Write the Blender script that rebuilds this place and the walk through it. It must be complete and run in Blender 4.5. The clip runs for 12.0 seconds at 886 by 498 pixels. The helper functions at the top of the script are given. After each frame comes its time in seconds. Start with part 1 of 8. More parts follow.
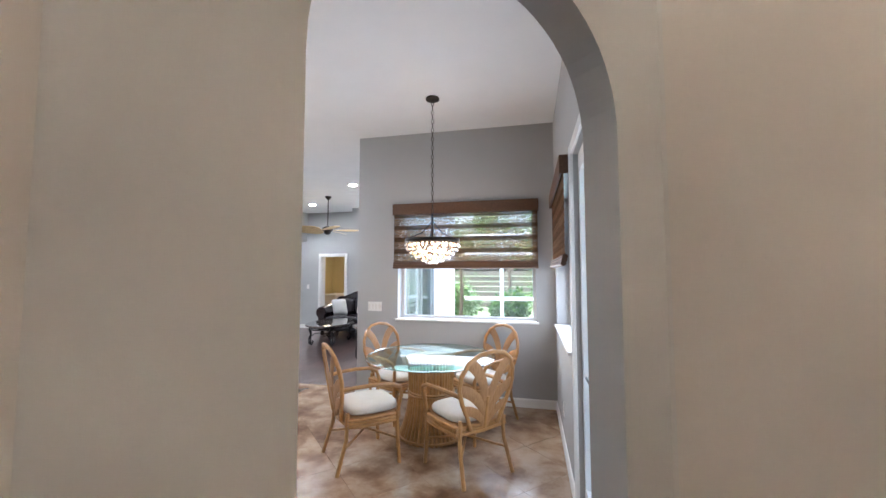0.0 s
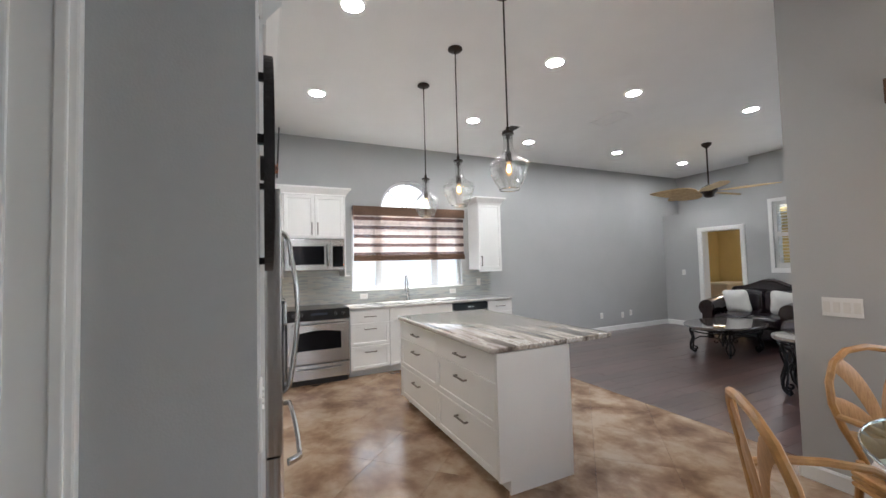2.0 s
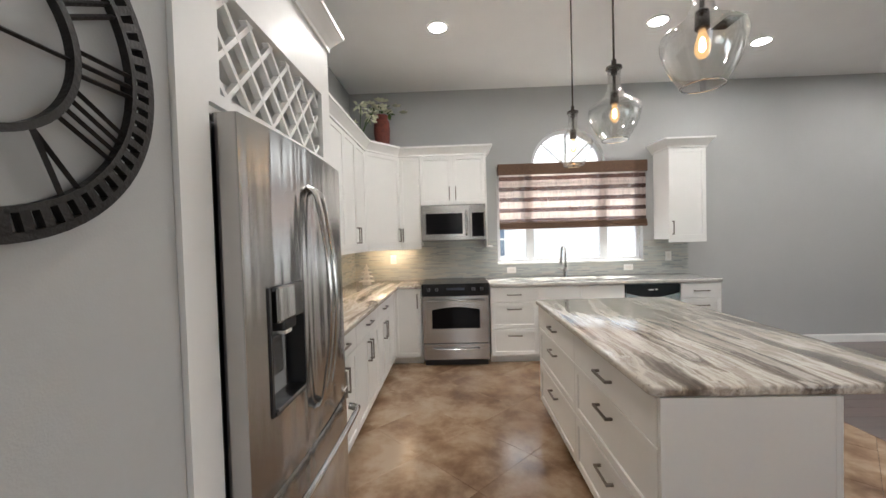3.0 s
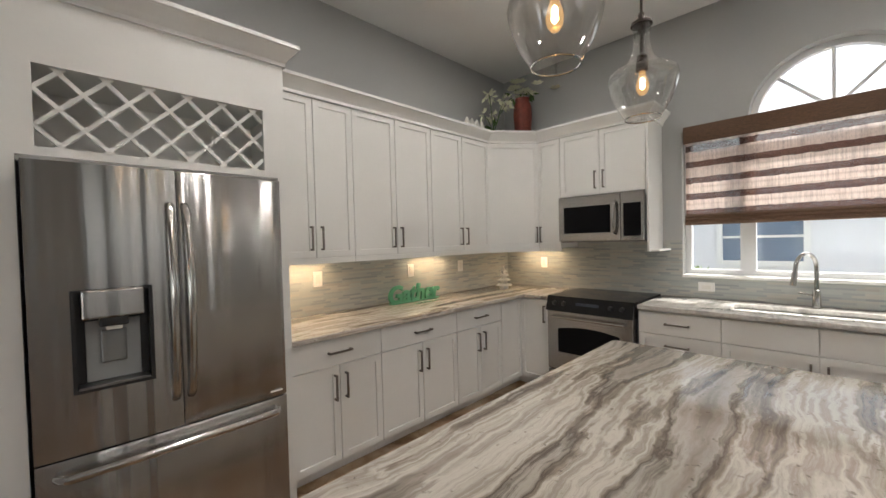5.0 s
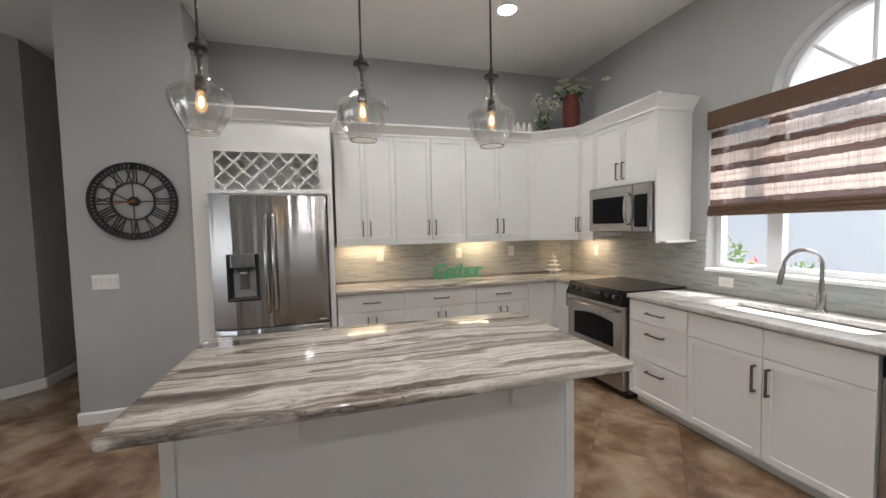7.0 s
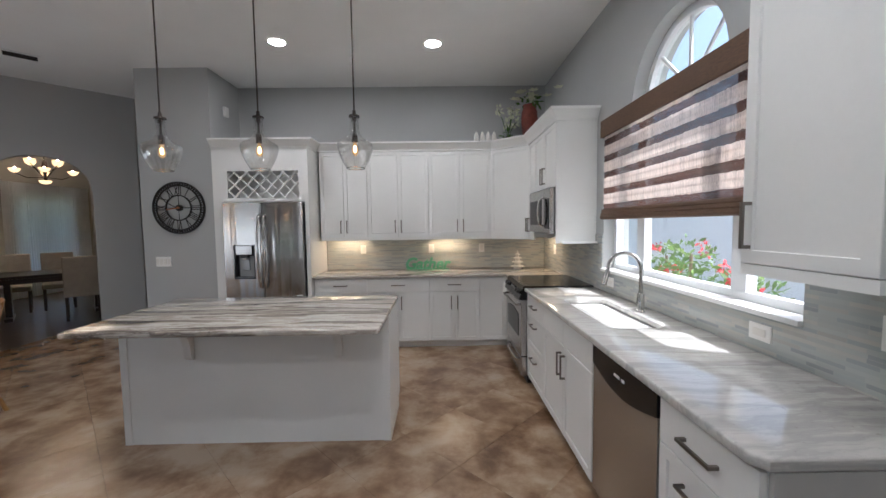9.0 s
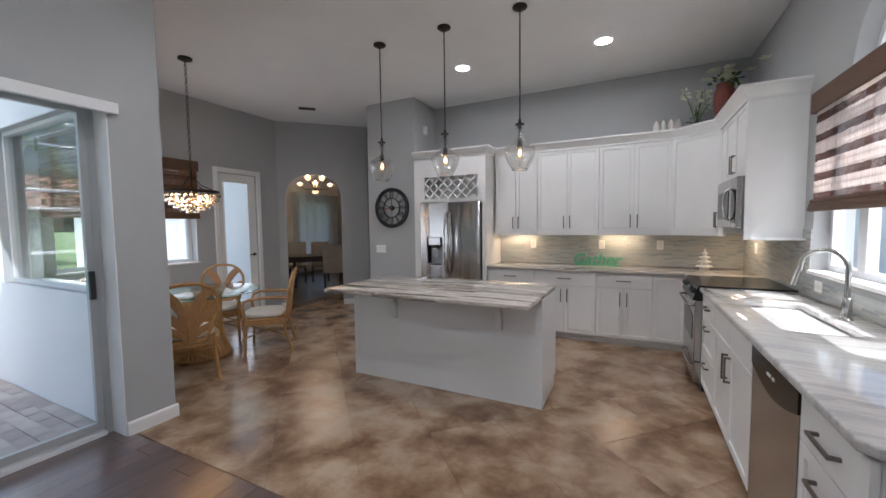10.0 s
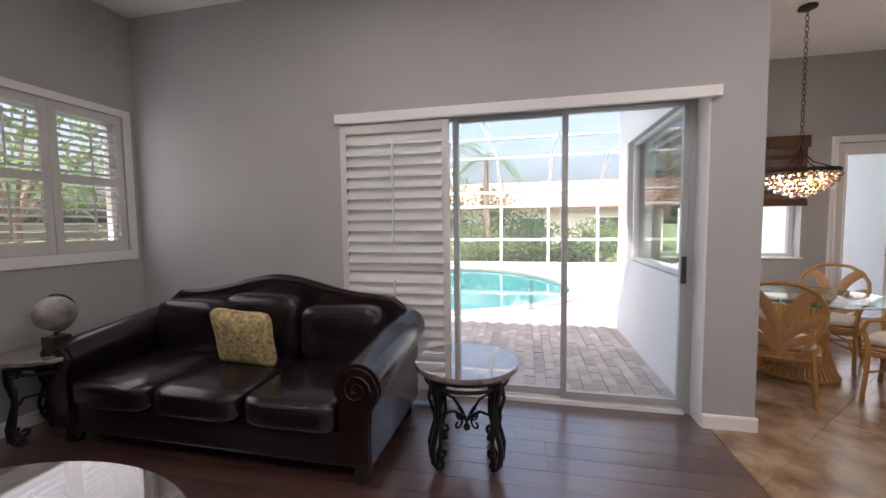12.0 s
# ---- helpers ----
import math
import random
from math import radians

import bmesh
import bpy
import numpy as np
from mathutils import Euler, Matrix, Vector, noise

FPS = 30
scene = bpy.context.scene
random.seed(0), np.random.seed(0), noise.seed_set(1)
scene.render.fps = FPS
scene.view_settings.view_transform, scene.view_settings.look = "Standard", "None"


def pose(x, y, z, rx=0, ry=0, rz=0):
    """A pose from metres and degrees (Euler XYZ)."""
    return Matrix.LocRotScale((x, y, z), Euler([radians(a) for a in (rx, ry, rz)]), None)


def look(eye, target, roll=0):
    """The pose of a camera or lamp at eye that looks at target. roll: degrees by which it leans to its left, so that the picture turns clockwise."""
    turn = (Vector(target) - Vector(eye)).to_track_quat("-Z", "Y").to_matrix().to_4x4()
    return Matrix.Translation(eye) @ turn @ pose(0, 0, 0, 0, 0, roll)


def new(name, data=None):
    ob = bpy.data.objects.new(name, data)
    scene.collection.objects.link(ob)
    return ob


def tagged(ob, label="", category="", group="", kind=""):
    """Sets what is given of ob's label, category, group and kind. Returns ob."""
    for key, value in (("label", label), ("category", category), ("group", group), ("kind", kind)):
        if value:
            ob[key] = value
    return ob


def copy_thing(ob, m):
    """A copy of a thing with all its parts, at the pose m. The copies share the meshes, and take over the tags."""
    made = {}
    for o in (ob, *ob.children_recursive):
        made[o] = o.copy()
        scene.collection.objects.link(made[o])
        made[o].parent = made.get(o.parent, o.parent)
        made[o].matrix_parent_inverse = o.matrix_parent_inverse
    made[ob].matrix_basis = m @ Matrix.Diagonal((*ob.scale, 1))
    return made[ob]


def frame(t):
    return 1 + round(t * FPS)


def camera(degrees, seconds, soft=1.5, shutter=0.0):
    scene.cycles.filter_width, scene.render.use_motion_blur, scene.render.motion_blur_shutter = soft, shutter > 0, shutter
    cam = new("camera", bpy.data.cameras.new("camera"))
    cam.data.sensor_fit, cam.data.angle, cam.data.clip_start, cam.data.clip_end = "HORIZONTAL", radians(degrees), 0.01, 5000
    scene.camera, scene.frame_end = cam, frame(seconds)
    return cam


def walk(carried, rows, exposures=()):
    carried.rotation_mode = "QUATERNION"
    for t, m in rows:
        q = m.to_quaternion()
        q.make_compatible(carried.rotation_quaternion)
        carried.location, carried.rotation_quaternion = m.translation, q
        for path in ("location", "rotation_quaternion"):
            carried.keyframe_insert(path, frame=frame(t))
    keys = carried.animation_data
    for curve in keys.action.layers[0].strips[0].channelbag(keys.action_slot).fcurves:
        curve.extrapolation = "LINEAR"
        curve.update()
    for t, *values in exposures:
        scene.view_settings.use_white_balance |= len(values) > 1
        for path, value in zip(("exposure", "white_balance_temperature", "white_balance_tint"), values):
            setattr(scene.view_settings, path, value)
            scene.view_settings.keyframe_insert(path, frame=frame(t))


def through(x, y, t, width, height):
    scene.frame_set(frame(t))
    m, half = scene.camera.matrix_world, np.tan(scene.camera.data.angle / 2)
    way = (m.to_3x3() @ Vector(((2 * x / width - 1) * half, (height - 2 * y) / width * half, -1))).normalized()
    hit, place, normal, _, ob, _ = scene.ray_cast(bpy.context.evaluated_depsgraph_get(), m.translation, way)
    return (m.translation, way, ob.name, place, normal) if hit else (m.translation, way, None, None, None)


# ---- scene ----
cam = camera(98.7, 12.0)
PATH = [
    (0, (1.503, 0.558, 1.556), (1.055, 2.503, 1.678), -0.0),
    (0.5, (1.393, 1.027, 1.526), (0.8, 2.933, 1.655), -0.1),
    (1, (1.242, 1.341, 1.492), (0.228, 3.061, 1.616), -0.3),
    (1.5, (0.993, 1.637, 1.467), (-0.509, 2.953, 1.585), -1.0),
    (2, (0.628, 1.949, 1.443), (-1.178, 2.803, 1.527), -1.5),
    (2.5, (0.264, 2.314, 1.443), (-1.683, 2.771, 1.39), -1.6),
    (3, (-0.121, 2.586, 1.43), (-2.119, 2.521, 1.379), -1.6),
    (3.5, (-0.471, 2.894, 1.445), (-2.389, 2.331, 1.407), -1.8),
    (3.7, (-0.618, 2.976, 1.427), (-2.481, 2.248, 1.411), -1.7),
    (5.3, (-1.326, 4.274, 1.467), (-2.615, 2.746, 1.391), -1.3),
    (5.5, (-1.383, 4.42, 1.475), (-2.593, 2.831, 1.377), -1.1),
    (6, (-1.519, 4.798, 1.444), (-2.502, 3.059, 1.332), -1.2),
    (6.5, (-1.747, 5.168, 1.46), (-2.478, 3.31, 1.348), -1.2),
    (7, (-2.064, 5.52, 1.481), (-2.627, 3.604, 1.371), -1.2),
    (7.5, (-2.434, 5.819, 1.503), (-2.837, 3.864, 1.386), -1.2),
    (7.7, (-2.581, 5.926, 1.533), (-2.94, 3.963, 1.4), -1.2),
    (9.3, (-3.723, 6.541, 1.486), (-3.55, 4.553, 1.359), -0.7),
    (9.5, (-3.764, 6.621, 1.471), (-3.419, 4.655, 1.344), -0.7),
    (10, (-3.871, 6.801, 1.464), (-2.978, 5.015, 1.341), -0.7),
    (10.5, (-3.856, 6.879, 1.464), (-2.383, 5.531, 1.341), -0.7),
    (11, (-3.725, 6.916, 1.481), (-1.864, 6.196, 1.345), -0.7),
    (11.5, (-3.622, 6.801, 1.449), (-1.631, 6.677, 1.314), -0.8),
    (12, (-3.58, 6.665, 1.431), (-1.63, 7.092, 1.303), -0.7),
]
EXPOSURES = [(0.0, 2.88, 5300, 12), (0.5, 2.53, 5250, 10), (1.0, 2.18, 5500, 8), (1.5, 2.13, 5600, 10), (2.0, 2.18, 5650, 10), (2.5, 2.18, 5950, 10), (3.0, 2.03, 6000, 10), (3.5, 1.73, 6150, 10), (5.5, 1.42, 6250, 10), (7.5, 1.71, 5750, 11), (9.5, 1.43, 5550, 11), (10.0, 1.53, 5550, 13), (10.5, 1.48, 6100, 18), (11.0, 1.73, 6200, 19), (11.5, 1.96, 6300, 20), (12.0, 1.73, 6300, 22)]
walk(cam, [(t, look(eye, target, roll)) for t, eye, target, roll in PATH], EXPOSURES)

# ---- light ----
SUN_DIR = Vector((-0.34, 0.17, 0.615)).normalized()
world = bpy.data.worlds.new("sky")
world.use_nodes = True
scene.world = world
sky = world.node_tree.nodes.new("ShaderNodeTexSky")
sky.sky_type, sky.sun_disc = "NISHITA", False
sky.sun_elevation, sky.sun_rotation = math.asin(SUN_DIR.z), math.atan2(SUN_DIR.x, SUN_DIR.y)
sky.altitude, sky.air_density, sky.dust_density, sky.ozone_density = 5, 1.0, 8.0, 0.4
world.node_tree.links.new(sky.outputs[0], world.node_tree.nodes["Background"].inputs[0])
world.node_tree.nodes["Background"].inputs[1].default_value = 0.15
sun = new("sun", bpy.data.lights.new("sun", "SUN"))
sun.data.energy, sun.data.angle, sun.data.color = 2.5, radians(0.53), (1.0, 0.95, 0.88)
sun.matrix_world = look(SUN_DIR * 40, (0, 0, 0))
DOWN_GLOW, BULB_GLOW, UNDER_WATTS = 74.0, 26.0, 0.85

# ---- plan, in metres ----
WEST, EAST, NORTH, BACK = -5.04, 1.78, 10.2, 1.27
CLOCK_Y, PANTRY_X, DINE_Y, DINE_OUT = 1.938, -0.145, 5.15, 5.43
SLIDE_X, SLIDE_OUT, CEIL, SEAM = -0.69, -0.46, 3.33, 5.42
COUNTER = 0.915


# ---- materials ----
def material(name, color, rough=0.5, metal=0.0, scale=6.0, vary=0.06, bump=0.0, bump_scale=None, fine=60.0, spec=0.5, coat=0.0, random_tone=0.0):
    """Principled surface with colour variation at two scales and fine relief."""
    m = bpy.data.materials.new(name)
    m.use_nodes = True
    nt = m.node_tree
    b = nt.nodes["Principled BSDF"]
    b.inputs["Roughness"].default_value, b.inputs["Metallic"].default_value = rough, metal
    b.inputs["Specular IOR Level"].default_value, b.inputs["Coat Weight"].default_value = spec, coat
    co = nt.nodes.new("ShaderNodeTexCoord")
    big, small = nt.nodes.new("ShaderNodeTexNoise"), nt.nodes.new("ShaderNodeTexNoise")
    big.inputs["Scale"].default_value, small.inputs["Scale"].default_value = scale, fine
    big.inputs["Detail"].default_value = 4
    for n in (big, small):
        nt.links.new(co.outputs["Object"], n.inputs["Vector"])
    mix = nt.nodes.new("ShaderNodeMath")
    mix.operation = "MULTIPLY_ADD"
    mix.inputs[1].default_value = 0.35
    nt.links.new(small.outputs["Fac"], mix.inputs[0])
    nt.links.new(big.outputs["Fac"], mix.inputs[2])
    ramp = nt.nodes.new("ShaderNodeMapRange")
    ramp.inputs["From Min"].default_value, ramp.inputs["From Max"].default_value = 0.4, 0.95
    ramp.inputs["To Min"].default_value, ramp.inputs["To Max"].default_value = 1 - vary, 1 + vary
    nt.links.new(mix.outputs[0], ramp.inputs["Value"])
    tone = nt.nodes.new("ShaderNodeVectorMath")
    tone.operation = "SCALE"
    tone.inputs[0].default_value = color
    last = ramp.outputs[0]
    if random_tone:
        info, rr, mul = nt.nodes.new("ShaderNodeObjectInfo"), nt.nodes.new("ShaderNodeMapRange"), nt.nodes.new("ShaderNodeMath")
        rr.inputs["To Min"].default_value, rr.inputs["To Max"].default_value = 1 - random_tone, 1 + random_tone
        mul.operation = "MULTIPLY"
        nt.links.new(info.outputs["Random"], rr.inputs["Value"])
        nt.links.new(rr.outputs[0], mul.inputs[0])
        nt.links.new(last, mul.inputs[1])
        last = mul.outputs[0]
    nt.links.new(last, tone.inputs["Scale"])
    nt.links.new(tone.outputs[0], b.inputs["Base Color"])
    if bump:
        bn, bt = nt.nodes.new("ShaderNodeBump"), nt.nodes.new("ShaderNodeTexNoise")
        bt.inputs["Scale"].default_value = bump_scale or fine * 2
        bn.inputs["Strength"].default_value, bn.inputs["Distance"].default_value = bump, 0.01
        nt.links.new(co.outputs["Object"], bt.inputs["Vector"])
        nt.links.new(bt.outputs["Fac"], bn.inputs["Height"])
        nt.links.new(bn.outputs[0], b.inputs["Normal"])
    return m


def node(m, kind, **values):
    n = m.node_tree.nodes.new(kind)
    for key, value in values.items():
        n.inputs[key].default_value = value
    return n


def ramp_of(m, stops):
    n = m.node_tree.nodes.new("ShaderNodeValToRGB")
    e = n.color_ramp.elements
    while len(e) < len(stops):
        e.new(0.5)
    for el, (p, c) in zip(e, stops):
        el.position, el.color = p, (*c, 1)
    return n


def glow(name, color, strength):
    m = bpy.data.materials.new(name)
    m.use_nodes = True
    nt = m.node_tree
    nt.nodes.clear()
    out, em = nt.nodes.new("ShaderNodeOutputMaterial"), nt.nodes.new("ShaderNodeEmission")
    em.inputs[0].default_value, em.inputs[1].default_value = (*color, 1), strength
    nt.links.new(em.outputs[0], out.inputs[0])
    return m


def pane_glass(name, tint=(0.95, 0.98, 0.97), gloss=0.06, power=4.0):
    """Thin clear pane: lets light straight through, with a weak mirror on top."""
    m = bpy.data.materials.new(name)
    m.use_nodes = True
    nt = m.node_tree
    nt.nodes.clear()
    out, mix = nt.nodes.new("ShaderNodeOutputMaterial"), nt.nodes.new("ShaderNodeMixShader")
    tr, gl, lw = nt.nodes.new("ShaderNodeBsdfTransparent"), nt.nodes.new("ShaderNodeBsdfGlossy"), nt.nodes.new("ShaderNodeLayerWeight")
    pw, fr = nt.nodes.new("ShaderNodeMath"), nt.nodes.new("ShaderNodeMath")
    pw.operation, fr.operation = "POWER", "MULTIPLY_ADD"
    lw.inputs["Blend"].default_value, pw.inputs[1].default_value = 0.5, power
    fr.inputs[1].default_value, fr.inputs[2].default_value = 0.55, gloss * 0.5
    nt.links.new(lw.outputs["Facing"], pw.inputs[0])
    nt.links.new(pw.outputs[0], fr.inputs[0])
    tr.inputs[0].default_value = (*tint, 1)
    gl.inputs["Roughness"].default_value = 0.01
    nt.links.new(fr.outputs[0], mix.inputs[0])
    nt.links.new(tr.outputs[0], mix.inputs[1])
    nt.links.new(gl.outputs[0], mix.inputs[2])
    nt.links.new(mix.outputs[0], out.inputs[0])
    return m


def stone_top(name, calm=0.0):
    """Polished stone with long drifting bands of white, grey and brown; calm fades the bands like window glare."""
    m = material(name, (0.7, 0.68, 0.64), rough=0.08, vary=0.03)
    nt, b = m.node_tree, m.node_tree.nodes["Principled BSDF"]
    co = node(m, "ShaderNodeTexCoord")
    warp = node(m, "ShaderNodeTexNoise", Scale=1.3, Detail=5.0, Roughness=0.6)
    mp = nt.nodes.new("ShaderNodeMapping")
    mp.inputs["Rotation"].default_value = (0, 0, radians(-16))
    mp.inputs["Scale"].default_value = (0.11, 1.0, 1.0)
    add = nt.nodes.new("ShaderNodeVectorMath")
    add.operation = "MULTIPLY_ADD"
    add.inputs[1].default_value = (0.12, 0.19, 0.0)
    bands = node(m, "ShaderNodeTexNoise", Scale=3.9, Detail=10.0, Roughness=0.61)
    nt.links.new(co.outputs["Object"], mp.inputs["Vector"])
    nt.links.new(co.outputs["Object"], warp.inputs["Vector"])
    nt.links.new(warp.outputs["Color"], add.inputs[0])
    nt.links.new(mp.outputs[0], add.inputs[2])
    nt.links.new(add.outputs[0], bands.inputs["Vector"])
    ramp = ramp_of(m, [(0.29, (0.05, 0.042, 0.035)), (0.375, (0.15, 0.126, 0.104)), (0.425, (0.36, 0.315, 0.27)), (0.455, (0.64, 0.60, 0.54)), (0.495, (0.36, 0.315, 0.265)),
                       (0.525, (0.62, 0.58, 0.52)), (0.555, (0.30, 0.255, 0.21)), (0.585, (0.115, 0.094, 0.077)), (0.625, (0.46, 0.42, 0.37)), (0.71, (0.22, 0.185, 0.155))])
    speck = node(m, "ShaderNodeTexNoise", Scale=45.0, Detail=3.0)
    cut = ramp_of(m, [(0.26, (0.34, 0.31, 0.29)), (0.35, (1, 1, 1))])
    mul = nt.nodes.new("ShaderNodeMix")
    mul.data_type, mul.blend_type = "RGBA", "MULTIPLY"
    mul.inputs[0].default_value = 0.8 * (1 - calm)
    nt.links.new(co.outputs["Object"], speck.inputs["Vector"])
    nt.links.new(speck.outputs["Fac"], cut.inputs[0])
    nt.links.new(bands.outputs["Fac"], ramp.inputs[0])
    fade = nt.nodes.new("ShaderNodeMix")
    fade.data_type = "RGBA"
    fade.inputs[0].default_value, fade.inputs[7].default_value = calm, (0.60, 0.595, 0.575, 1)
    nt.links.new(ramp.outputs[0], fade.inputs[6])
    nt.links.new(fade.outputs[2], mul.inputs[6])
    nt.links.new(cut.outputs[0], mul.inputs[7])
    nt.links.new(mul.outputs[2], b.inputs["Base Color"])
    return m


def mottled_floor(name):
    """Brown and cream clouded floor tile, glossy, each tile with its own drift of the clouding."""
    m = material(name, (0.3, 0.2, 0.13), rough=0.22)
    nt, b = m.node_tree, m.node_tree.nodes["Principled BSDF"]
    co, info = node(m, "ShaderNodeTexCoord"), node(m, "ShaderNodeObjectInfo")
    off = nt.nodes.new("ShaderNodeVectorMath")
    off.operation = "MULTIPLY_ADD"
    off.inputs[1].default_value = (0.11, 0.08, 0.1)
    nt.links.new(info.outputs["Random"], off.inputs[0])
    nt.links.new(co.outputs["Object"], off.inputs[2])
    n1 = node(m, "ShaderNodeTexNoise", Scale=3.6, Detail=6.0, Roughness=0.58, Distortion=0.15)
    n2 = node(m, "ShaderNodeTexNoise", Scale=0.8, Detail=3.0)
    nt.links.new(off.outputs[0], n1.inputs["Vector"])
    nt.links.new(co.outputs["Object"], n2.inputs["Vector"])
    ad = nt.nodes.new("ShaderNodeMath")
    ad.operation = "MULTIPLY_ADD"
    ad.inputs[1].default_value = 0.55
    nt.links.new(n2.outputs["Fac"], ad.inputs[0])
    nt.links.new(n1.outputs["Fac"], ad.inputs[2])
    ramp = ramp_of(m, [(0.57, (0.13, 0.072, 0.038)), (0.67, (0.205, 0.122, 0.068)), (0.76, (0.285, 0.183, 0.108)), (0.85, (0.365, 0.258, 0.165)), (0.95, (0.44, 0.335, 0.235))])
    nt.links.new(ad.outputs[0], ramp.inputs[0])
    nt.links.new(ramp.outputs[0], b.inputs["Base Color"])
    rr = nt.nodes.new("ShaderNodeMapRange")
    rr.inputs["To Min"].default_value, rr.inputs["To Max"].default_value = 0.13, 0.30
    nt.links.new(n1.outputs["Fac"], rr.inputs["Value"])
    nt.links.new(rr.outputs[0], b.inputs["Roughness"])
    return m


def plank_wood(name, dark, light, stretch=(14.0, 1.2, 8.0), rough=0.3, random_tone=0.25):
    m = material(name, dark, rough=rough)
    nt, b = m.node_tree, m.node_tree.nodes["Principled BSDF"]
    co, info = node(m, "ShaderNodeTexCoord"), node(m, "ShaderNodeObjectInfo")
    mp = nt.nodes.new("ShaderNodeMapping")
    mp.inputs["Scale"].default_value = stretch
    off = nt.nodes.new("ShaderNodeVectorMath")
    off.operation = "MULTIPLY_ADD"
    off.inputs[1].default_value = (9, 9, 9)
    nt.links.new(info.outputs["Random"], off.inputs[0])
    nt.links.new(co.outputs["Object"], off.inputs[2])
    nt.links.new(off.outputs[0], mp.inputs["Vector"])
    g = node(m, "ShaderNodeTexNoise", Scale=2.2, Detail=8.0, Roughness=0.65, Distortion=0.6)
    nt.links.new(mp.outputs[0], g.inputs["Vector"])
    ramp = ramp_of(m, [(0.3, dark), (0.72, light)])
    nt.links.new(g.outputs["Fac"], ramp.inputs[0])
    tone, rr = nt.nodes.new("ShaderNodeVectorMath"), nt.nodes.new("ShaderNodeMapRange")
    tone.operation = "SCALE"
    rr.inputs["To Min"].default_value, rr.inputs["To Max"].default_value = 1 - random_tone, 1 + random_tone
    nt.links.new(info.outputs["Random"], rr.inputs["Value"])
    nt.links.new(ramp.outputs[0], tone.inputs[0])
    nt.links.new(rr.outputs[0], tone.inputs["Scale"])
    nt.links.new(tone.outputs[0], b.inputs["Base Color"])
    bn = node(m, "ShaderNodeBump", Strength=0.12, Distance=0.004)
    nt.links.new(g.outputs["Fac"], bn.inputs["Height"])
    nt.links.new(bn.outputs[0], b.inputs["Normal"])
    return m


def mosaic(name):
    """Thin horizontal strips of glass and stone in blue-grey, sage and sand."""
    m = material(name, (0.5, 0.5, 0.5), rough=0.15)
    nt, b = m.node_tree, m.node_tree.nodes["Principled BSDF"]
    co = node(m, "ShaderNodeTexCoord")
    sep, com, add = node(m, "ShaderNodeSeparateXYZ"), node(m, "ShaderNodeCombineXYZ"), nt.nodes.new("ShaderNodeMath")
    nt.links.new(co.outputs["Object"], sep.inputs[0])
    nt.links.new(sep.outputs["X"], add.inputs[0])
    nt.links.new(sep.outputs["Y"], add.inputs[1])
    nt.links.new(add.outputs[0], com.inputs["X"])
    nt.links.new(sep.outputs["Z"], com.inputs["Y"])
    br = node(m, "ShaderNodeTexBrick", Scale=1.0)
    br.inputs["Brick Width"].default_value, br.inputs["Row Height"].default_value = 0.105, 0.0165
    br.inputs["Mortar Size"].default_value, br.inputs["Mortar Smooth"].default_value = 0.0009, 0.2
    br.inputs["Color1"].default_value, br.inputs["Color2"].default_value = (0, 0, 0, 1), (1, 1, 1, 1)
    br.inputs["Mortar"].default_value = (0.5, 0.5, 0.5, 1)
    br.offset, br.squash, br.offset_frequency = 0.37, 1.6, 3
    nt.links.new(com.outputs[0], br.inputs["Vector"])
    ramp = ramp_of(m, [(0.0, (0.31, 0.33, 0.33)), (0.25, (0.38, 0.405, 0.40)), (0.45, (0.45, 0.465, 0.44)), (0.62, (0.405, 0.42, 0.405)), (0.8, (0.49, 0.475, 0.43)), (1.0, (0.40, 0.39, 0.36))])
    nt.links.new(br.outputs["Color"], ramp.inputs[0])
    nt.links.new(ramp.outputs[0], b.inputs["Base Color"])
    bn = node(m, "ShaderNodeBump", Strength=0.4, Distance=0.002)
    bn.invert = True
    nt.links.new(br.outputs["Fac"], bn.inputs["Height"])
    nt.links.new(bn.outputs[0], b.inputs["Normal"])
    return m


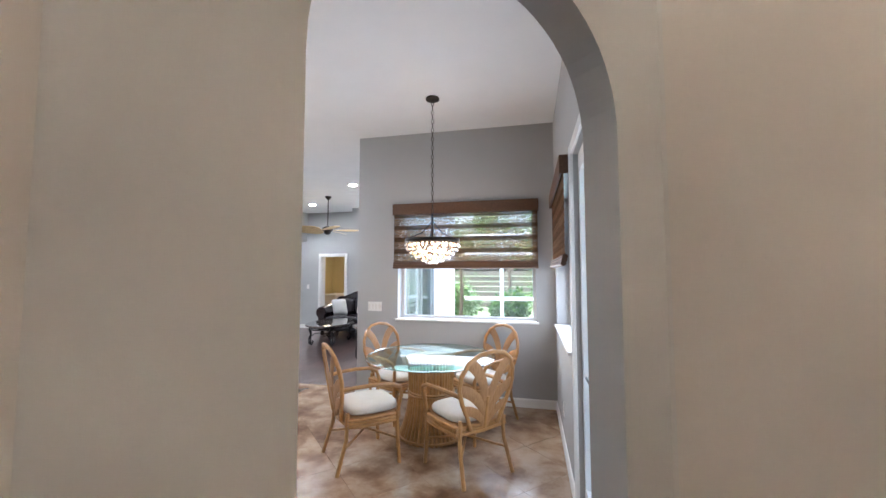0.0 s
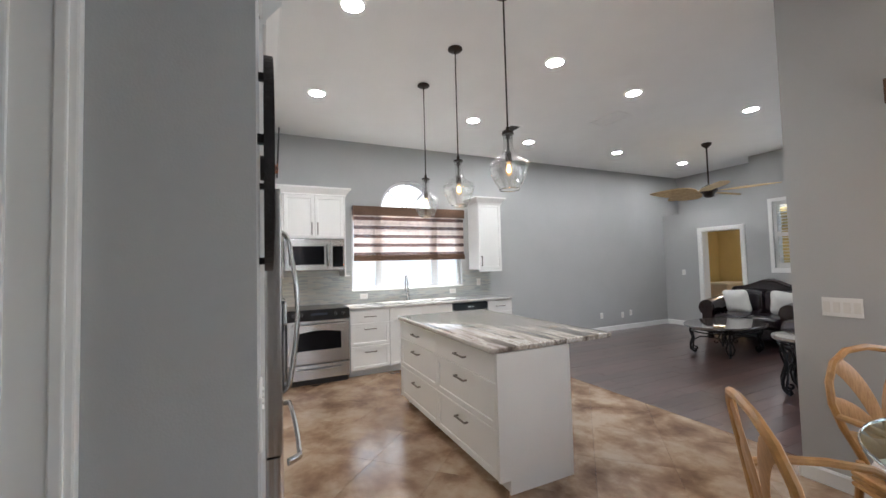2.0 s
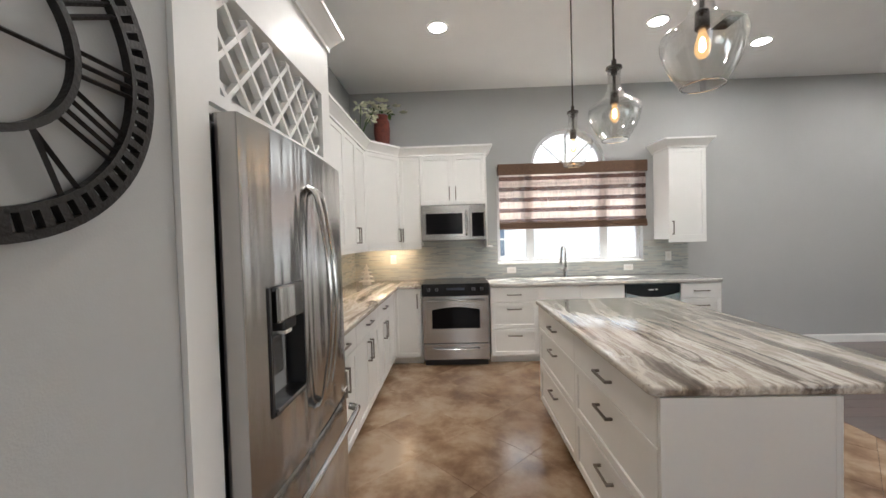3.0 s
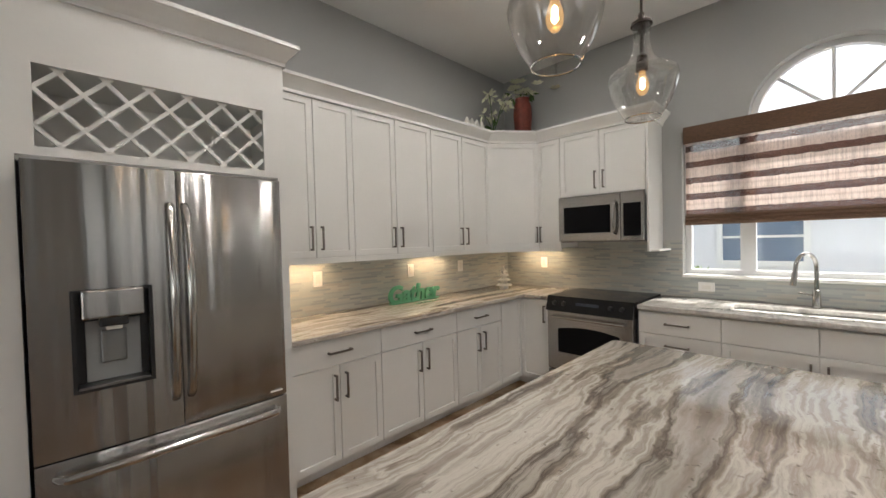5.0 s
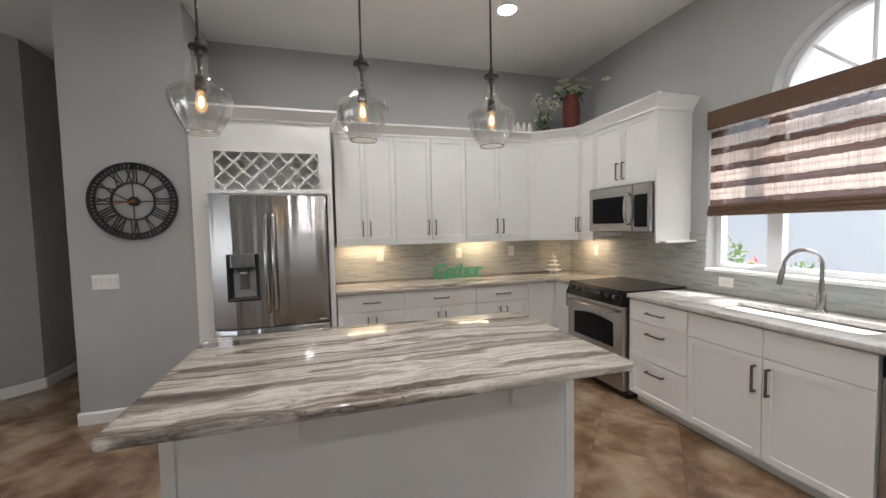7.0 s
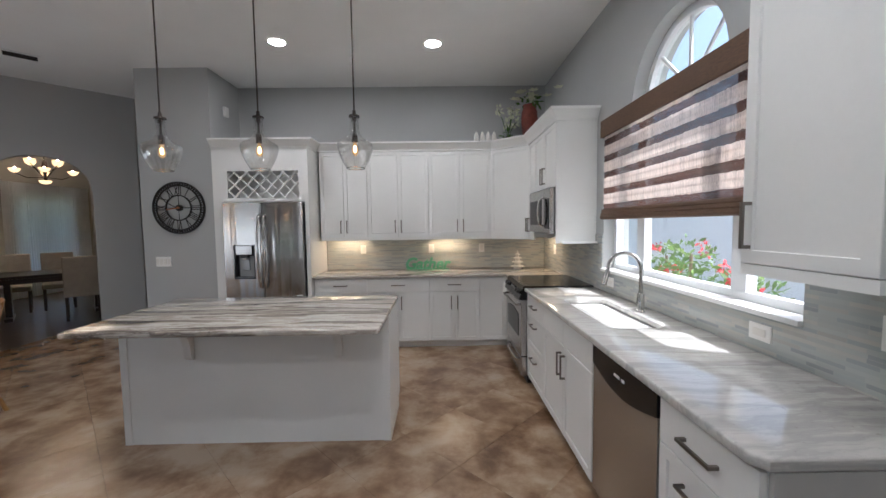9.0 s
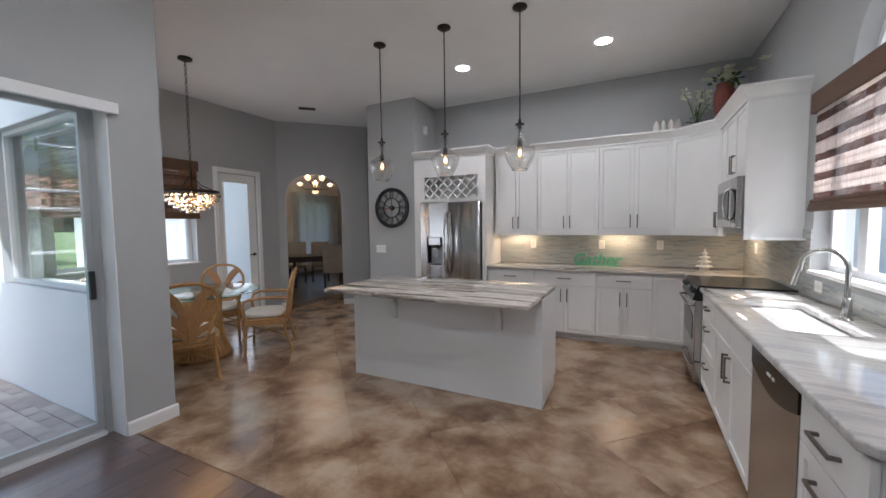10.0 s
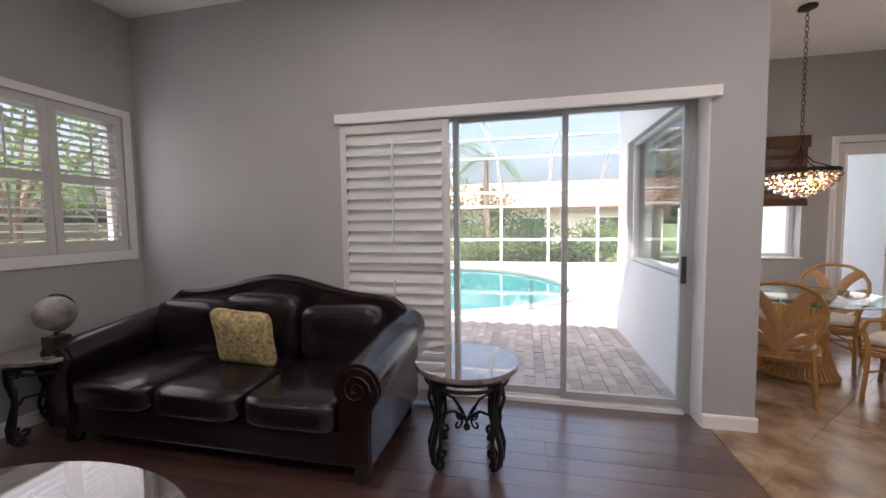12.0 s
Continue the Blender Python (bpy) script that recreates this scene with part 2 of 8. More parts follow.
def woven(name, dark, light, period, share, see, glowing, gaps, thread=(120, 120, 5)):
    """Woven reed shade: dark close-woven bands, and light thin ones that let daylight through."""
    m = bpy.data.materials.new(name)
    m.use_nodes = True
    nt = m.node_tree
    nt.nodes.clear()
    out = nt.nodes.new("ShaderNodeOutputMaterial")
    co, sep = node(m, "ShaderNodeTexCoord"), node(m, "ShaderNodeSeparateXYZ")
    nt.links.new(co.outputs["Object"], sep.inputs[0])
    mod, cmp_ = nt.nodes.new("ShaderNodeMath"), nt.nodes.new("ShaderNodeMath")
    mod.operation, cmp_.operation = "FLOORED_MODULO", "LESS_THAN"
    mod.inputs[1].default_value, cmp_.inputs[1].default_value = period, period * share
    wob, wadd = node(m, "ShaderNodeTexNoise", Scale=30.0, Detail=2.0), nt.nodes.new("ShaderNodeMath")
    wadd.operation = "MULTIPLY_ADD"
    wadd.inputs[1].default_value = 0.02
    nt.links.new(co.outputs["Object"], wob.inputs["Vector"])
    nt.links.new(wob.outputs["Fac"], wadd.inputs[0])
    nt.links.new(sep.outputs["Z"], wadd.inputs[2])
    nt.links.new(wadd.outputs[0], mod.inputs[0])
    nt.links.new(mod.outputs[0], cmp_.inputs[0])
    mp, mp2 = nt.nodes.new("ShaderNodeMapping"), nt.nodes.new("ShaderNodeMapping")
    mp.inputs["Scale"].default_value, mp2.inputs["Scale"].default_value = (150, 150, 420), thread
    reed, warp = node(m, "ShaderNodeTexNoise", Scale=1.0, Detail=2.0), node(m, "ShaderNodeTexNoise", Scale=1.0, Detail=3.0)
    for a_, b_n in ((mp, reed), (mp2, warp)):
        nt.links.new(co.outputs["Object"], a_.inputs["Vector"])
        nt.links.new(a_.outputs[0], b_n.inputs["Vector"])
    both = nt.nodes.new("ShaderNodeMath")
    both.operation = "MULTIPLY_ADD"
    both.inputs[1].default_value = 0.6
    nt.links.new(reed.outputs["Fac"], both.inputs[0])
    nt.links.new(warp.outputs["Fac"], both.inputs[2])
    r1 = ramp_of(m, [(0.3, tuple(c * 0.5 for c in dark)), (0.7, tuple(c * 1.5 for c in dark))])
    r2 = ramp_of(m, [(0.6, tuple(c * 0.6 for c in light)), (0.95, tuple(min(1, c * 1.15) for c in light))])
    nt.links.new(reed.outputs["Fac"], r1.inputs[0])
    nt.links.new(both.outputs[0], r2.inputs[0])
    col = nt.nodes.new("ShaderNodeMix")
    col.data_type = "RGBA"
    nt.links.new(cmp_.outputs[0], col.inputs[0])
    nt.links.new(r2.outputs[0], col.inputs[6])
    nt.links.new(r1.outputs[0], col.inputs[7])
    dif, tra, tsp = nt.nodes.new("ShaderNodeBsdfDiffuse"), nt.nodes.new("ShaderNodeBsdfTranslucent"), nt.nodes.new("ShaderNodeBsdfTransparent")
    nt.links.new(col.outputs[2], dif.inputs[0])
    nt.links.new(col.outputs[2], tra.inputs[0])
    body, full = nt.nodes.new("ShaderNodeMixShader"), nt.nodes.new("ShaderNodeMixShader")
    body.inputs[0].default_value = glowing
    nt.links.new(dif.outputs[0], body.inputs[1])
    nt.links.new(tra.outputs[0], body.inputs[2])
    holes = node(m, "ShaderNodeMapRange")
    holes.inputs["From Min"].default_value, holes.inputs["From Max"].default_value = 0.50, 0.58
    holes.inputs["To Max"].default_value = gaps
    nt.links.new(reed.outputs["Fac"], holes.inputs["Value"])
    thin = node(m, "ShaderNodeMapRange")
    thin.inputs["From Min"].default_value, thin.inputs["From Max"].default_value = 0.65, 0.95
    thin.inputs["To Max"].default_value = see
    nt.links.new(both.outputs[0], thin.inputs["Value"])
    hole2 = nt.nodes.new("ShaderNodeMix")
    nt.links.new(cmp_.outputs[0], hole2.inputs[0])
    nt.links.new(thin.outputs[0], hole2.inputs[2])
    nt.links.new(holes.outputs[0], hole2.inputs[3])
    nt.links.new(hole2.outputs[0], full.inputs[0])
    nt.links.new(body.outputs[0], full.inputs[1])
    nt.links.new(tsp.outputs[0], full.inputs[2])
    nt.links.new(full.outputs[0], out.inputs[0])
    return m


def brushed(name, color=(0.38, 0.37, 0.36), rough=0.17, waves=0.6):
    """Brushed steel with fine streaks that run upward."""
    m = material(name, color, rough=rough, metal=1.0, vary=0.04)
    nt, b = m.node_tree, m.node_tree.nodes["Principled BSDF"]
    co, mp = node(m, "ShaderNodeTexCoord"), nt.nodes.new("ShaderNodeMapping")
    mp.inputs["Scale"].default_value = (160, 160, 1.5)
    n = node(m, "ShaderNodeTexNoise", Scale=1.0, Detail=3.0)
    nt.links.new(co.outputs["Object"], mp.inputs["Vector"])
    nt.links.new(mp.outputs[0], n.inputs["Vector"])
    bn = node(m, "ShaderNodeBump", Strength=0.05, Distance=0.002)
    nt.links.new(n.outputs["Fac"], bn.inputs["Height"])
    nt.links.new(bn.outputs[0], b.inputs["Normal"])
    wave = node(m, "ShaderNodeTexNoise", Scale=1.0, Detail=1.0)
    mp2 = nt.nodes.new("ShaderNodeMapping")
    mp2.inputs["Scale"].default_value = (11, 11, 0.35)
    bn2 = node(m, "ShaderNodeBump", Strength=waves, Distance=0.02)
    b.inputs["Anisotropic"].default_value, b.inputs["Anisotropic Rotation"].default_value = 0.85, 0.25
    tg = nt.nodes.new("ShaderNodeTangent")
    tg.direction_type, tg.axis = "RADIAL", "Z"
    nt.links.new(tg.outputs[0], b.inputs["Tangent"])
    nt.links.new(co.outputs["Object"], mp2.inputs["Vector"])
    nt.links.new(mp2.outputs[0], wave.inputs["Vector"])
    nt.links.new(wave.outputs["Fac"], bn2.inputs["Height"])
    nt.links.new(bn.outputs[0], bn2.inputs["Normal"])
    nt.links.new(bn2.outputs[0], b.inputs["Normal"])
    return m


def clear_glass(name, ior=1.45, tint=(1, 1, 1), rough=0.0):
    m = bpy.data.materials.new(name)
    m.use_nodes = True
    b = m.node_tree.nodes["Principled BSDF"]
    b.inputs["Transmission Weight"].default_value, b.inputs["Roughness"].default_value = 1.0, rough
    b.inputs["IOR"].default_value, b.inputs["Base Color"].default_value = ior, (*tint, 1)
    return m


M = {
    "wall": material("grey_wall_paint", (0.42, 0.425, 0.42), 0.75, scale=2.0, vary=0.03, bump=0.05, bump_scale=220, spec=0.25),
    "hall": material("hall_wall_paint", (0.44, 0.425, 0.40), 0.75, scale=2.0, vary=0.03, bump=0.05, bump_scale=220, spec=0.25),
    "ceiling": material("ceiling_paint", (0.86, 0.86, 0.85), 0.7, scale=3.0, vary=0.02, bump=0.1, bump_scale=150),
    "trim": material("white_trim_paint", (0.80, 0.80, 0.78), 0.35, vary=0.02),
    "cab": material("white_cabinet_lacquer", (0.76, 0.755, 0.735), 0.36, vary=0.025, scale=3),
    # trim white with the shutters' backlit shade put in as darker colour
    "shaded_louvre": material("shaded_louvre_white", (0.64, 0.635, 0.61), 0.4, vary=0.03),
    "cab_dark": material("cabinet_inside", (0.27, 0.265, 0.25), 0.6),
    "stone": stone_top("banded_polished_stone"),
    # the banded stone again, with the window's glare put in as paler colour
    "glare_stone": stone_top("glare_banded_stone", 0.6),
    "tile": mottled_floor("clouded_brown_tile"),
    "grout": material("floor_joint", (0.185, 0.125, 0.085), 0.6),
    "wood": plank_wood("dark_plank_wood", (0.055, 0.027, 0.022), (0.115, 0.058, 0.046), rough=0.30),
    "mosaic": mosaic("strip_mosaic"),
    "steel": brushed("brushed_steel", (0.47, 0.46, 0.45), 0.21),
    "steel_dark": brushed("dark_steel", (0.25, 0.25, 0.25), 0.3),
    "sink_steel": material("satin_sink_steel", (0.30, 0.30, 0.30), 0.45, 1.0, vary=0.05),
    "steel_plain": brushed("plain_brushed_steel", (0.44, 0.43, 0.42), 0.26, 0.0),
    "chrome": material("satin_nickel", (0.55, 0.54, 0.52), 0.16, 1.0, vary=0.02),
    "handle": material("dark_nickel_handle", (0.20, 0.18, 0.16), 0.3, 1.0, vary=0.05),
    "black": material("black_enamel", (0.010, 0.010, 0.011), 0.16, vary=0.1, spec=0.25),
    "plastic": material("dark_plastic", (0.02, 0.02, 0.021), 0.35),
    "oven_glass": material("oven_glass", (0.006, 0.006, 0.007), 0.10, vary=0.05, spec=0.1),
    "bronze": material("oil_rubbed_bronze", (0.035, 0.026, 0.02), 0.4, 0.6, vary=0.2, scale=20),
    "iron": material("wrought_iron", (0.012, 0.012, 0.013), 0.42, 0.4, vary=0.2, scale=30, bump=0.2),
    "pane": pane_glass("window_pane"),
    "shade_glass": pane_glass("pendant_glass", (0.93, 0.93, 0.92), 0.30, 1.8),
    "table_glass": pane_glass("table_glass", (0.84, 0.93, 0.90), 0.09, 4.5),
    "glass_edge": clear_glass("table_glass_edge", 1.5, (0.22, 0.48, 0.38)),
    # clear drops; the bulbs' warm light is put in as an amber tint
    "crystal": clear_glass("crystal", 1.5, (1.0, 0.74, 0.46), 0.08),
    "bulb": glow("warm_bulb", (1.0, 0.62, 0.28), BULB_GLOW * 0.6),
    "crystal_bulb": glow("crystal_bulb", (1.0, 0.56, 0.24), BULB_GLOW * 0.7),
    "grey_plastic": material("grey_plastic", (0.30, 0.31, 0.31), 0.4, vary=0.04),
    "down_warm": glow("warm_dome_glass", (1.0, 0.80, 0.56), 15.0),
    "down": glow("downlight_lens", (1.0, 0.93, 0.84), DOWN_GLOW),
    "cup": glow("lit_cup_glass", (1.0, 0.56, 0.24), 0.9),
    "cup_bulb": glow("cup_bulb", (1.0, 0.74, 0.47), 320.0),
    "blind_k": woven("kitchen_reed_shade", (0.12, 0.062, 0.048), (0.70, 0.60, 0.54), 0.135, 0.38, 0.16, 0.62, 0.36),
    "blind_d": woven("dining_reed_shade", (0.13, 0.075, 0.04), (0.30, 0.19, 0.105), 0.15, 0.36, 0.50, 0.45, 0.16, (22, 22, 160)),
    "blind_e": woven("side_reed_shade", (0.125, 0.066, 0.034), (0.20, 0.112, 0.06), 0.135, 0.40, 0.04, 0.2, 0.04),
    "valance": plank_wood("reed_valance", (0.055, 0.027, 0.013), (0.165, 0.085, 0.042), (22, 22, 150), 0.65, 0.0),
    "rattan": plank_wood("honey_rattan", (0.29, 0.145, 0.042), (0.50, 0.275, 0.092), (6, 6, 6), 0.38, 0.06),
    "cane": plank_wood("split_cane", (0.27, 0.135, 0.05), (0.48, 0.275, 0.115), (60, 60, 2), 0.5, 0.06),
    "cushion": material("ivory_fabric", (0.66, 0.62, 0.55), 0.85, vary=0.06, scale=9, bump=0.3, bump_scale=240),
    "leather": material("dark_burgundy_leather", (0.0105, 0.0065, 0.0095), 0.24, vary=0.25, scale=5, bump=0.14, bump_scale=55, coat=0.35),
    "sofa_wood": plank_wood("carved_mahogany", (0.009, 0.0035, 0.0035), (0.020, 0.007, 0.006), (5, 5, 5), 0.25, 0.05),
    "marble": material("brown_marble", (0.17, 0.14, 0.12), 0.05, vary=0.6, scale=9, fine=30, spec=1.0, coat=1.0),
    "dark_marble": material("dark_brown_marble", (0.10, 0.085, 0.075), 0.05, vary=0.7, scale=9, fine=30, spec=1.0, coat=1.0),
    "stucco": material("white_stucco", (0.80, 0.81, 0.82), 0.85, vary=0.03, bump=0.4, bump_scale=70),
    "frame": material("white_aluminium", (0.72, 0.73, 0.74), 0.4, 0.0, vary=0.02),
    "slider_frame": material("grey_aluminium", (0.44, 0.46, 0.46), 0.4, 0.2, vary=0.03),
    "paver": material("brick_paver", (0.42, 0.37, 0.34), 0.8, vary=0.18, scale=7, bump=0.4, bump_scale=60, random_tone=0.2),
    "deck": material("pool_deck", (0.58, 0.55, 0.51), 0.8, vary=0.08, bump=0.3),
    "coping": material("stone_coping", (0.45, 0.40, 0.35), 0.7, vary=0.15),
    "pool": material("pool_plaster", (0.30, 0.62, 0.66), 0.6, vary=0.06),
    "grass": material("grass", (0.10, 0.13, 0.05), 0.9, vary=0.5, scale=3, bump=0.6, bump_scale=40),
    "bark": material("palm_bark", (0.24, 0.17, 0.12), 0.9, vary=0.4, scale=8, bump=0.7, bump_scale=30),
    "roof_tile": material("clay_roof_tile", (0.48, 0.28, 0.21), 0.7, vary=0.25, scale=5),
    "fence": plank_wood("weathered_fence", (0.20, 0.15, 0.11), (0.34, 0.27, 0.20), (2, 2, 14), 0.8, 0.15),
    "house": material("far_house_paint", (0.66, 0.60, 0.52), 0.85, vary=0.05),
    "side_paint": material("pale_side_house_paint", (0.80, 0.81, 0.84), 0.85, vary=0.04),
    "blue_window": material("blue_shaded_window", (0.16, 0.21, 0.29), 0.15),
    "window_dark": material("dark_window", (0.05, 0.06, 0.08), 0.08),
    "yellow": material("yellow_room_paint", (0.55, 0.44, 0.20), 0.7, vary=0.03),
    "dark_wood": plank_wood("espresso_wood", (0.012, 0.007, 0.005), (0.035, 0.02, 0.013), (6, 6, 6), 0.3, 0.05),
    "linen": material("grey_linen", (0.36, 0.34, 0.31), 0.9, vary=0.08, scale=12, bump=0.3, bump_scale=300),
    "curtain": material("white_curtain", (0.75, 0.77, 0.80), 0.9, vary=0.05),
    "pillow": material("gold_patterned_fabric", (0.46, 0.36, 0.17), 0.8, vary=0.75, scale=38, fine=90),
    "pillow_white": material("white_pillow", (0.72, 0.71, 0.68), 0.9, vary=0.05),
    "green": material("green_painted_wood", (0.13, 0.42, 0.24), 0.5, vary=0.1),
    "ceramic": material("white_ceramic", (0.72, 0.70, 0.65), 0.3, vary=0.05),
    "red_pot": material("red_basket", (0.15, 0.03, 0.018), 0.6, vary=0.3, scale=20, bump=0.5, bump_scale=70),
    "petal": material("white_petal", (0.66, 0.68, 0.50), 0.6, vary=0.15),
    "red_petal": material("red_petal", (0.70, 0.06, 0.08), 0.6, vary=0.2),
    "plate": material("switch_plate", (0.78, 0.77, 0.74), 0.35, vary=0.02),
    "globe": material("globe_paper", (0.22, 0.21, 0.20), 0.3, vary=0.5, scale=10),
    "clock": material("aged_black_metal", (0.018, 0.016, 0.015), 0.5, 0.5, vary=0.35, scale=25, bump=0.2),
    "copper": material("copper_hub", (0.40, 0.16, 0.08), 0.35, 0.8, vary=0.2),
    "palm_cane": plank_wood("woven_palm_blade", (0.46, 0.32, 0.15), (0.68, 0.52, 0.28), (6, 6, 6), 0.6, 0.1),
}
for key in ("marble", "dark_marble"):
    M[key].node_tree.nodes["Principled BSDF"].inputs["Coat IOR"].default_value = 1.9
w = bpy.data.materials.new("pool_water")
w.use_nodes = True
b_ = w.node_tree.nodes["Principled BSDF"]
b_.inputs["Base Color"].default_value, b_.inputs["Roughness"].default_value = (0.05, 0.27, 0.29, 1), 0.04
bn_, tn_ = node(w, "ShaderNodeBump", Strength=0.25, Distance=0.03), node(w, "ShaderNodeTexNoise", Scale=4.0, Detail=3.0)
w.node_tree.links.new(tn_.outputs["Fac"], bn_.inputs["Height"])
w.node_tree.links.new(bn_.outputs[0], b_.inputs["Normal"])
M["water"] = w
wd_ = M["wood"].node_tree.nodes["Principled BSDF"].inputs
wd_["Specular IOR Level"].default_value, wd_["Coat Weight"].default_value, wd_["Coat Roughness"].default_value = 0.9, 1.0, 0.23
wd_["Coat IOR"].default_value = 1.9


def lit_bulb_glass(name):
    """Clear amber bulb glass, faintly lit by its filament."""
    m = glow(name, (1.0, 0.62, 0.30), 0.7)
    nt = m.node_tree
    mix, tr = nt.nodes.new("ShaderNodeMixShader"), nt.nodes.new("ShaderNodeBsdfTransparent")
    out, em = nt.nodes["Material Output"], nt.nodes["Emission"]
    tr.inputs[0].default_value = (1.0, 0.86, 0.62, 1)
    mix.inputs[0].default_value = 0.22
    nt.links.new(tr.outputs[0], mix.inputs[1])
    nt.links.new(em.outputs[0], mix.inputs[2])
    nt.links.new(mix.outputs[0], out.inputs[0])
    return m


def foliage(name, color, through):
    """Thin leaves that pass part of the sunlight."""
    m = material(name, color, 0.5, vary=0.45, scale=2.5)
    nt = m.node_tree
    mix, tl = nt.nodes.new("ShaderNodeMixShader"), nt.nodes.new("ShaderNodeBsdfTranslucent")
    mix.inputs[0].default_value, tl.inputs[0].default_value = 0.4, (*through, 1)
    nt.links.new(nt.nodes["Principled BSDF"].outputs[0], mix.inputs[1])
    nt.links.new(tl.outputs[0], mix.inputs[2])
    nt.links.new(mix.outputs[0], nt.nodes["Material Output"].inputs[0])
    return m


M["leaf"] = foliage("leaf_green", (0.05, 0.105, 0.03), (0.10, 0.20, 0.03))
M["leaf2"] = foliage("leaf_light", (0.12, 0.185, 0.07), (0.24, 0.36, 0.10))


def insect_screen(name, cover):
    """Fine pale mesh: most light passes, the threads scatter the rest."""
    m = material(name, (0.7, 0.71, 0.72), 0.6, vary=0.03)
    nt = m.node_tree
    mix, tr = nt.nodes.new("ShaderNodeMixShader"), nt.nodes.new("ShaderNodeBsdfTransparent")
    mix.inputs[0].default_value = cover
    nt.links.new(tr.outputs[0], mix.inputs[1])
    nt.links.new(nt.nodes["Principled BSDF"].outputs[0], mix.inputs[2])
    nt.links.new(mix.outputs[0], nt.nodes["Material Output"].inputs[0])
    return m


# roof mesh is set denser than the walls' to haze the sky white
M["screen"], M["roof_screen"] = insect_screen("insect_screen", 0.07), insect_screen("roof_insect_screen", 0.20)
M["bulb_glass"] = lit_bulb_glass("bulb_glass")
sheer = material("white_sheer_curtain", (0.78, 0.80, 0.83), 0.9, vary=0.05)
nts = sheer.node_tree
trs, mxs = nts.nodes.new("ShaderNodeBsdfTranslucent"), nts.nodes.new("ShaderNodeMixShader")
trs.inputs[0].default_value, mxs.inputs[0].default_value = (0.8, 0.83, 0.87, 1), 0.55
nts.links.new(nts.nodes["Principled BSDF"].outputs[0], mxs.inputs[1])
nts.links.new(trs.outputs[0], mxs.inputs[2])
nts.links.new(mxs.outputs[0], nts.nodes["Material Output"].inputs[0])
M["curtain"] = sheer


# ---- mesh builders ----
def box(bm, lo, hi, bevel=0.0):
    lo, hi = [min(a, b) for a, b in zip(lo, hi)], [max(a, b) for a, b in zip(lo, hi)]
    c = Vector([(a + b) / 2 for a, b in zip(lo, hi)])
    s = [b - a for a, b in zip(lo, hi)]
    r = bmesh.ops.create_cube(bm, size=1, matrix=Matrix.Translation(c) @ Matrix.Diagonal((*s, 1)))
    if bevel:
        edges = list({e for v in r["verts"] for e in v.link_edges})
        bmesh.ops.bevel(bm, geom=edges, offset=min(bevel, min(s) * 0.45), segments=2, affect="EDGES", profile=0.6)
    return bm


def boxes(*spans, bevel=0.0):
    bm = bmesh.new()
    for lo, hi in spans:
        box(bm, lo, hi, bevel)
    return bm


def prism(outline, depth, holes=()):
    """A plate in x, z of the given outline with holes, from y = 0 to depth."""
    bm = bmesh.new()
    edges = []
    for loop in (outline, *holes):
        vs = [bm.verts.new((x, 0, z)) for x, z in loop]
        edges += [bm.edges.new((vs[i], vs[(i + 1) % len(vs)])) for i in range(len(vs))]
    bmesh.ops.triangle_fill(bm, use_beauty=True, use_dissolve=True, edges=edges)
    r = bmesh.ops.extrude_face_region(bm, geom=bm.faces[:])
    bmesh.ops.translate(bm, vec=(0, depth, 0), verts=[v for v in r["geom"] if isinstance(v, bmesh.types.BMVert)])
    bmesh.ops.recalc_face_normals(bm, faces=bm.faces[:])
    return bm


def lathe(profile, seg=24, bm=None, at=(0, 0, 0)):
    """Turns a profile of (radius, height) about z."""
    bm = bm or bmesh.new()
    rings = []
    for r, z in profile:
        rings.append([bm.verts.new((at[0] + r * math.cos(2 * math.pi * i / seg), at[1] + r * math.sin(2 * math.pi * i / seg), at[2] + z)) for i in range(seg)])
    for a, b in zip(rings, rings[1:]):
        for i in range(seg):
            bm.faces.new((a[i], a[(i + 1) % seg], b[(i + 1) % seg], b[i]))
    for ring, flip in ((rings[0], True), (rings[-1], False)):
        bm.faces.new(ring[::-1] if flip else ring)
    return bm


def tube(points, rx, ry=None, seg=8, up=(0, 0, 1), bm=None, closed=False, taper=None):
    """A rod of round or flat section along the points; ry is its half thickness along up."""
    bm = bm or bmesh.new()
    ry = rx if ry is None else ry
    pts = [Vector(p) for p in points]
    n, rings = len(pts), []
    for i, p in enumerate(pts):
        a, b = (pts[i - 1] if i or closed else p), (pts[(i + 1) % n] if i < n - 1 or closed else p)
        d = (b - a).normalized()
        u = Vector(up)
        u = u - d * u.dot(d)
        if u.length < 1e-3:
            u = Vector((1, 0, 0)) - d * d.x
            if u.length < 1e-3:
                u = Vector((0, 1, 0))
        u.normalize()
        s = d.cross(u)
        k = taper(i / (n - 1)) if taper else 1.0
        rings.append([bm.verts.new(p + s * (rx * k * math.cos(2 * math.pi * j / seg)) + u * (ry * k * math.sin(2 * math.pi * j / seg))) for j in range(seg)])
    for a, b in zip(rings, rings[1:] + ([rings[0]] if closed else [])):
        for j in range(seg):
            bm.faces.new((a[j], a[(j + 1) % seg], b[(j + 1) % seg], b[j]))
    if not closed:
        bm.faces.new(rings[0][::-1])
        bm.faces.new(rings[-1])
    return bm


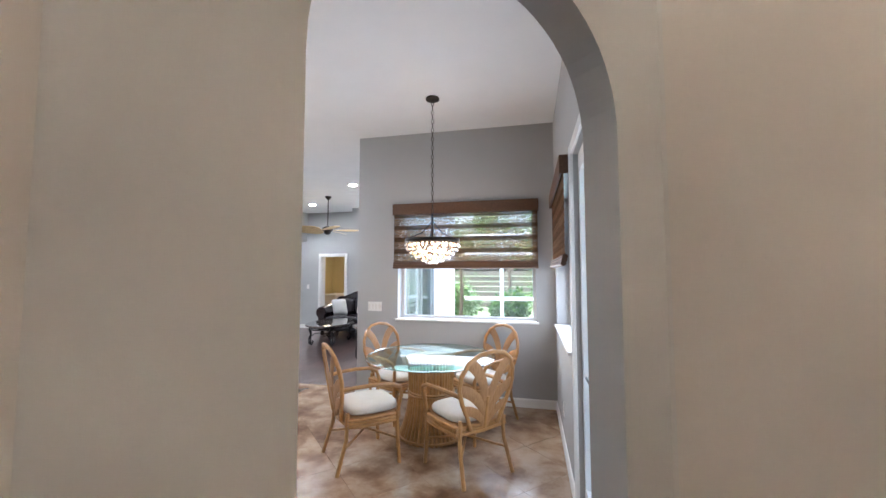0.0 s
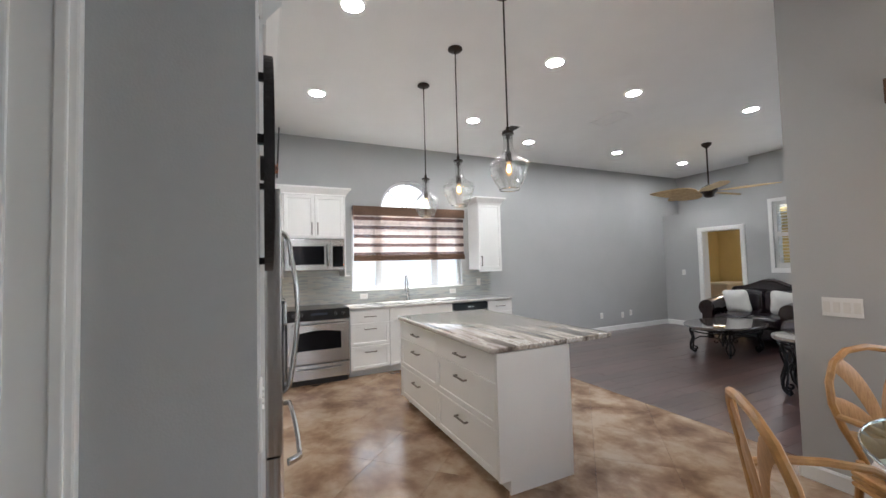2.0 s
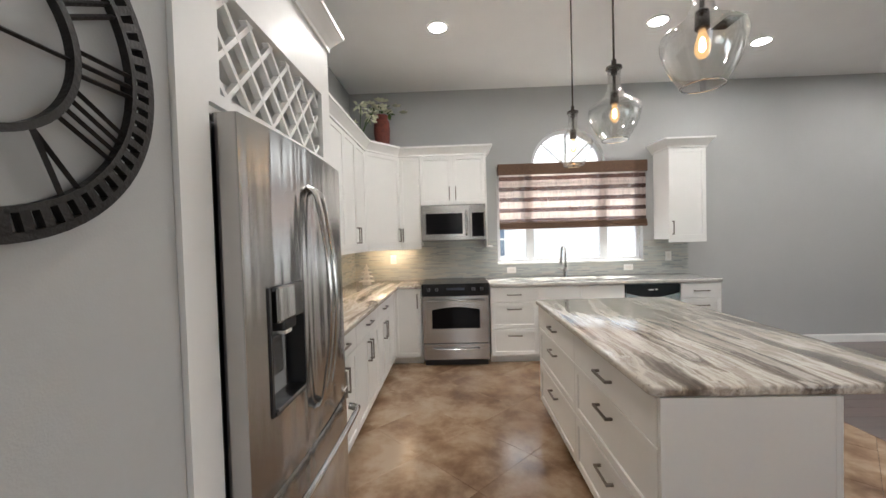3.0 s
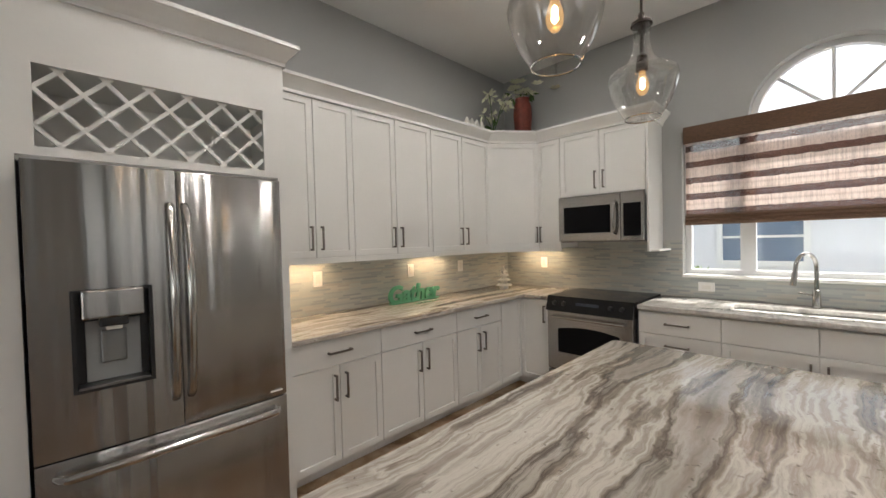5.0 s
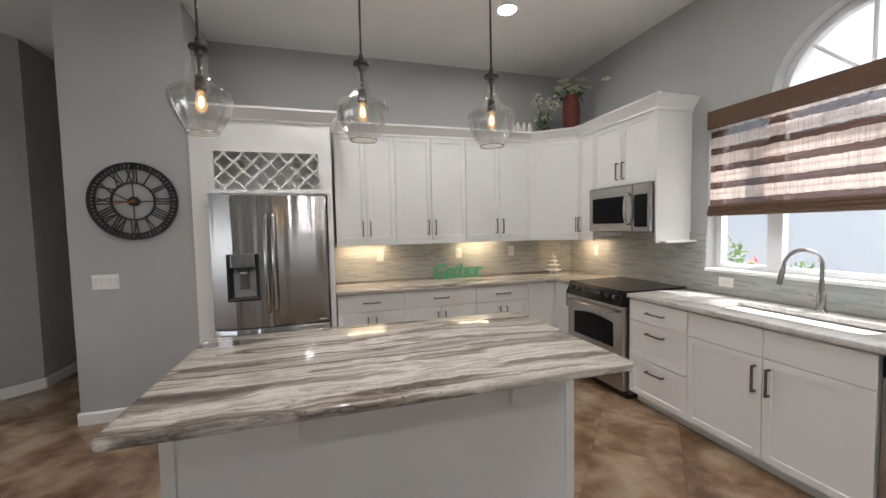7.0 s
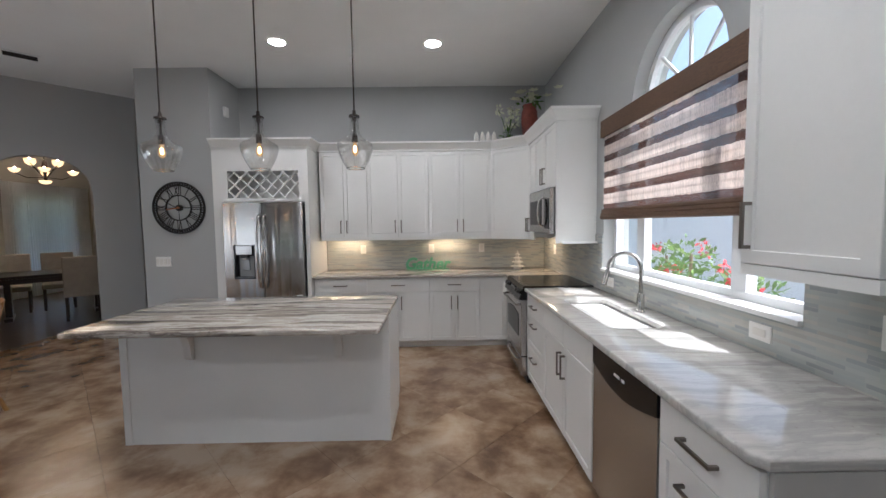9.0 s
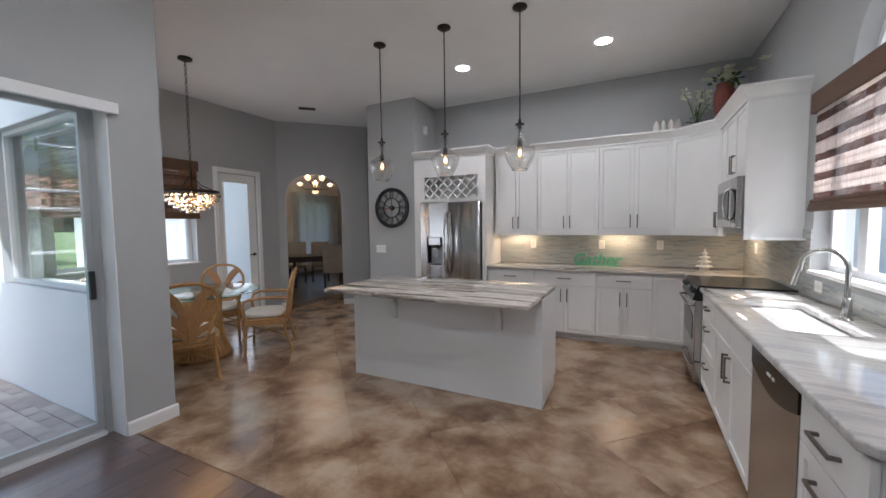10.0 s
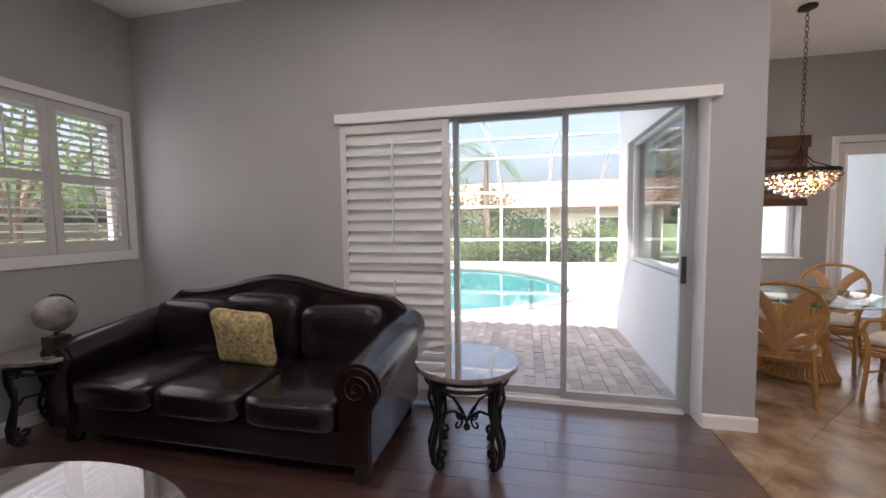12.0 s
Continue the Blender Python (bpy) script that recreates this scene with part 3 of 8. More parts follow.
def cushion(lo, hi, n=10, power=5.0, crown=0.0):
    """A soft rounded block between two corners."""
    bm = bmesh.new()
    r = bmesh.ops.create_cube(bm, size=2)
    new_edges = list({e for v in r["verts"] for e in v.link_edges})
    bmesh.ops.subdivide_edges(bm, edges=new_edges, cuts=n - 1, use_grid_fill=True)
    c, h = [(a + b) / 2 for a, b in zip(lo, hi)], [(b - a) / 2 for a, b in zip(lo, hi)]
    for v in bm.verts:
        q = v.co
        k = (abs(q.x) ** power + abs(q.y) ** power + abs(q.z) ** power) ** (1 / power)
        x, y, z = q / k
        z += crown * (1 - x * x) * (1 - y * y) * (1 if z > 0 else 0)
        v.co = (c[0] + x * h[0], c[1] + y * h[1], c[2] + z * h[2])
    return bm


def arc(cx, cz, rx, rz, a0, a1, n):
    return [(cx + rx * math.cos(radians(a0 + (a1 - a0) * i / n)), cz + rz * math.sin(radians(a0 + (a1 - a0) * i / n))) for i in range(n + 1)]


def leaves(bm, centre, radii, count, size, rnd, droop=0.3):
    """Many small leaves in an uneven cloud."""
    for _ in range(count):
        while True:
            q = Vector((rnd.uniform(-1, 1), rnd.uniform(-1, 1), rnd.uniform(-1, 1)))
            if 0.25 < q.length < 1:
                break
        p = Vector(centre) + Vector((q.x * radii[0], q.y * radii[1], q.z * radii[2]))
        d = (q + Vector((rnd.gauss(0, 0.6), rnd.gauss(0, 0.6), rnd.gauss(0, 0.6) - droop))).normalized()
        s = d.cross(Vector((rnd.gauss(0, 1), rnd.gauss(0, 1), rnd.gauss(0, 1)))).normalized()
        k = size * rnd.uniform(0.6, 1.4)
        vs = [bm.verts.new(p), bm.verts.new(p + d * k * 0.5 + s * k * 0.22), bm.verts.new(p + d * k), bm.verts.new(p + d * k * 0.5 - s * k * 0.22)]
        bm.faces.new(vs)
    return bm


# ---- object builders ----
def base_of(ob):
    return (base_of(ob.parent) @ ob.matrix_parent_inverse if ob.parent else Matrix.Identity(4)) @ ob.matrix_basis


def link(name, bm, mat, smooth=False):
    me = bpy.data.meshes.new(name)
    bm.to_mesh(me)
    bm.free()
    me.materials.append(M[mat] if isinstance(mat, str) else mat)
    if smooth:
        me.shade_smooth()
        me.set_sharp_from_angle(angle=radians(40))
    return new(name, me)


def thing(name, m, label, category, group="", kind=""):
    """An empty at a thing's base; its parts are built round it in its own axes."""
    ob = new(name)
    ob.matrix_basis = m
    ob.empty_display_size = 0.1
    return tagged(ob, label, category, group, kind)


def part(name, bm, mat, parent, label="", smooth=False):
    """One mesh under a thing or a part, in the axes of its parent."""
    ob = link(name, bm, mat, smooth)
    ob.parent = parent
    if label:
        tagged(ob, label)
    return ob


def setting(name, bm, mat, label, category="", smooth=False):
    return tagged(link(name, bm, mat, smooth), label, category or name.split("_")[0], kind="structure")


def piece(name, me, parent, m=None):
    """A further object on shared mesh data under a parent."""
    ob = new(name, me)
    ob.parent = parent
    if m is not None:
        ob.matrix_basis = m
    return ob

# ---- the large structure ----
def rect(a0, a1, z0, z1):
    return [(a0, z0), (a1, z0), (a1, z1), (a0, z1)]


def wall(name, m, outline, depth, holes=(), mat="wall", label="smooth grey painted wall"):
    bm = prism(outline, depth, holes)
    bmesh.ops.transform(bm, matrix=m, verts=bm.verts[:])
    return setting(name, bm, mat, label, "wall")


WIN_Y0, WIN_Y1, SILL_Z, WIN_TOP = 3.13, 4.97, 1.105, 2.36
ARCH_Y, ARCH_R, ARCH_Z = 4.05, 0.47, 2.33
kitchen_hole = [(WIN_Y0, SILL_Z), (WIN_Y1, SILL_Z), (WIN_Y1, WIN_TOP - 0.03)] + arc(ARCH_Y, ARCH_Z, ARCH_R, ARCH_R, 0, 180, 20) + [(WIN_Y0, WIN_TOP - 0.03)]
wall("wall_west", pose(WEST, 0, 0, 0, 0, 90), rect(0.87, NORTH + 0.65, 0, CEIL), 0.22, [kitchen_hole])
DOOR_X0, DOOR_X1, DOOR_Z = -4.22, -3.50, 2.0
NW_X0, NW_X1, NW_Z0, NW_Z1 = -2.98, -0.80, 1.24, 2.42
wall("wall_north", pose(0, NORTH, 0), [(WEST, 0), (DOOR_X0, 0), (DOOR_X0, DOOR_Z), (DOOR_X1, DOOR_Z), (DOOR_X1, 0), (SLIDE_OUT, 0), (SLIDE_OUT, CEIL), (-3.30, CEIL), (-3.30, 2.42), (WEST, 2.42)], 0.2,
     [rect(NW_X0, NW_X1, NW_Z0, NW_Z1)])
setting("wall_niche", boxes(((WEST, NORTH + 0.55, 2.2), (-3.2, NORTH + 0.65, CEIL)), ((WEST, NORTH + 0.2, 2.32), (-3.3, NORTH + 0.55, 2.42)), ((-3.3, NORTH + 0.2, 2.32), (-3.2, NORTH + 0.55, CEIL))), "wall", "grey plant ledge set back high in the wall", "wall")
SL_Y0, SL_Y1, SL_Z = 5.47, 8.12, 2.33
wall("wall_slider", pose(SLIDE_X, 0, 0, 0, 0, -90), [(-NORTH, 0), (-SL_Y1, 0), (-SL_Y1, SL_Z), (-SL_Y0, SL_Z), (-SL_Y0, 0), (-DINE_OUT, 0), (-DINE_OUT, CEIL), (-NORTH, CEIL)], SLIDE_OUT - SLIDE_X)
DW_X0, DW_X1, DW_Z0, DW_Z1 = -0.14, 1.56, 0.97, 2.40
wall("wall_dining", pose(0, DINE_Y, 0), rect(SLIDE_X, EAST + 0.2, 0, CEIL), DINE_OUT - DINE_Y, [rect(DW_X0, DW_X1, DW_Z0, DW_Z1)])
EW_Y0, EW_Y1, ED_Y0, ED_Y1, ED_Z = 3.46, 4.98, 2.46, 3.115, 2.32
wall("wall_east", pose(EAST, 0, 0, 0, 0, -90), [(-DINE_Y, 0), (-ED_Y1, 0), (-ED_Y1, ED_Z), (-ED_Y0, ED_Z), (-ED_Y0, 0), (-2.03, 0), (-2.03, CEIL), (-DINE_Y, CEIL)], 0.2, [rect(-EW_Y1, -EW_Y0, 0.98, 2.38)])
wall("wall_back", pose(0, BACK, 0, 0, 0, 180), rect(0.985, -WEST + 0.2, 0, CEIL), 0.2)
P_D0, P_D1, P_DZ = 0.83, 1.59, 2.04
for k, (lo, hi) in enumerate((((-0.985, 1.07, 0), (-0.865, CLOCK_Y, CEIL)), ((-0.865, 1.80, 0), (PANTRY_X, CLOCK_Y, CEIL)), ((PANTRY_X - 0.12, P_D1 + 0.02, 0), (PANTRY_X, 1.80, CEIL)),
        ((PANTRY_X - 0.12, P_D0 - 0.02, P_DZ + 0.02), (PANTRY_X, P_D1 + 0.02, CEIL)), ((PANTRY_X - 0.12, -2.2, 0), (PANTRY_X, P_D0 - 0.02, CEIL)))):
    setting("wall_pantry_%d" % (k + 1), boxes((lo, hi)), "wall", "smooth grey painted wall of the pantry closet", "wall")
ARCH_U0, ARCH_U1 = 0.13, 1.09
ARCH_C, ARCH_W = (ARCH_U0 + ARCH_U1) / 2, (ARCH_U1 - ARCH_U0) / 2
arch_line = [(ARCH_U1, 0), (ARCH_U1, 1.97)]
for i in range(1, 30):
    ca, sa = math.cos(math.pi * i / 30), math.sin(math.pi * i / 30)
    arch_line.append((ARCH_C + ARCH_W * math.copysign(abs(ca) ** 0.9, ca), 1.97 + 0.46 * sa ** 0.9))
arch_line += [(ARCH_U0, 1.97), (ARCH_U0, 0)]
wall("wall_arch", pose(EAST, 2.03, 0, 0, 0, 225), [(1.577, 0), (1.577, CEIL), (-0.2, CEIL), (-0.2, 0)] + arch_line[::-1], 0.13, label="grey painted wall with a rounded archway")
setting("wall_hall", boxes(((0.667, -3.8, 0), (0.86, 0.92, CEIL)), ((PANTRY_X, -2.2, 0), (0.667, -2.0, CEIL))), "hall", "plain grey hall wall", "wall")
setting("wall_dining_room", boxes(((1.93, 2.04, 0), (9.0, 2.24, CEIL)), ((5.6, -1.95, 0), (5.8, 2.04, CEIL)), ((5.6, -4.0, 0), (5.8, -3.35, CEIL)), ((5.6, -3.35, 0), (5.8, -1.95, 0.35)),
        ((5.6, -3.35, 2.3), (5.8, -1.95, CEIL)), ((0.667, -4.0, 0), (5.6, -3.8, CEIL))), "hall", "plain painted wall of the formal dining room", "wall")
setting("ceiling", boxes(((-5.26, -4.0, CEIL), (SLIDE_OUT, NORTH + 0.65, CEIL + 0.14)), ((SLIDE_OUT, 2.04, CEIL), (EAST + 0.2, DINE_OUT, CEIL + 0.14)), ((SLIDE_OUT, -4.0, CEIL), (9.0, 2.04, CEIL + 0.14))), "ceiling", "flat white painted ceiling", "ceiling")
setting("roof_eave", boxes(((SLIDE_OUT, DINE_OUT + 0.55, CEIL + 0.02), (SLIDE_OUT + 0.6, NORTH + 0.65, CEIL + 0.2)), ((SLIDE_OUT + 0.0, DINE_OUT, CEIL + 0.02), (EAST + 0.75, DINE_OUT + 0.55, CEIL + 0.2)), ((EAST + 0.2, 2.24, CEIL + 0.02), (EAST + 0.75, DINE_OUT, CEIL + 0.2)), ((EAST + 0.75, 2.04, CEIL + 0.02), (9.0, 2.75, CEIL + 0.2))), "trim", "white roof overhang along the outer walls", "roof")
setting("wall_outside", boxes(((EAST + 0.202, 2.25, -0.06), (9.0, 2.262, CEIL)), ((EAST + 0.2, DINE_OUT - 0.001, -0.06), (EAST + 0.212, DINE_OUT + 0.012, CEIL)),
        ((SLIDE_OUT, DINE_OUT, -0.06), (DW_X0, DINE_OUT + 0.012, CEIL)), ((DW_X1, DINE_OUT, -0.06), (EAST + 0.2, DINE_OUT + 0.012, CEIL)), ((DW_X0, DINE_OUT, -0.06), (DW_X1, DINE_OUT + 0.012, DW_Z0)), ((DW_X0, DINE_OUT, DW_Z1), (DW_X1, DINE_OUT + 0.012, CEIL)),
        ((SLIDE_OUT, SL_Y1, -0.06), (SLIDE_OUT + 0.012, NORTH + 0.2, CEIL)), ((SLIDE_OUT, DINE_OUT + 0.012, SL_Z), (SLIDE_OUT + 0.012, SL_Y1, CEIL))), "stucco", "rough white stucco on the outer walls", "wall")
# the room behind the living room door
setting("wall_yellow_room", boxes(((-5.6, NORTH + 0.2, 0), (-5.5, 13.2, 2.6)), ((-5.5, 13.1, 0), (-2.4, 13.2, 2.6)), ((-2.5, NORTH + 0.66, 0), (-2.4, 13.1, 2.6)), ((-5.5, NORTH + 0.66, 2.2), (-2.5, 13.1, 2.3)), ((-5.5, NORTH + 0.2, 0), (DOOR_X0 - 0.6, NORTH + 0.24, 2.3))), "yellow", "warm yellow painted walls of the next room", "wall")
setting("floor_slab", boxes(((-5.6, -4.0, -0.2), (SLIDE_OUT, 13.2, -0.006)), ((SLIDE_OUT, -4.0, -0.2), (9.0, 2.24, -0.006)), ((SLIDE_OUT, 2.24, -0.2), (EAST + 0.2, DINE_OUT, -0.006))), "grout", "floor base seen in the joints", "floor")

# baseboards: one run per wall
def baseboard(a, b, inward):
    a, b, n = Vector((*a, 0)), Vector((*b, 0)), Vector((*inward, 0)).normalized()
    d = (b - a).normalized()
    prof = [(0, 0.001), (0.015, 0.001), (0.015, 0.085), (0.008, 0.098), (0, 0.1)]
    bm = bmesh.new()
    ends = [[bm.verts.new(p + n * (q[0] + 0.001) + Vector((0, 0, q[1]))) for q in prof] for p in (a, b)]
    for i in range(5):
        bm.faces.new((ends[0][i], ends[0][(i + 1) % 5], ends[1][(i + 1) % 5], ends[1][i]))
    bm.faces.new(ends[0])
    bm.faces.new(ends[1][::-1])
    bmesh.ops.recalc_face_normals(bm, faces=bm.faces[:])
    return bm


S2 = 0.70711
for a, b, n in (((WEST, 5.53), (WEST, NORTH), (1, 0)), ((WEST + 0.02, NORTH), (DOOR_X0 - 0.08, NORTH), (0, -1)), ((DOOR_X1 + 0.08, NORTH), (SLIDE_X, NORTH), (0, -1)), ((SLIDE_X, SL_Y1), (SLIDE_X, NORTH), (-1, 0)),
                ((SLIDE_X, DINE_Y - 0.015), (SLIDE_X, SL_Y0), (-1, 0)), ((SLIDE_X + 0.0, DINE_Y), (EAST, DINE_Y), (0, -1)), ((EAST, ED_Y1 + 0.07), (EAST, DINE_Y), (-1, 0)),
                ((EAST, 2.03), (EAST - ARCH_U0 * S2, 2.03 - ARCH_U0 * S2), (-1, 1)), ((EAST - ARCH_U1 * S2, 2.03 - ARCH_U1 * S2), (0.665, 0.915), (-1, 1)), ((0.667, -2.0), (0.667, 0.915), (-1, 0)),
                ((-0.985, CLOCK_Y), (PANTRY_X + 0.015, CLOCK_Y), (0, 1)), ((PANTRY_X, 1.71), (PANTRY_X, CLOCK_Y), (1, 0)), ((PANTRY_X, -2.0), (PANTRY_X, 0.72), (1, 0)), ((0.86, -3.8), (0.86, 0.92), (1, 0))):
    setting("baseboard", baseboard(a, b, n), "trim", "white painted baseboard", "baseboard")


# ---- windows, doors ----
def window(name, m, w, h, z0, mullions, mat="frame", rails=(), depth=0.06, fr=0.045, label="white framed window"):
    """A window in x, z with upright mullions and cross rails; x from 0 to w."""
    t = thing(name, m, label, "window", kind="structure")
    part("window_frame", boxes(((0, 0, z0), (fr, depth, z0 + h)), ((w - fr, 0, z0), (w, depth, z0 + h)), ((fr, 0, z0), (w - fr, depth, z0 + fr)), ((fr, 0, z0 + h - fr), (w - fr, depth, z0 + h))), mat, t)
    xs = [fr] + list(mullions) + [w - fr]
    for x in mullions:
        part("mullion", boxes(((x - 0.05, 0.002, z0 + fr), (x + 0.05, depth - 0.002, z0 + h - fr))), mat, t)
    for x0, x1, z in rails:
        part("rail", boxes(((x0, 0.012, z - 0.015), (x1, depth - 0.012, z + 0.015))), mat, t)
    for i, (a, b) in enumerate(zip(xs, xs[1:])):
        p = part("pane", boxes(((a + (0.05 if i else 0), depth * 0.45, z0 + fr), (b - (0.05 if i < len(xs) - 2 else 0), depth * 0.45 + 0.004, z0 + h - fr))), "pane", t)
        p.visible_shadow = False
    return t


window("window_1", pose(WEST - 0.09, WIN_Y0, 0, 0, 0, 90), WIN_Y1 - WIN_Y0, 1.22, SILL_Z, [0.435, 1.385], label="white three-pane kitchen window below an arched light")
arched = thing("window_2", pose(WEST - 0.09, ARCH_Y, ARCH_Z, 0, 0, 90), "half-round fanlight with white radial bars", "window", kind="structure")
outer, inner = arc(0, 0, ARCH_R, ARCH_R, 0, 180, 24), arc(0, 0, ARCH_R - 0.045, ARCH_R - 0.045, 180, 0, 24)
part("window_frame", prism(outer + inner, 0.06), "frame", arched)
for a in (45, 90, 135):
    ca, sa = math.cos(radians(a)), math.sin(radians(a))
    part("bar", tube([(0.0, 0.03, 0.0), (ca * 0.43, 0.03, sa * 0.43)], 0.013, 0.013, 6), "frame", arched)
p = part("pane", prism(arc(0, 0, ARCH_R - 0.05, ARCH_R - 0.05, 0, 180, 24), 0.004), "pane", arched)
p.location.y, p.visible_shadow = 0.03, False
setting("sill_1", boxes(((WEST - 0.09, WIN_Y0, SILL_Z - 0.02), (WEST + 0.03, WIN_Y1, SILL_Z + 0.004)), bevel=0.004), "trim", "white window sill over the backsplash", "sill")
window("window_3", pose(DW_X0, DINE_OUT - 0.12, 0), DW_X1 - DW_X0, DW_Z1 - DW_Z0, DW_Z0, [], fr=0.034, label="white framed window of the breakfast nook")
setting("sill_2", boxes(((DW_X0 - 0.03, DINE_Y - 0.022, DW_Z0 - 0.018), (DW_X1 + 0.03, DINE_OUT - 0.12, DW_Z0 + 0.004)), bevel=0.005), "trim", "white painted window sill", "sill")
window("window_4", pose(EAST + 0.14, EW_Y1, 0, 0, 0, -90), EW_Y1 - EW_Y0, 1.40, 0.98, [0.76], label="white side window of the breakfast nook")
setting("sill_3", boxes(((EAST - 0.03, EW_Y0 - 0.02, 0.964), (EAST + 0.14, EW_Y1 + 0.02, 0.984)), bevel=0.005), "trim", "white painted window sill", "sill")
window("window_5", pose(NW_X0, NORTH + 0.12, 0), NW_X1 - NW_X0, NW_Z1 - NW_Z0, NW_Z0, [(NW_X1 - NW_X0) / 2], label="white window behind plantation shutters")
window("window_6", pose(5.72, -1.95, 0, 0, 0, -90), 1.4, 1.95, 0.35, [0.7], label="tall white window of the formal dining room")


def shutter(name, m, w, h, slat, n, label, mat="shaded_louvre", tilt=35, group=""):
    """A louvred shutter panel in x, z: stiles, rails, slats and a tilt rod."""
    t = thing(name, m, label, "shutter", group)
    st = 0.055
    part("stile", boxes(((0, 0, 0), (st, 0.03, h)), bevel=0.003), mat, t)
    part("stile", boxes(((w - st, 0, 0), (w, 0.03, h)), bevel=0.003), mat, t)
    part("rail", boxes(((st, 0.002, 0), (w - st, 0.028, 0.09)), bevel=0.003), mat, t)
    part("rail", boxes(((st, 0.002, h - 0.07), (w - st, 0.028, h)), bevel=0.003), mat, t)
    part("rail", boxes(((st, 0.002, h * 0.47), (w - st, 0.028, h * 0.47 + 0.07)), bevel=0.003), mat, t)
    me = None
    low = round(n * (h * 0.47 - 0.09) / (h - 0.23))
    zs = [0.09 + (h * 0.47 - 0.09) * (i + 0.5) / low for i in range(low)] + [h * 0.47 + 0.07 + (h * 0.53 - 0.14) * (i + 0.5) / (n - low) for i in range(n - low)]
    for z in zs:
        if me is None:
            o = part("slat", tube([(st, 0, 0), (w - st, 0, 0)], slat / 2, 0.005, 8, up=(0, math.cos(radians(tilt)), math.sin(radians(tilt)))), mat, t, smooth=True)
            me = o.data
            o.location = (0, 0.015, z)
        else:
            piece("slat", me, t, pose(0, 0.015, z))
    part("tilt_rod", boxes(((w / 2 - 0.006, -0.028, h * 0.54), (w / 2 + 0.006, -0.018, h - 0.14))), mat, t)
    part("tilt_rod", boxes(((w / 2 - 0.006, -0.028, 0.14), (w / 2 + 0.006, -0.018, h * 0.44))), mat, t)
    return t


slide_shutter = shutter("louvred_shutter", pose(SLIDE_X - 0.012, SL_Y1 + 0.02, 0.03, 0, 0, -90), 0.90, 2.20, 0.112, 23, "tall white louvred shutter pushed to the end of the glass door", tilt=-32)
for i in range(4):
    w4 = (NW_X1 - NW_X0) / 4
    shutter("window_shutter", pose(NW_X0 + w4 * i, NORTH + 0.01, NW_Z0), w4 - 0.004, NW_Z1 - NW_Z0, 0.07, 17, "white window shutter with open louvres", tilt=82, group="shutters of the living room window")
setting("trim_1", boxes(((NW_X0 - 0.06, NORTH - 0.018, NW_Z0 - 0.09), (NW_X1 + 0.06, NORTH, NW_Z0 - 0.003)), ((NW_X0 - 0.06, NORTH - 0.018, NW_Z1), (NW_X1 + 0.06, NORTH, NW_Z1 + 0.06)), ((NW_X0 - 0.06, NORTH - 0.018, NW_Z0), (NW_X0, NORTH, NW_Z1)), ((NW_X1, NORTH - 0.018, NW_Z0), (NW_X1 + 0.06, NORTH, NW_Z1))), "trim", "white casing round the living room window", "trim")

slider = thing("glass_door", pose(SLIDE_OUT - 0.05, SL_Y1, 0, 0, 0, -90), "sliding glass patio door in a grey metal frame", "door", kind="structure")
L = SL_Y1 - SL_Y0
part("door_frame", boxes(((0, 0, 0), (0.04, 0.09, SL_Z)), ((L - 0.05, 0, 0), (L, 0.09, SL_Z)), ((0.04, 0, SL_Z - 0.04), (L - 0.05, 0.09, SL_Z))), "slider_frame", slider)
part("track", boxes(((0.04, -0.02, 0), (L - 0.05, 0.11, 0.028)), ((0.04, 0.02, 0.028), (L - 0.05, 0.03, 0.045)), ((0.04, 0.06, 0.028), (L - 0.05, 0.07, 0.045))), "frame", slider)
for i in range(3):
    x0, y0 = 0.04 + (L - 0.09) * i / 3, (0.004, 0.048, 0.004)[i]
    x1 = 0.04 + (L - 0.09) * (i + 1) / 3
    x0, x1, sw_ = x0 - (0.021 if i else 0), x1 + (0.021 if i < 2 else 0), 0.042
    leaf = part("door_leaf", boxes(((x0, y0, 0.047), (x0 + sw_, y0 + 0.036, SL_Z - 0.042)), ((x1 - sw_, y0, 0.047), (x1, y0 + 0.036, SL_Z - 0.042)), ((x0 + sw_, y0, 0.047), (x1 - sw_, y0 + 0.036, 0.10)), ((x0 + sw_, y0, SL_Z - 0.075), (x1 - sw_, y0 + 0.036, SL_Z - 0.042))), "slider_frame", slider)
    g = part("pane", boxes(((x0 + sw_, y0 + 0.015, 0.10), (x1 - sw_, y0 + 0.02, SL_Z - 0.075))), "pane", leaf)
    g.visible_shadow = False
part("handle", boxes(((L - 0.096, -0.03, 0.98), (L - 0.062, 0.003, 1.18)), bevel=0.008), "plastic", slider, "black pull handle")
setting("trim_2", boxes(((SLIDE_X - 0.04, SL_Y0 - 0.05, SL_Z - 0.085), (SLIDE_X - 0.001, SL_Y1 + 0.05, SL_Z - 0.012)), bevel=0.004), "trim", "white painted header board over the glass door", "trim")
setting("trim_3", boxes(((SLIDE_X + 0.002, SL_Y0 - 0.001, 0.0), (SLIDE_OUT - 0.05, SL_Y0 + 0.008, SL_Z))), "trim", "white door jamb lining", "trim")


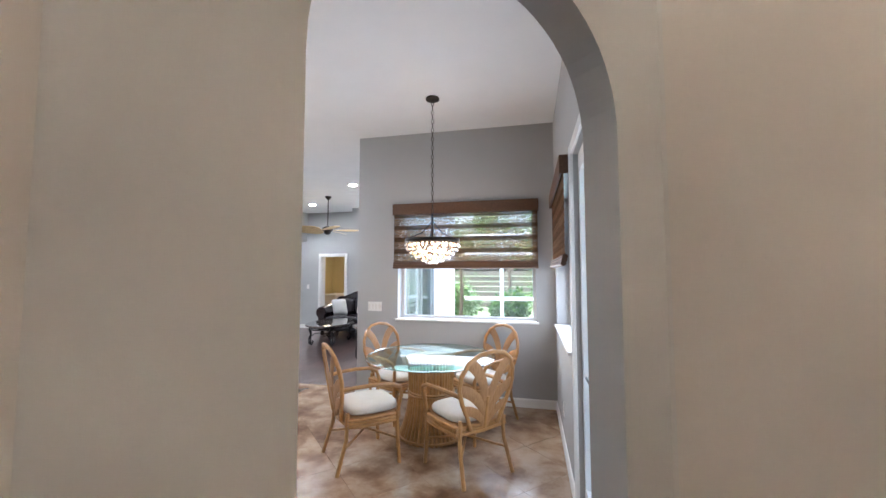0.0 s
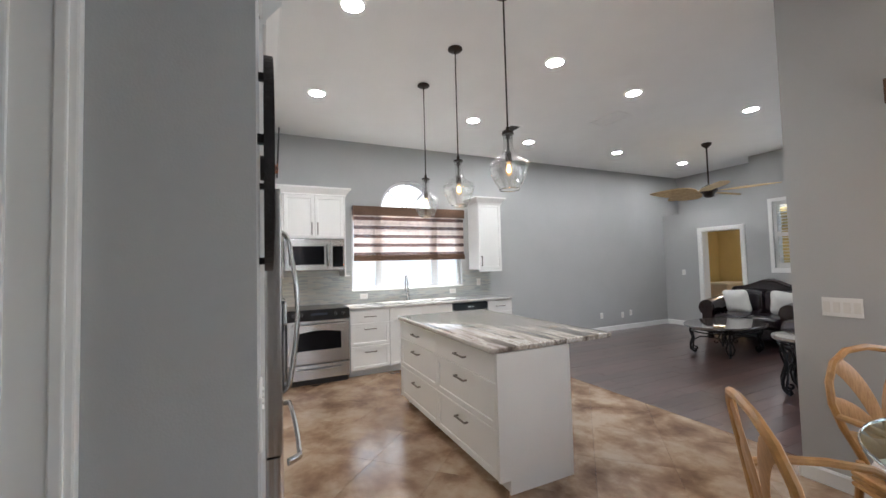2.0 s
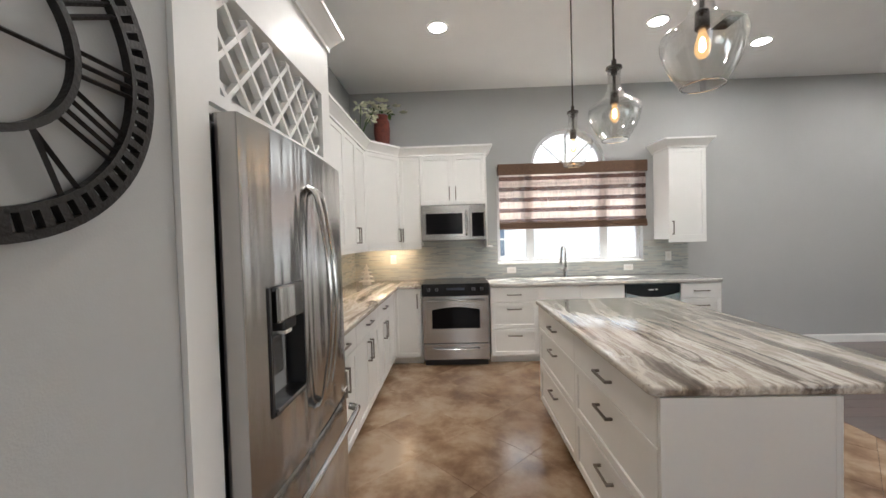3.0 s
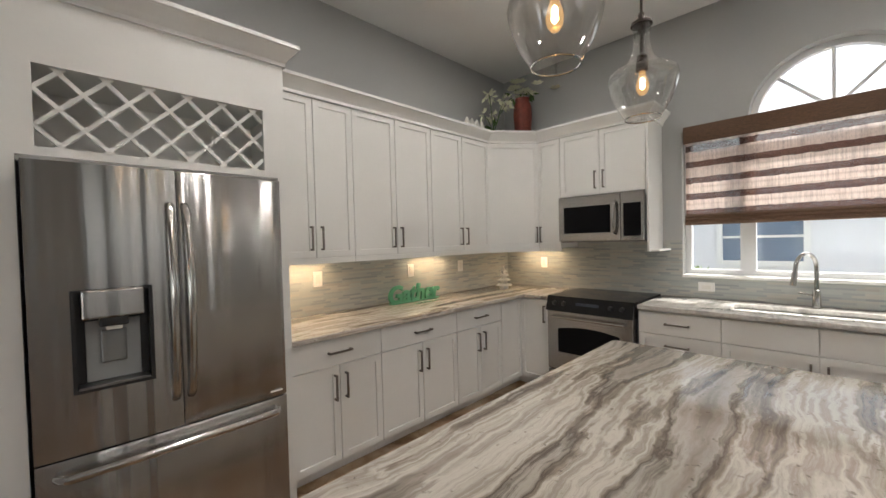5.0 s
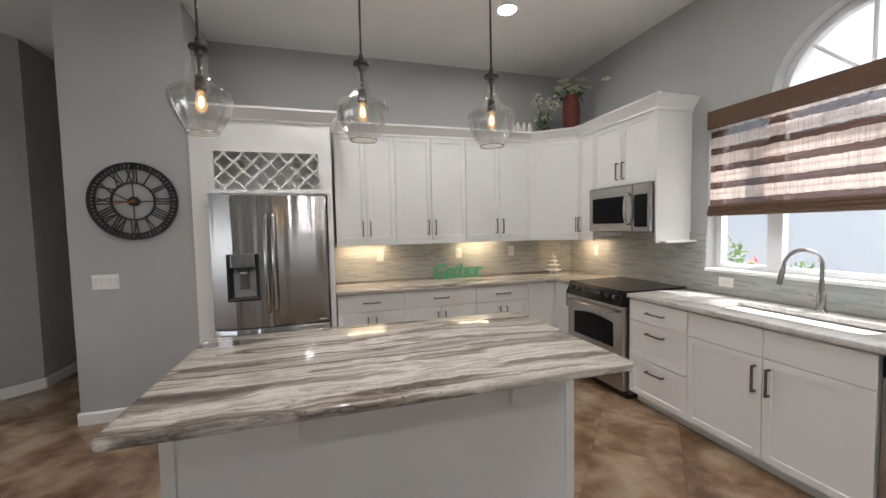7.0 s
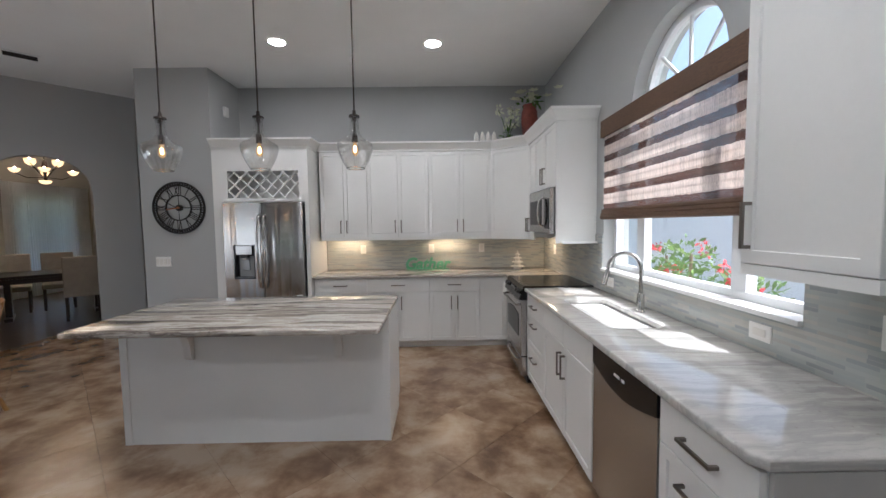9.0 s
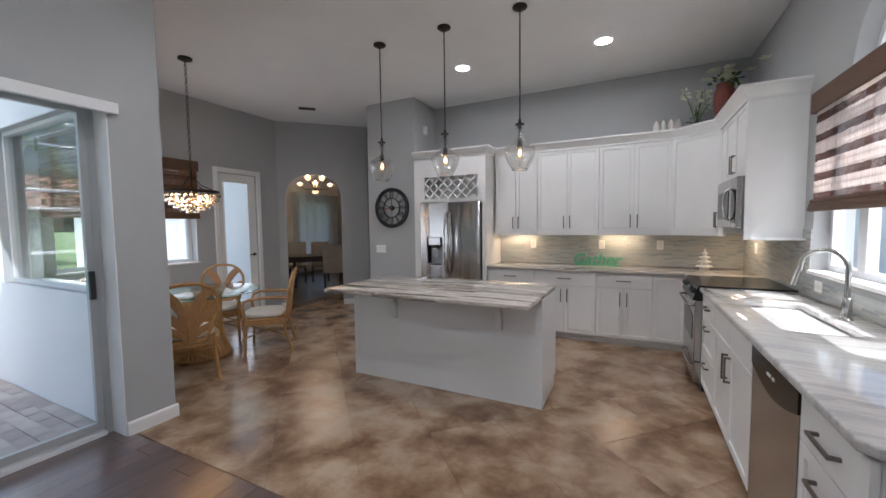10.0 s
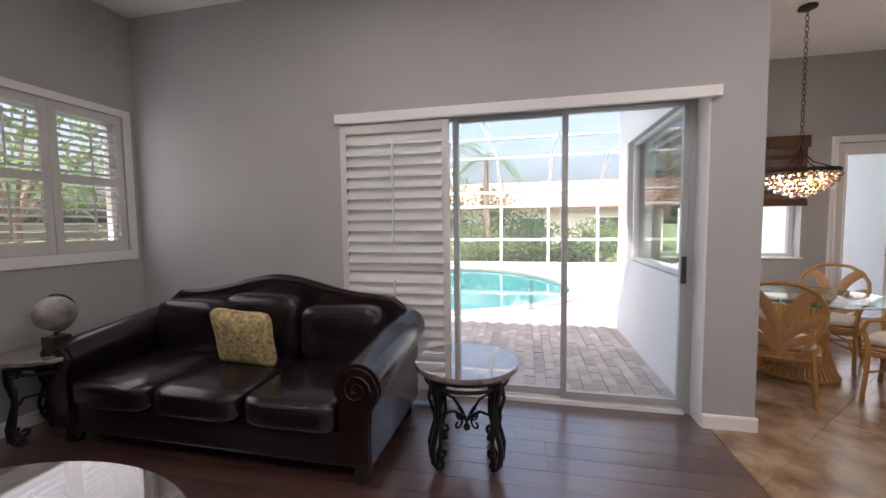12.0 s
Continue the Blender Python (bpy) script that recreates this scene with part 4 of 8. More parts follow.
def casing(name, m, w, h, cw=0.085):
    """Moulded casing round an opening in x, z, in front of the wall face at y = 0."""
    bm = boxes(((-cw, -0.018, 0), (-0.002, 0, h + cw)), ((w + 0.002, -0.018, 0), (w + cw, 0, h + cw)), ((-0.002, -0.018, h + 0.002), (w + 0.002, 0, h + cw)), bevel=0.004)
    for x0, x1 in ((-cw + 0.012, -cw + 0.03), (w + cw - 0.03, w + cw - 0.012), (-0.026, -0.012), (w + 0.012, w + 0.026)):
        box(bm, (x0, -0.024, 0), (x1, -0.017, h + cw - 0.012), 0.003)
    bmesh.ops.transform(bm, matrix=m, verts=bm.verts[:])
    return setting(name, bm, "trim", "white moulded door casing", "trim")


casing("trim_4", pose(PANTRY_X, P_D0, 0, 0, 0, 90), P_D1 - P_D0, P_DZ, 0.105)
pantry = thing("door_1", pose(PANTRY_X - 0.03, P_D0, 0.005, 0, 0, 90), "closed white six-panel pantry door", "door", kind="structure")
PW = P_D1 - P_D0
part("door_leaf", boxes(((0.004, 0, 0), (PW - 0.004, 0.035, P_DZ - 0.01))), "trim", pantry)
for cx0, cx1 in ((0.11, 0.34), (0.42, 0.65)):
    for z0, z1 in ((0.22, 0.86), (0.98, 1.60), (1.70, 1.92)):
        fr = part("panel", boxes(((cx0, -0.012, z0), (cx1, 0.002, z0 + 0.022)), ((cx0, -0.012, z1 - 0.022), (cx1, 0.002, z1)), ((cx0, -0.012, z0 + 0.022), (cx0 + 0.022, 0.002, z1 - 0.022)), ((cx1 - 0.022, -0.012, z0 + 0.022), (cx1, 0.002, z1 - 0.022)), bevel=0.004), "trim", pantry)
        box_ = part("field", boxes(((cx0 + 0.035, -0.012, z0 + 0.035), (cx1 - 0.035, -0.003, z1 - 0.035)), bevel=0.008), "trim", fr)
part("knob", lathe([(0.012, 0), (0.012, 0.03), (0.028, 0.04), (0.03, 0.055), (0.02, 0.066), (0.002, 0.068)], 16), "bronze", pantry, smooth=True).matrix_basis = pose(0.07, 0, 0.95, 90)
casing("trim_5", pose(EAST, ED_Y1, 0, 0, 0, -90), ED_Y1 - ED_Y0, ED_Z, 0.075)
edoor = thing("door_2", pose(EAST + 0.03, ED_Y1, 0.005, 0, 0, -90), "white patio door with one tall glass pane", "door", kind="structure")
EWD = ED_Y1 - ED_Y0
part("door_leaf", boxes(((0.004, 0, 0), (0.09, 0.045, ED_Z - 0.01)), ((EWD - 0.13, 0, 0), (EWD - 0.004, 0.045, ED_Z - 0.01)), ((0.09, 0, 0), (EWD - 0.13, 0.045, 0.26)), ((0.09, 0, ED_Z - 0.13), (EWD - 0.13, 0.045, ED_Z - 0.01))), "trim", edoor)
part("bead", boxes(((0.09, -0.008, 0.26), (0.105, 0.0, ED_Z - 0.13)), ((EWD - 0.145, -0.008, 0.26), (EWD - 0.13, 0, ED_Z - 0.13)), ((0.105, -0.008, 0.26), (EWD - 0.145, 0, 0.275)), ((0.105, -0.008, ED_Z - 0.145), (EWD - 0.145, 0, ED_Z - 0.13)), bevel=0.002), "trim", edoor)
g = part("pane", boxes(((0.09, 0.02, 0.26), (EWD - 0.13, 0.025, ED_Z - 0.13))), "pane", edoor)
g.visible_shadow = False
lv = part("door_handle", lathe([(0.026, 0), (0.026, 0.008), (0.01, 0.012), (0.01, 0.045), (0.002, 0.046)], 16), "bronze", edoor, "dark lever handle", True)
lv.matrix_basis = pose(EWD - 0.06, 0, 1.02, 90)
part("lever", tube([(0, 0, 0.04), (-0.05, 0, 0.042), (-0.11, -0.004, 0.04)], 0.008, 0.006, 8), "bronze", lv, smooth=True)
casing("trim_6", pose(DOOR_X0, NORTH, 0), DOOR_X1 - DOOR_X0, DOOR_Z, 0.075)
setting("trim_7", boxes(((DOOR_X0, NORTH, 0), (DOOR_X0 + 0.012, NORTH + 0.2, DOOR_Z)), ((DOOR_X1 - 0.012, NORTH, 0), (DOOR_X1, NORTH + 0.2, DOOR_Z)), ((DOOR_X0 + 0.012, NORTH, DOOR_Z - 0.012), (DOOR_X1 - 0.012, NORTH + 0.2, DOOR_Z))), "trim", "white door jamb lining", "trim")


# ---- woven shades ----
def reed_shade(name, m, w, top, bottom, mat, folds=0.085, label=""):
    t = thing(name, m, label, "blind")
    part("valance", boxes(((0, -0.02, top - 0.14), (w, 0.0, top)), ((0, 0.0, top - 0.14), (0.012, 0.05, top)), ((w - 0.012, 0, top - 0.14), (w, 0.05, top)), bevel=0.003), "valance", t)
    bm, n, rows = bmesh.new(), 6, 46
    z0, z1 = bottom + folds, top - 0.1
    grid = [[bm.verts.new((0.012 + (w - 0.024) * i / n, 0.012 + 0.002 * math.sin(j * 1.9), z0 + (z1 - z0) * j / rows)) for i in range(n + 1)] for j in range(rows + 1)]
    for j in range(rows):
        for i in range(n):
            bm.faces.new((grid[j][i], grid[j][i + 1], grid[j + 1][i + 1], grid[j + 1][i]))
    bmesh.ops.solidify(bm, geom=bm.faces[:], thickness=0.003)
    part("sheet", bm, mat, t)
    for k in range(3):
        part("fold", tube([(0.01, 0.0 + 0.006 * k, bottom + 0.02 + folds * 0.3 * k), (w - 0.01, 0.006 * k, bottom + 0.02 + folds * 0.3 * k)], 0.022, 0.02, 8), "valance", t, smooth=True)
    return t


reed_shade("reed_shade", pose(WEST + 0.03, WIN_Y0 + 0.02, 0, 0, 0, 90), WIN_Y1 - WIN_Y0 + 0.03, 2.36, 1.53, "blind_k", label="half-raised woven reed shade glowing in the kitchen window")
reed_shade("reed_shade", pose(DW_X0 - 0.06, DINE_Y - 0.04, 0), DW_X1 - DW_X0 + 0.10, 2.42, 1.60, "blind_d", label="half-raised brown woven shade over the nook window")
reed_shade("reed_shade", pose(EAST - 0.045, EW_Y1 + 0.05, 0, 0, 0, -90), EW_Y1 - EW_Y0 + 0.08, 2.42, 1.60, "blind_e", label="half-raised brown woven shade on the side window")


# ---- kitchen cabinets ----
def adopt(parent, ob):
    """Puts a mesh that was built in the room's axes under a thing."""
    ob.parent = parent
    ob.matrix_parent_inverse = base_of(parent).inverted()
    return ob


def handle_mesh(length):
    h = length / 2
    return boxes(((-h, -0.034, -0.006), (h, -0.024, 0.006)), ((-h, -0.025, -0.006), (-h + 0.012, 0.001, 0.006)), ((h - 0.012, -0.025, -0.006), (h, 0.001, 0.006)), bevel=0.0015)


def front(t, x0, x1, z0, z1, pull, name="drawer", plain=False):
    """One door or drawer front, with a framed field and a bar pull (h, vl, vr, or none)."""
    g = 0.0025
    x0, x1, z0, z1 = x0 + g, x1 - g, z0 + g, z1 - g
    if plain or z1 - z0 < 0.2:
        bm = boxes(((x0, -0.02, z0), (x1, 0, z1)), bevel=0.002)
    else:
        bm = boxes(((x0, -0.02, z0), (x1, 0, z1)))
        face = [f for f in bm.faces if f.normal.y < -0.9]
        bmesh.ops.inset_region(bm, faces=face, thickness=0.062, depth=0)
        bmesh.ops.inset_region(bm, faces=face, thickness=0.003, depth=-0.009)
        rim = [e for e in bm.edges if all(abs(v.co.y + 0.02) < 1e-5 for v in e.verts) and sum(1 for f in e.link_faces if abs(f.normal.y) < 0.5) == 1 and (abs(e.verts[0].co.x - x0) < 1e-4 or abs(e.verts[0].co.x - x1) < 1e-4 or abs(e.verts[0].co.z - z0) < 1e-4 or abs(e.verts[0].co.z - z1) < 1e-4)]
        bmesh.ops.bevel(bm, geom=rim, offset=0.002, segments=1, affect="EDGES")
    f = part(name, bm, "cab", t)
    if pull:
        h = part("handle", handle_mesh(0.16), "handle", f, "dark nickel bar pull")
        if pull == "h":
            h.matrix_basis = pose((x0 + x1) / 2, -0.02, (z0 + z1) / 2 if z1 - z0 < 0.24 else z1 - 0.075)
        else:
            low = pull.endswith("b")
            h.matrix_basis = pose(x0 + 0.035 if pull[1] == "l" else x1 - 0.035, -0.02, z0 + 0.13 if low else z1 - 0.13, 0, 90, 0)
    return f


def base_unit(m, w, fronts, label, d=0.60, h=0.875, kick=0.09, back_kick=False):
    t = thing("base_cabinet", m, label, "cabinet", "kitchen base cabinets")
    part("body", boxes(((0.001, 0.001, kick), (w - 0.001, d, h))), "cab", t)
    part("toe_kick", boxes(((0.001, 0.07, 0), (w - 0.001, 0.085, kick))), "cab", t)
    for f in fronts:
        front(t, *f)
    return t


FX, FY = -4.43, 1.86
K0, K1, KT = 0.095, 0.87, 0.70
west = lambda y: pose(FX, y, 0, 0, 0, 90)
back = lambda x: pose(x, FY, 0, 0, 0, 180)
base_unit(west(2.965), 0.535, [(0, 0.535, KT, K1, "h"), (0, 0.535, 0.40, KT, "h"), (0, 0.535, K0, 0.40, "h")], "white base cabinet with three drawers beside the range")
base_unit(west(3.50), 0.96, [(0, 0.48, KT, K1, "", "false_front"), (0.48, 0.96, KT, K1, "", "false_front"), (0, 0.48, K0, KT, "vr", "door"), (0.48, 0.96, K0, KT, "vl", "door")], "white sink base cabinet with two doors")
base_unit(west(5.075), 0.44, [(0, 0.44, KT, K1, "h"), (0, 0.44, 0.40, KT, "h"), (0, 0.44, K0, 0.40, "h")], "white end cabinet with three drawers")
tagged(link("end_panel", boxes(((WEST + 0.002, 5.516, 0), (FX + 0.0, 5.532, 0.877))), "hall"), "grey end panel closing the counter run", "panel")
for x0, w in ((-2.10, 0.63), (-2.73, 0.75), (-3.48, 0.60)):
    base_unit(back(x0), w, [(0, w, KT, K1, "h"), (0, w / 2, K0, KT, "vr", "door"), (w / 2, w, K0, KT, "vl", "door")], "white base cabinet with a drawer over two doors", d=0.585)
corner = thing("base_cabinet", pose(-4.08, FY, 0, 0, 0, 180), "white corner base cabinet with a folding door", "cabinet", "kitchen base cabinets")
part("body", boxes(((0.001, 0.02, 0.09), (0.95, 0.585, 0.875)), ((0.355, -0.325, 0.09), (0.95, 0.02, 0.875))), "cab", corner)
part("toe_kick", boxes(((0.001, 0.08, 0), (0.42, 0.095, 0.09)), ((0.42, -0.325, 0), (0.435, 0.095, 0.09))), "cab", corner)
front(corner, 0.0, 0.33, K0, K1, "", "door")
f2 = front(corner, 0.0, 0.31, K0, K1, "vr", "door")
f2.matrix_basis = pose(0.352, -0.006, 0, 0, 0, -90)

# worktops: one L along two walls with a sink cut-out, one on the island
ex, ey = -4.385, 1.93
SINK = (3.52, 4.34, -4.87, -4.56)


def slab(outline, z0, z1, holes=(), round_=0.008):
    bm = prism(outline, 0.03, holes)
    for v in bm.verts:
        v.co = (v.co.x, v.co.z, z1 if v.co.y < 0.01 else z0)
    bmesh.ops.recalc_face_normals(bm, faces=bm.faces[:])
    sharp = [e for e in bm.edges if len(e.link_faces) == 2 and e.calc_face_angle(0) > 0.6 and abs(e.verts[0].co.z - e.verts[1].co.z) < 1e-4]
    bmesh.ops.bevel(bm, geom=sharp, offset=round_, segments=3, affect="EDGES", profile=0.5)
    return bm


def rounded(pts, r, n=5):
    out = []
    for i, p in enumerate(pts):
        a, b, p = Vector(pts[i - 1]), Vector(pts[(i + 1) % len(pts)]), Vector(p)
        u, v = (a - p).normalized() * r, (b - p).normalized() * r
        for k in range(n + 1):
            s = k / n
            out.append(tuple((p + u) * (1 - s) ** 2 + p * 2 * s * (1 - s) + (p + v) * s * s))
    return out


hole = rounded([(SINK[3], SINK[0]), (SINK[3], SINK[1]), (SINK[2], SINK[1]), (SINK[2], SINK[0])], 0.05)
tagged(link("worktop", slab([(WEST + 0.002, 2.965), (ex, 2.965), (ex, 5.50), (ex - 0.03, 5.535), (WEST + 0.002, 5.535)], 0.879, COUNTER, [hole]), "glare_stone", True), "polished stone worktop with window glare in its colour and an undermount sink opening", "worktop")
tagged(link("worktop", slab([(-2.095, BACK + 0.002), (WEST + 0.002, BACK + 0.002), (WEST + 0.002, 2.185), (ex, 2.185), (ex, ey), (-2.095, ey)], 0.879, COUNTER), "stone", True), "polished banded stone worktop below the wall cabinets", "worktop")

sink = thing("kitchen_sink", pose((SINK[2] + SINK[3]) / 2, (SINK[0] + SINK[1]) / 2, 0.655), "stainless steel undermount kitchen sink", "sink")
sx, sy = (SINK[3] - SINK[2]) / 2, (SINK[1] - SINK[0]) / 2
bm = boxes(((-sx, -sy, -0.012), (sx, sy, 0)), ((-sx - 0.01, -sy, 0), (-sx, sy, 0.222)), ((sx, -sy, 0), (sx + 0.01, sy, 0.222)), ((-sx, -sy - 0.01, 0), (sx, -sy, 0.222)), ((-sx, sy, 0), (sx, sy + 0.01, 0.222)))
part("bowl", bm, "sink_steel", sink)
part("drain", lathe([(0.045, 0.001), (0.045, 0.005), (0.03, 0.006), (0.028, 0.003), (0.002, 0.003)], 16), "chrome", sink, smooth=True)
tap = thing("kitchen_tap", pose(-4.93, 3.96, COUNTER, 0, 0, -30), "brushed nickel gooseneck tap on the worktop", "tap")
part("base", lathe([(0.03, 0), (0.03, 0.006), (0.024, 0.012), (0.022, 0.12), (0.018, 0.125), (0.002, 0.125)], 20), "chrome", tap, smooth=True)
neck = [(0, 0, 0.12), (0, 0, 0.26)] + [(0.10 - 0.10 * math.cos(radians(a)), 0, 0.28 + 0.105 * math.sin(radians(a))) for a in range(0, 181, 15)] + [(0.205, 0, 0.25)]
part("spout", tube(neck, 0.013, seg=12, up=(0, 1, 0)), "chrome", tap, smooth=True)
part("spray_head", tube([(0.204, 0, 0.262), (0.212, 0, 0.23), (0.226, 0, 0.17)], 0.017, seg=12, up=(0, 1, 0)), "chrome", tap, smooth=True)
part("lever", tube([(0, -0.015, 0.085), (0, -0.05, 0.09), (0.01, -0.10, 0.10)], 0.010, 0.008, 8), "chrome", tap, smooth=True)

# ---- wall cabinets ----
UZ0, UZ1 = 1.355, 2.42


def wall_unit(m, w, fronts, label, d=0.33, z0=UZ0, z1=UZ1):
    t = thing("wall_cabinet", m, label, "cabinet", "kitchen wall cabinets")
    part("body", boxes(((0.001, 0.001, z0), (w - 0.001, d, z1))), "cab", t)
    part("light_rail", boxes(((0.001, -0.018, z0 - 0.035), (w - 0.001, 0.0, z0 + 0.002))), "cab", t)
    for f in fronts:
        front(t, *f)
    return t


UY, UX = BACK + 0.332, WEST + 0.352
for x0, w in ((-2.12, 0.59), (-2.71, 0.77), (-3.48, 0.79)):
    wall_unit(pose(x0, UY, 0, 0, 0, 180), w, [(0, w / 2, UZ0 + 0.003, UZ1, "vrb", "door"), (w / 2, w, UZ0 + 0.003, UZ1, "vlb", "door")], "tall white wall cabinet with two framed doors")
# diagonal corner unit
cu = thing("wall_cabinet", pose(0, 0, 0), "white diagonal corner wall cabinet with one door", "cabinet", "kitchen wall cabinets")
bm = prism([(-4.272, BACK + 0.001), (WEST + 0.001, BACK + 0.001), (WEST + 0.001, 1.93), (UX, 1.93), (-4.272, UY)], 0.01)
for v in bm.verts:
    v.co = (v.co.x, v.co.z, UZ0 if v.co.y < 0.005 else UZ1)
bmesh.ops.recalc_face_normals(bm, faces=bm.faces[:])
part("body", bm, "cab", cu)
dx, dy = UX + 4.272, 1.93 - UY
dl, da = math.hypot(dx, dy), math.degrees(math.atan2(dy, dx))
fd = front(cu, 0, dl, UZ0 + 0.003, UZ1, "vrb", "door")
fd.matrix_basis = pose(-4.272, UY, 0, 0, 0, da)
part("light_rail", boxes(((0, -0.018, UZ0 - 0.035), (dl, 0, UZ0 + 0.002))), "cab", cu).matrix_basis = pose(-4.272, UY, 0, 0, 0, da)
wall_unit(pose(UX, 1.932, 0, 0, 0, 90), 0.25, [(0, 0.25, UZ0 + 0.003, UZ1, "vlb", "door")], "narrow white wall cabinet beside the microwave")
over_mw = wall_unit(pose(UX, 2.184, 0, 0, 0, 90), 0.772, [(0, 0.386, 1.84, UZ1, "vrb", "door"), (0.386, 0.772, 1.84, UZ1, "vlb", "door")], "short white wall cabinet over the microwave", z0=1.835)
adopt(over_mw, link("side_panel", boxes(((WEST + 0.002, 2.958, UZ0 - 0.035), (UX + 0.02, 2.976, UZ1)), ((WEST + 0.002, 2.977, UZ0 - 0.035), (UX - 0.02, 3.04, UZ0 - 0.02))), "cab"))
wall_unit(pose(UX, 5.10, 0, 0, 0, 90), 0.43, [(0, 0.43, UZ0 + 0.003, UZ1, "vlb", "door")], "single white wall cabinet at the end of the run")


def crown(name, path, label, z=UZ1, closed=False):
    """A cove crown along a path in plan; the moulding leans to the right of the way walked."""
    prof = [(0, 0.0), (0.012, 0.0), (0.012, 0.02), (0.03, 0.045), (0.062, 0.085), (0.07, 0.09), (0.07, 0.11), (0, 0.11)]
    bm, rings = bmesh.new(), []
    pts = [Vector((*p, 0)) for p in path]
    for i, p in enumerate(pts):
        dirs = [(b - a).normalized() for a, b in ((pts[i - 1], p), (p, pts[min(i + 1, len(pts) - 1)])) if (b - a).length > 1e-6 and not (i == 0 and a == pts[-1])]
        ns = [Vector((d.y, -d.x, 0)) for d in dirs]
        n = sum(ns, Vector()).normalized()
        n = n / max(0.3, n.dot(ns[0]))
        rings.append([bm.verts.new(p + n * a + Vector((0, 0, z + h))) for a, h in prof])
    k = len(prof)
    for a, b in zip(rings, rings[1:]):
        for j in range(k):
            bm.faces.new((a[j], a[(j + 1) % k], b[(j + 1) % k], b[j]))
    bm.faces.new(rings[0])
    bm.faces.new(rings[-1][::-1])
    bmesh.ops.recalc_face_normals(bm, faces=bm.faces[:])
    return tagged(link(name, bm, "cab"), label, "moulding")


crown("crown_moulding", [(-2.11, UY + 0.02), (-4.272, UY + 0.02), (UX + 0.02, 1.93), (UX + 0.02, 2.978), (WEST + 0.003, 2.978)], "white cove crown along the top of the wall cabinets")
adopt(cu, link("top_board", boxes(((WEST + 0.002, BACK + 0.002, UZ1 + 0.001), (-2.12, UY, UZ1 + 0.012)), ((WEST + 0.002, UY, UZ1 + 0.001), (UX, 2.96, UZ1 + 0.012))), "cab_dark"))
crown("crown_moulding", [(WEST + 0.003, 5.098), (UX + 0.02, 5.098), (UX + 0.02, 5.532), (WEST + 0.003, 5.532)], "white cove crown on the single wall cabinet")

# ---- refrigerator housing with bottle lattice ----
HX0, HX1, HY, HTOP = -2.09, -0.987, 1.952, 2.43
house = thing("fridge_housing", pose(HX0, HY, 0), "tall white cabinet housing round the refrigerator with a bottle lattice", "cabinet")
HW = HX1 - HX0
bm = boxes(((0, -0.66, 0), (0.045, 0, HTOP)), ((HW - 0.118, -0.66, 0), (HW, 0, HTOP)), ((0.045, -0.02, 2.155), (HW - 0.118, 0, HTOP)), ((0.045, -0.02, 1.81), (HW - 0.118, 0, 1.845)),
           ((0.045, -0.02, 1.845), (0.11, 0, 2.155)), ((HW - 0.17, -0.02, 1.845), (HW - 0.118, 0, 2.155)))
part("carcass", bm, "cab", house)
for name, span in zip(("niche_floor", "niche_back", "niche_top"), (((0.045, -0.66, 1.79), (HW - 0.118, -0.021, 1.81)), ((0.045, -0.40, 1.81), (HW - 0.118, -0.385, 2.16)), ((0.045, -0.385, 2.156), (HW - 0.118, -0.021, 2.17)))):
    part(name, boxes(span), "cab", house)
lx0, lx1, lz0, lz1 = 0.11, HW - 0.17, 1.845, 2.155
lw, lh, step = lx1 - lx0, lz1 - lz0, 0.142
for dpth in (-0.022,):
    for s in (1, -1):
        k = -int(lh / step) - 1
        while k * step < lw:
            a = k * step + 0.03
            p0 = [a, 0.0] if s > 0 else [a, lh]
            xa, xb = max(a, 0.0), min(a + lh, lw)
            k += 1
            if xb - xa < 0.02:
                continue
            za, zb = xa - a, xb - a
            if s < 0:
                za, zb = lh - za, lh - zb
            ln = (xb - xa) * 1.41421 / 2 + 0.006
            st = part("lattice_strip", boxes(((-ln, -0.022, -0.008), (ln, 0.0006 * s, 0.008))), "cab", house)
            st.matrix_basis = pose(lx0 + (xa + xb) / 2, dpth, lz0 + (za + zb) / 2, 0, -45 * s, 0)
crown("crown_moulding", [(HX1, HY), (HX0, HY), (HX0, BACK + 0.34)], "white cove crown on top of the refrigerator housing", HTOP - 0.02)
adopt(house, link("top_board", boxes(((HX0, BACK + 0.01, HTOP + 0.001), (HX1, HY - 0.01, HTOP + 0.012))), "cab_dark"))

# ---- refrigerator ----
fridge = thing("refrigerator", pose(-1.575, 1.955, 0), "stainless steel french-door refrigerator with water dispenser and freezer drawer", "refrigerator")
RW = 0.455


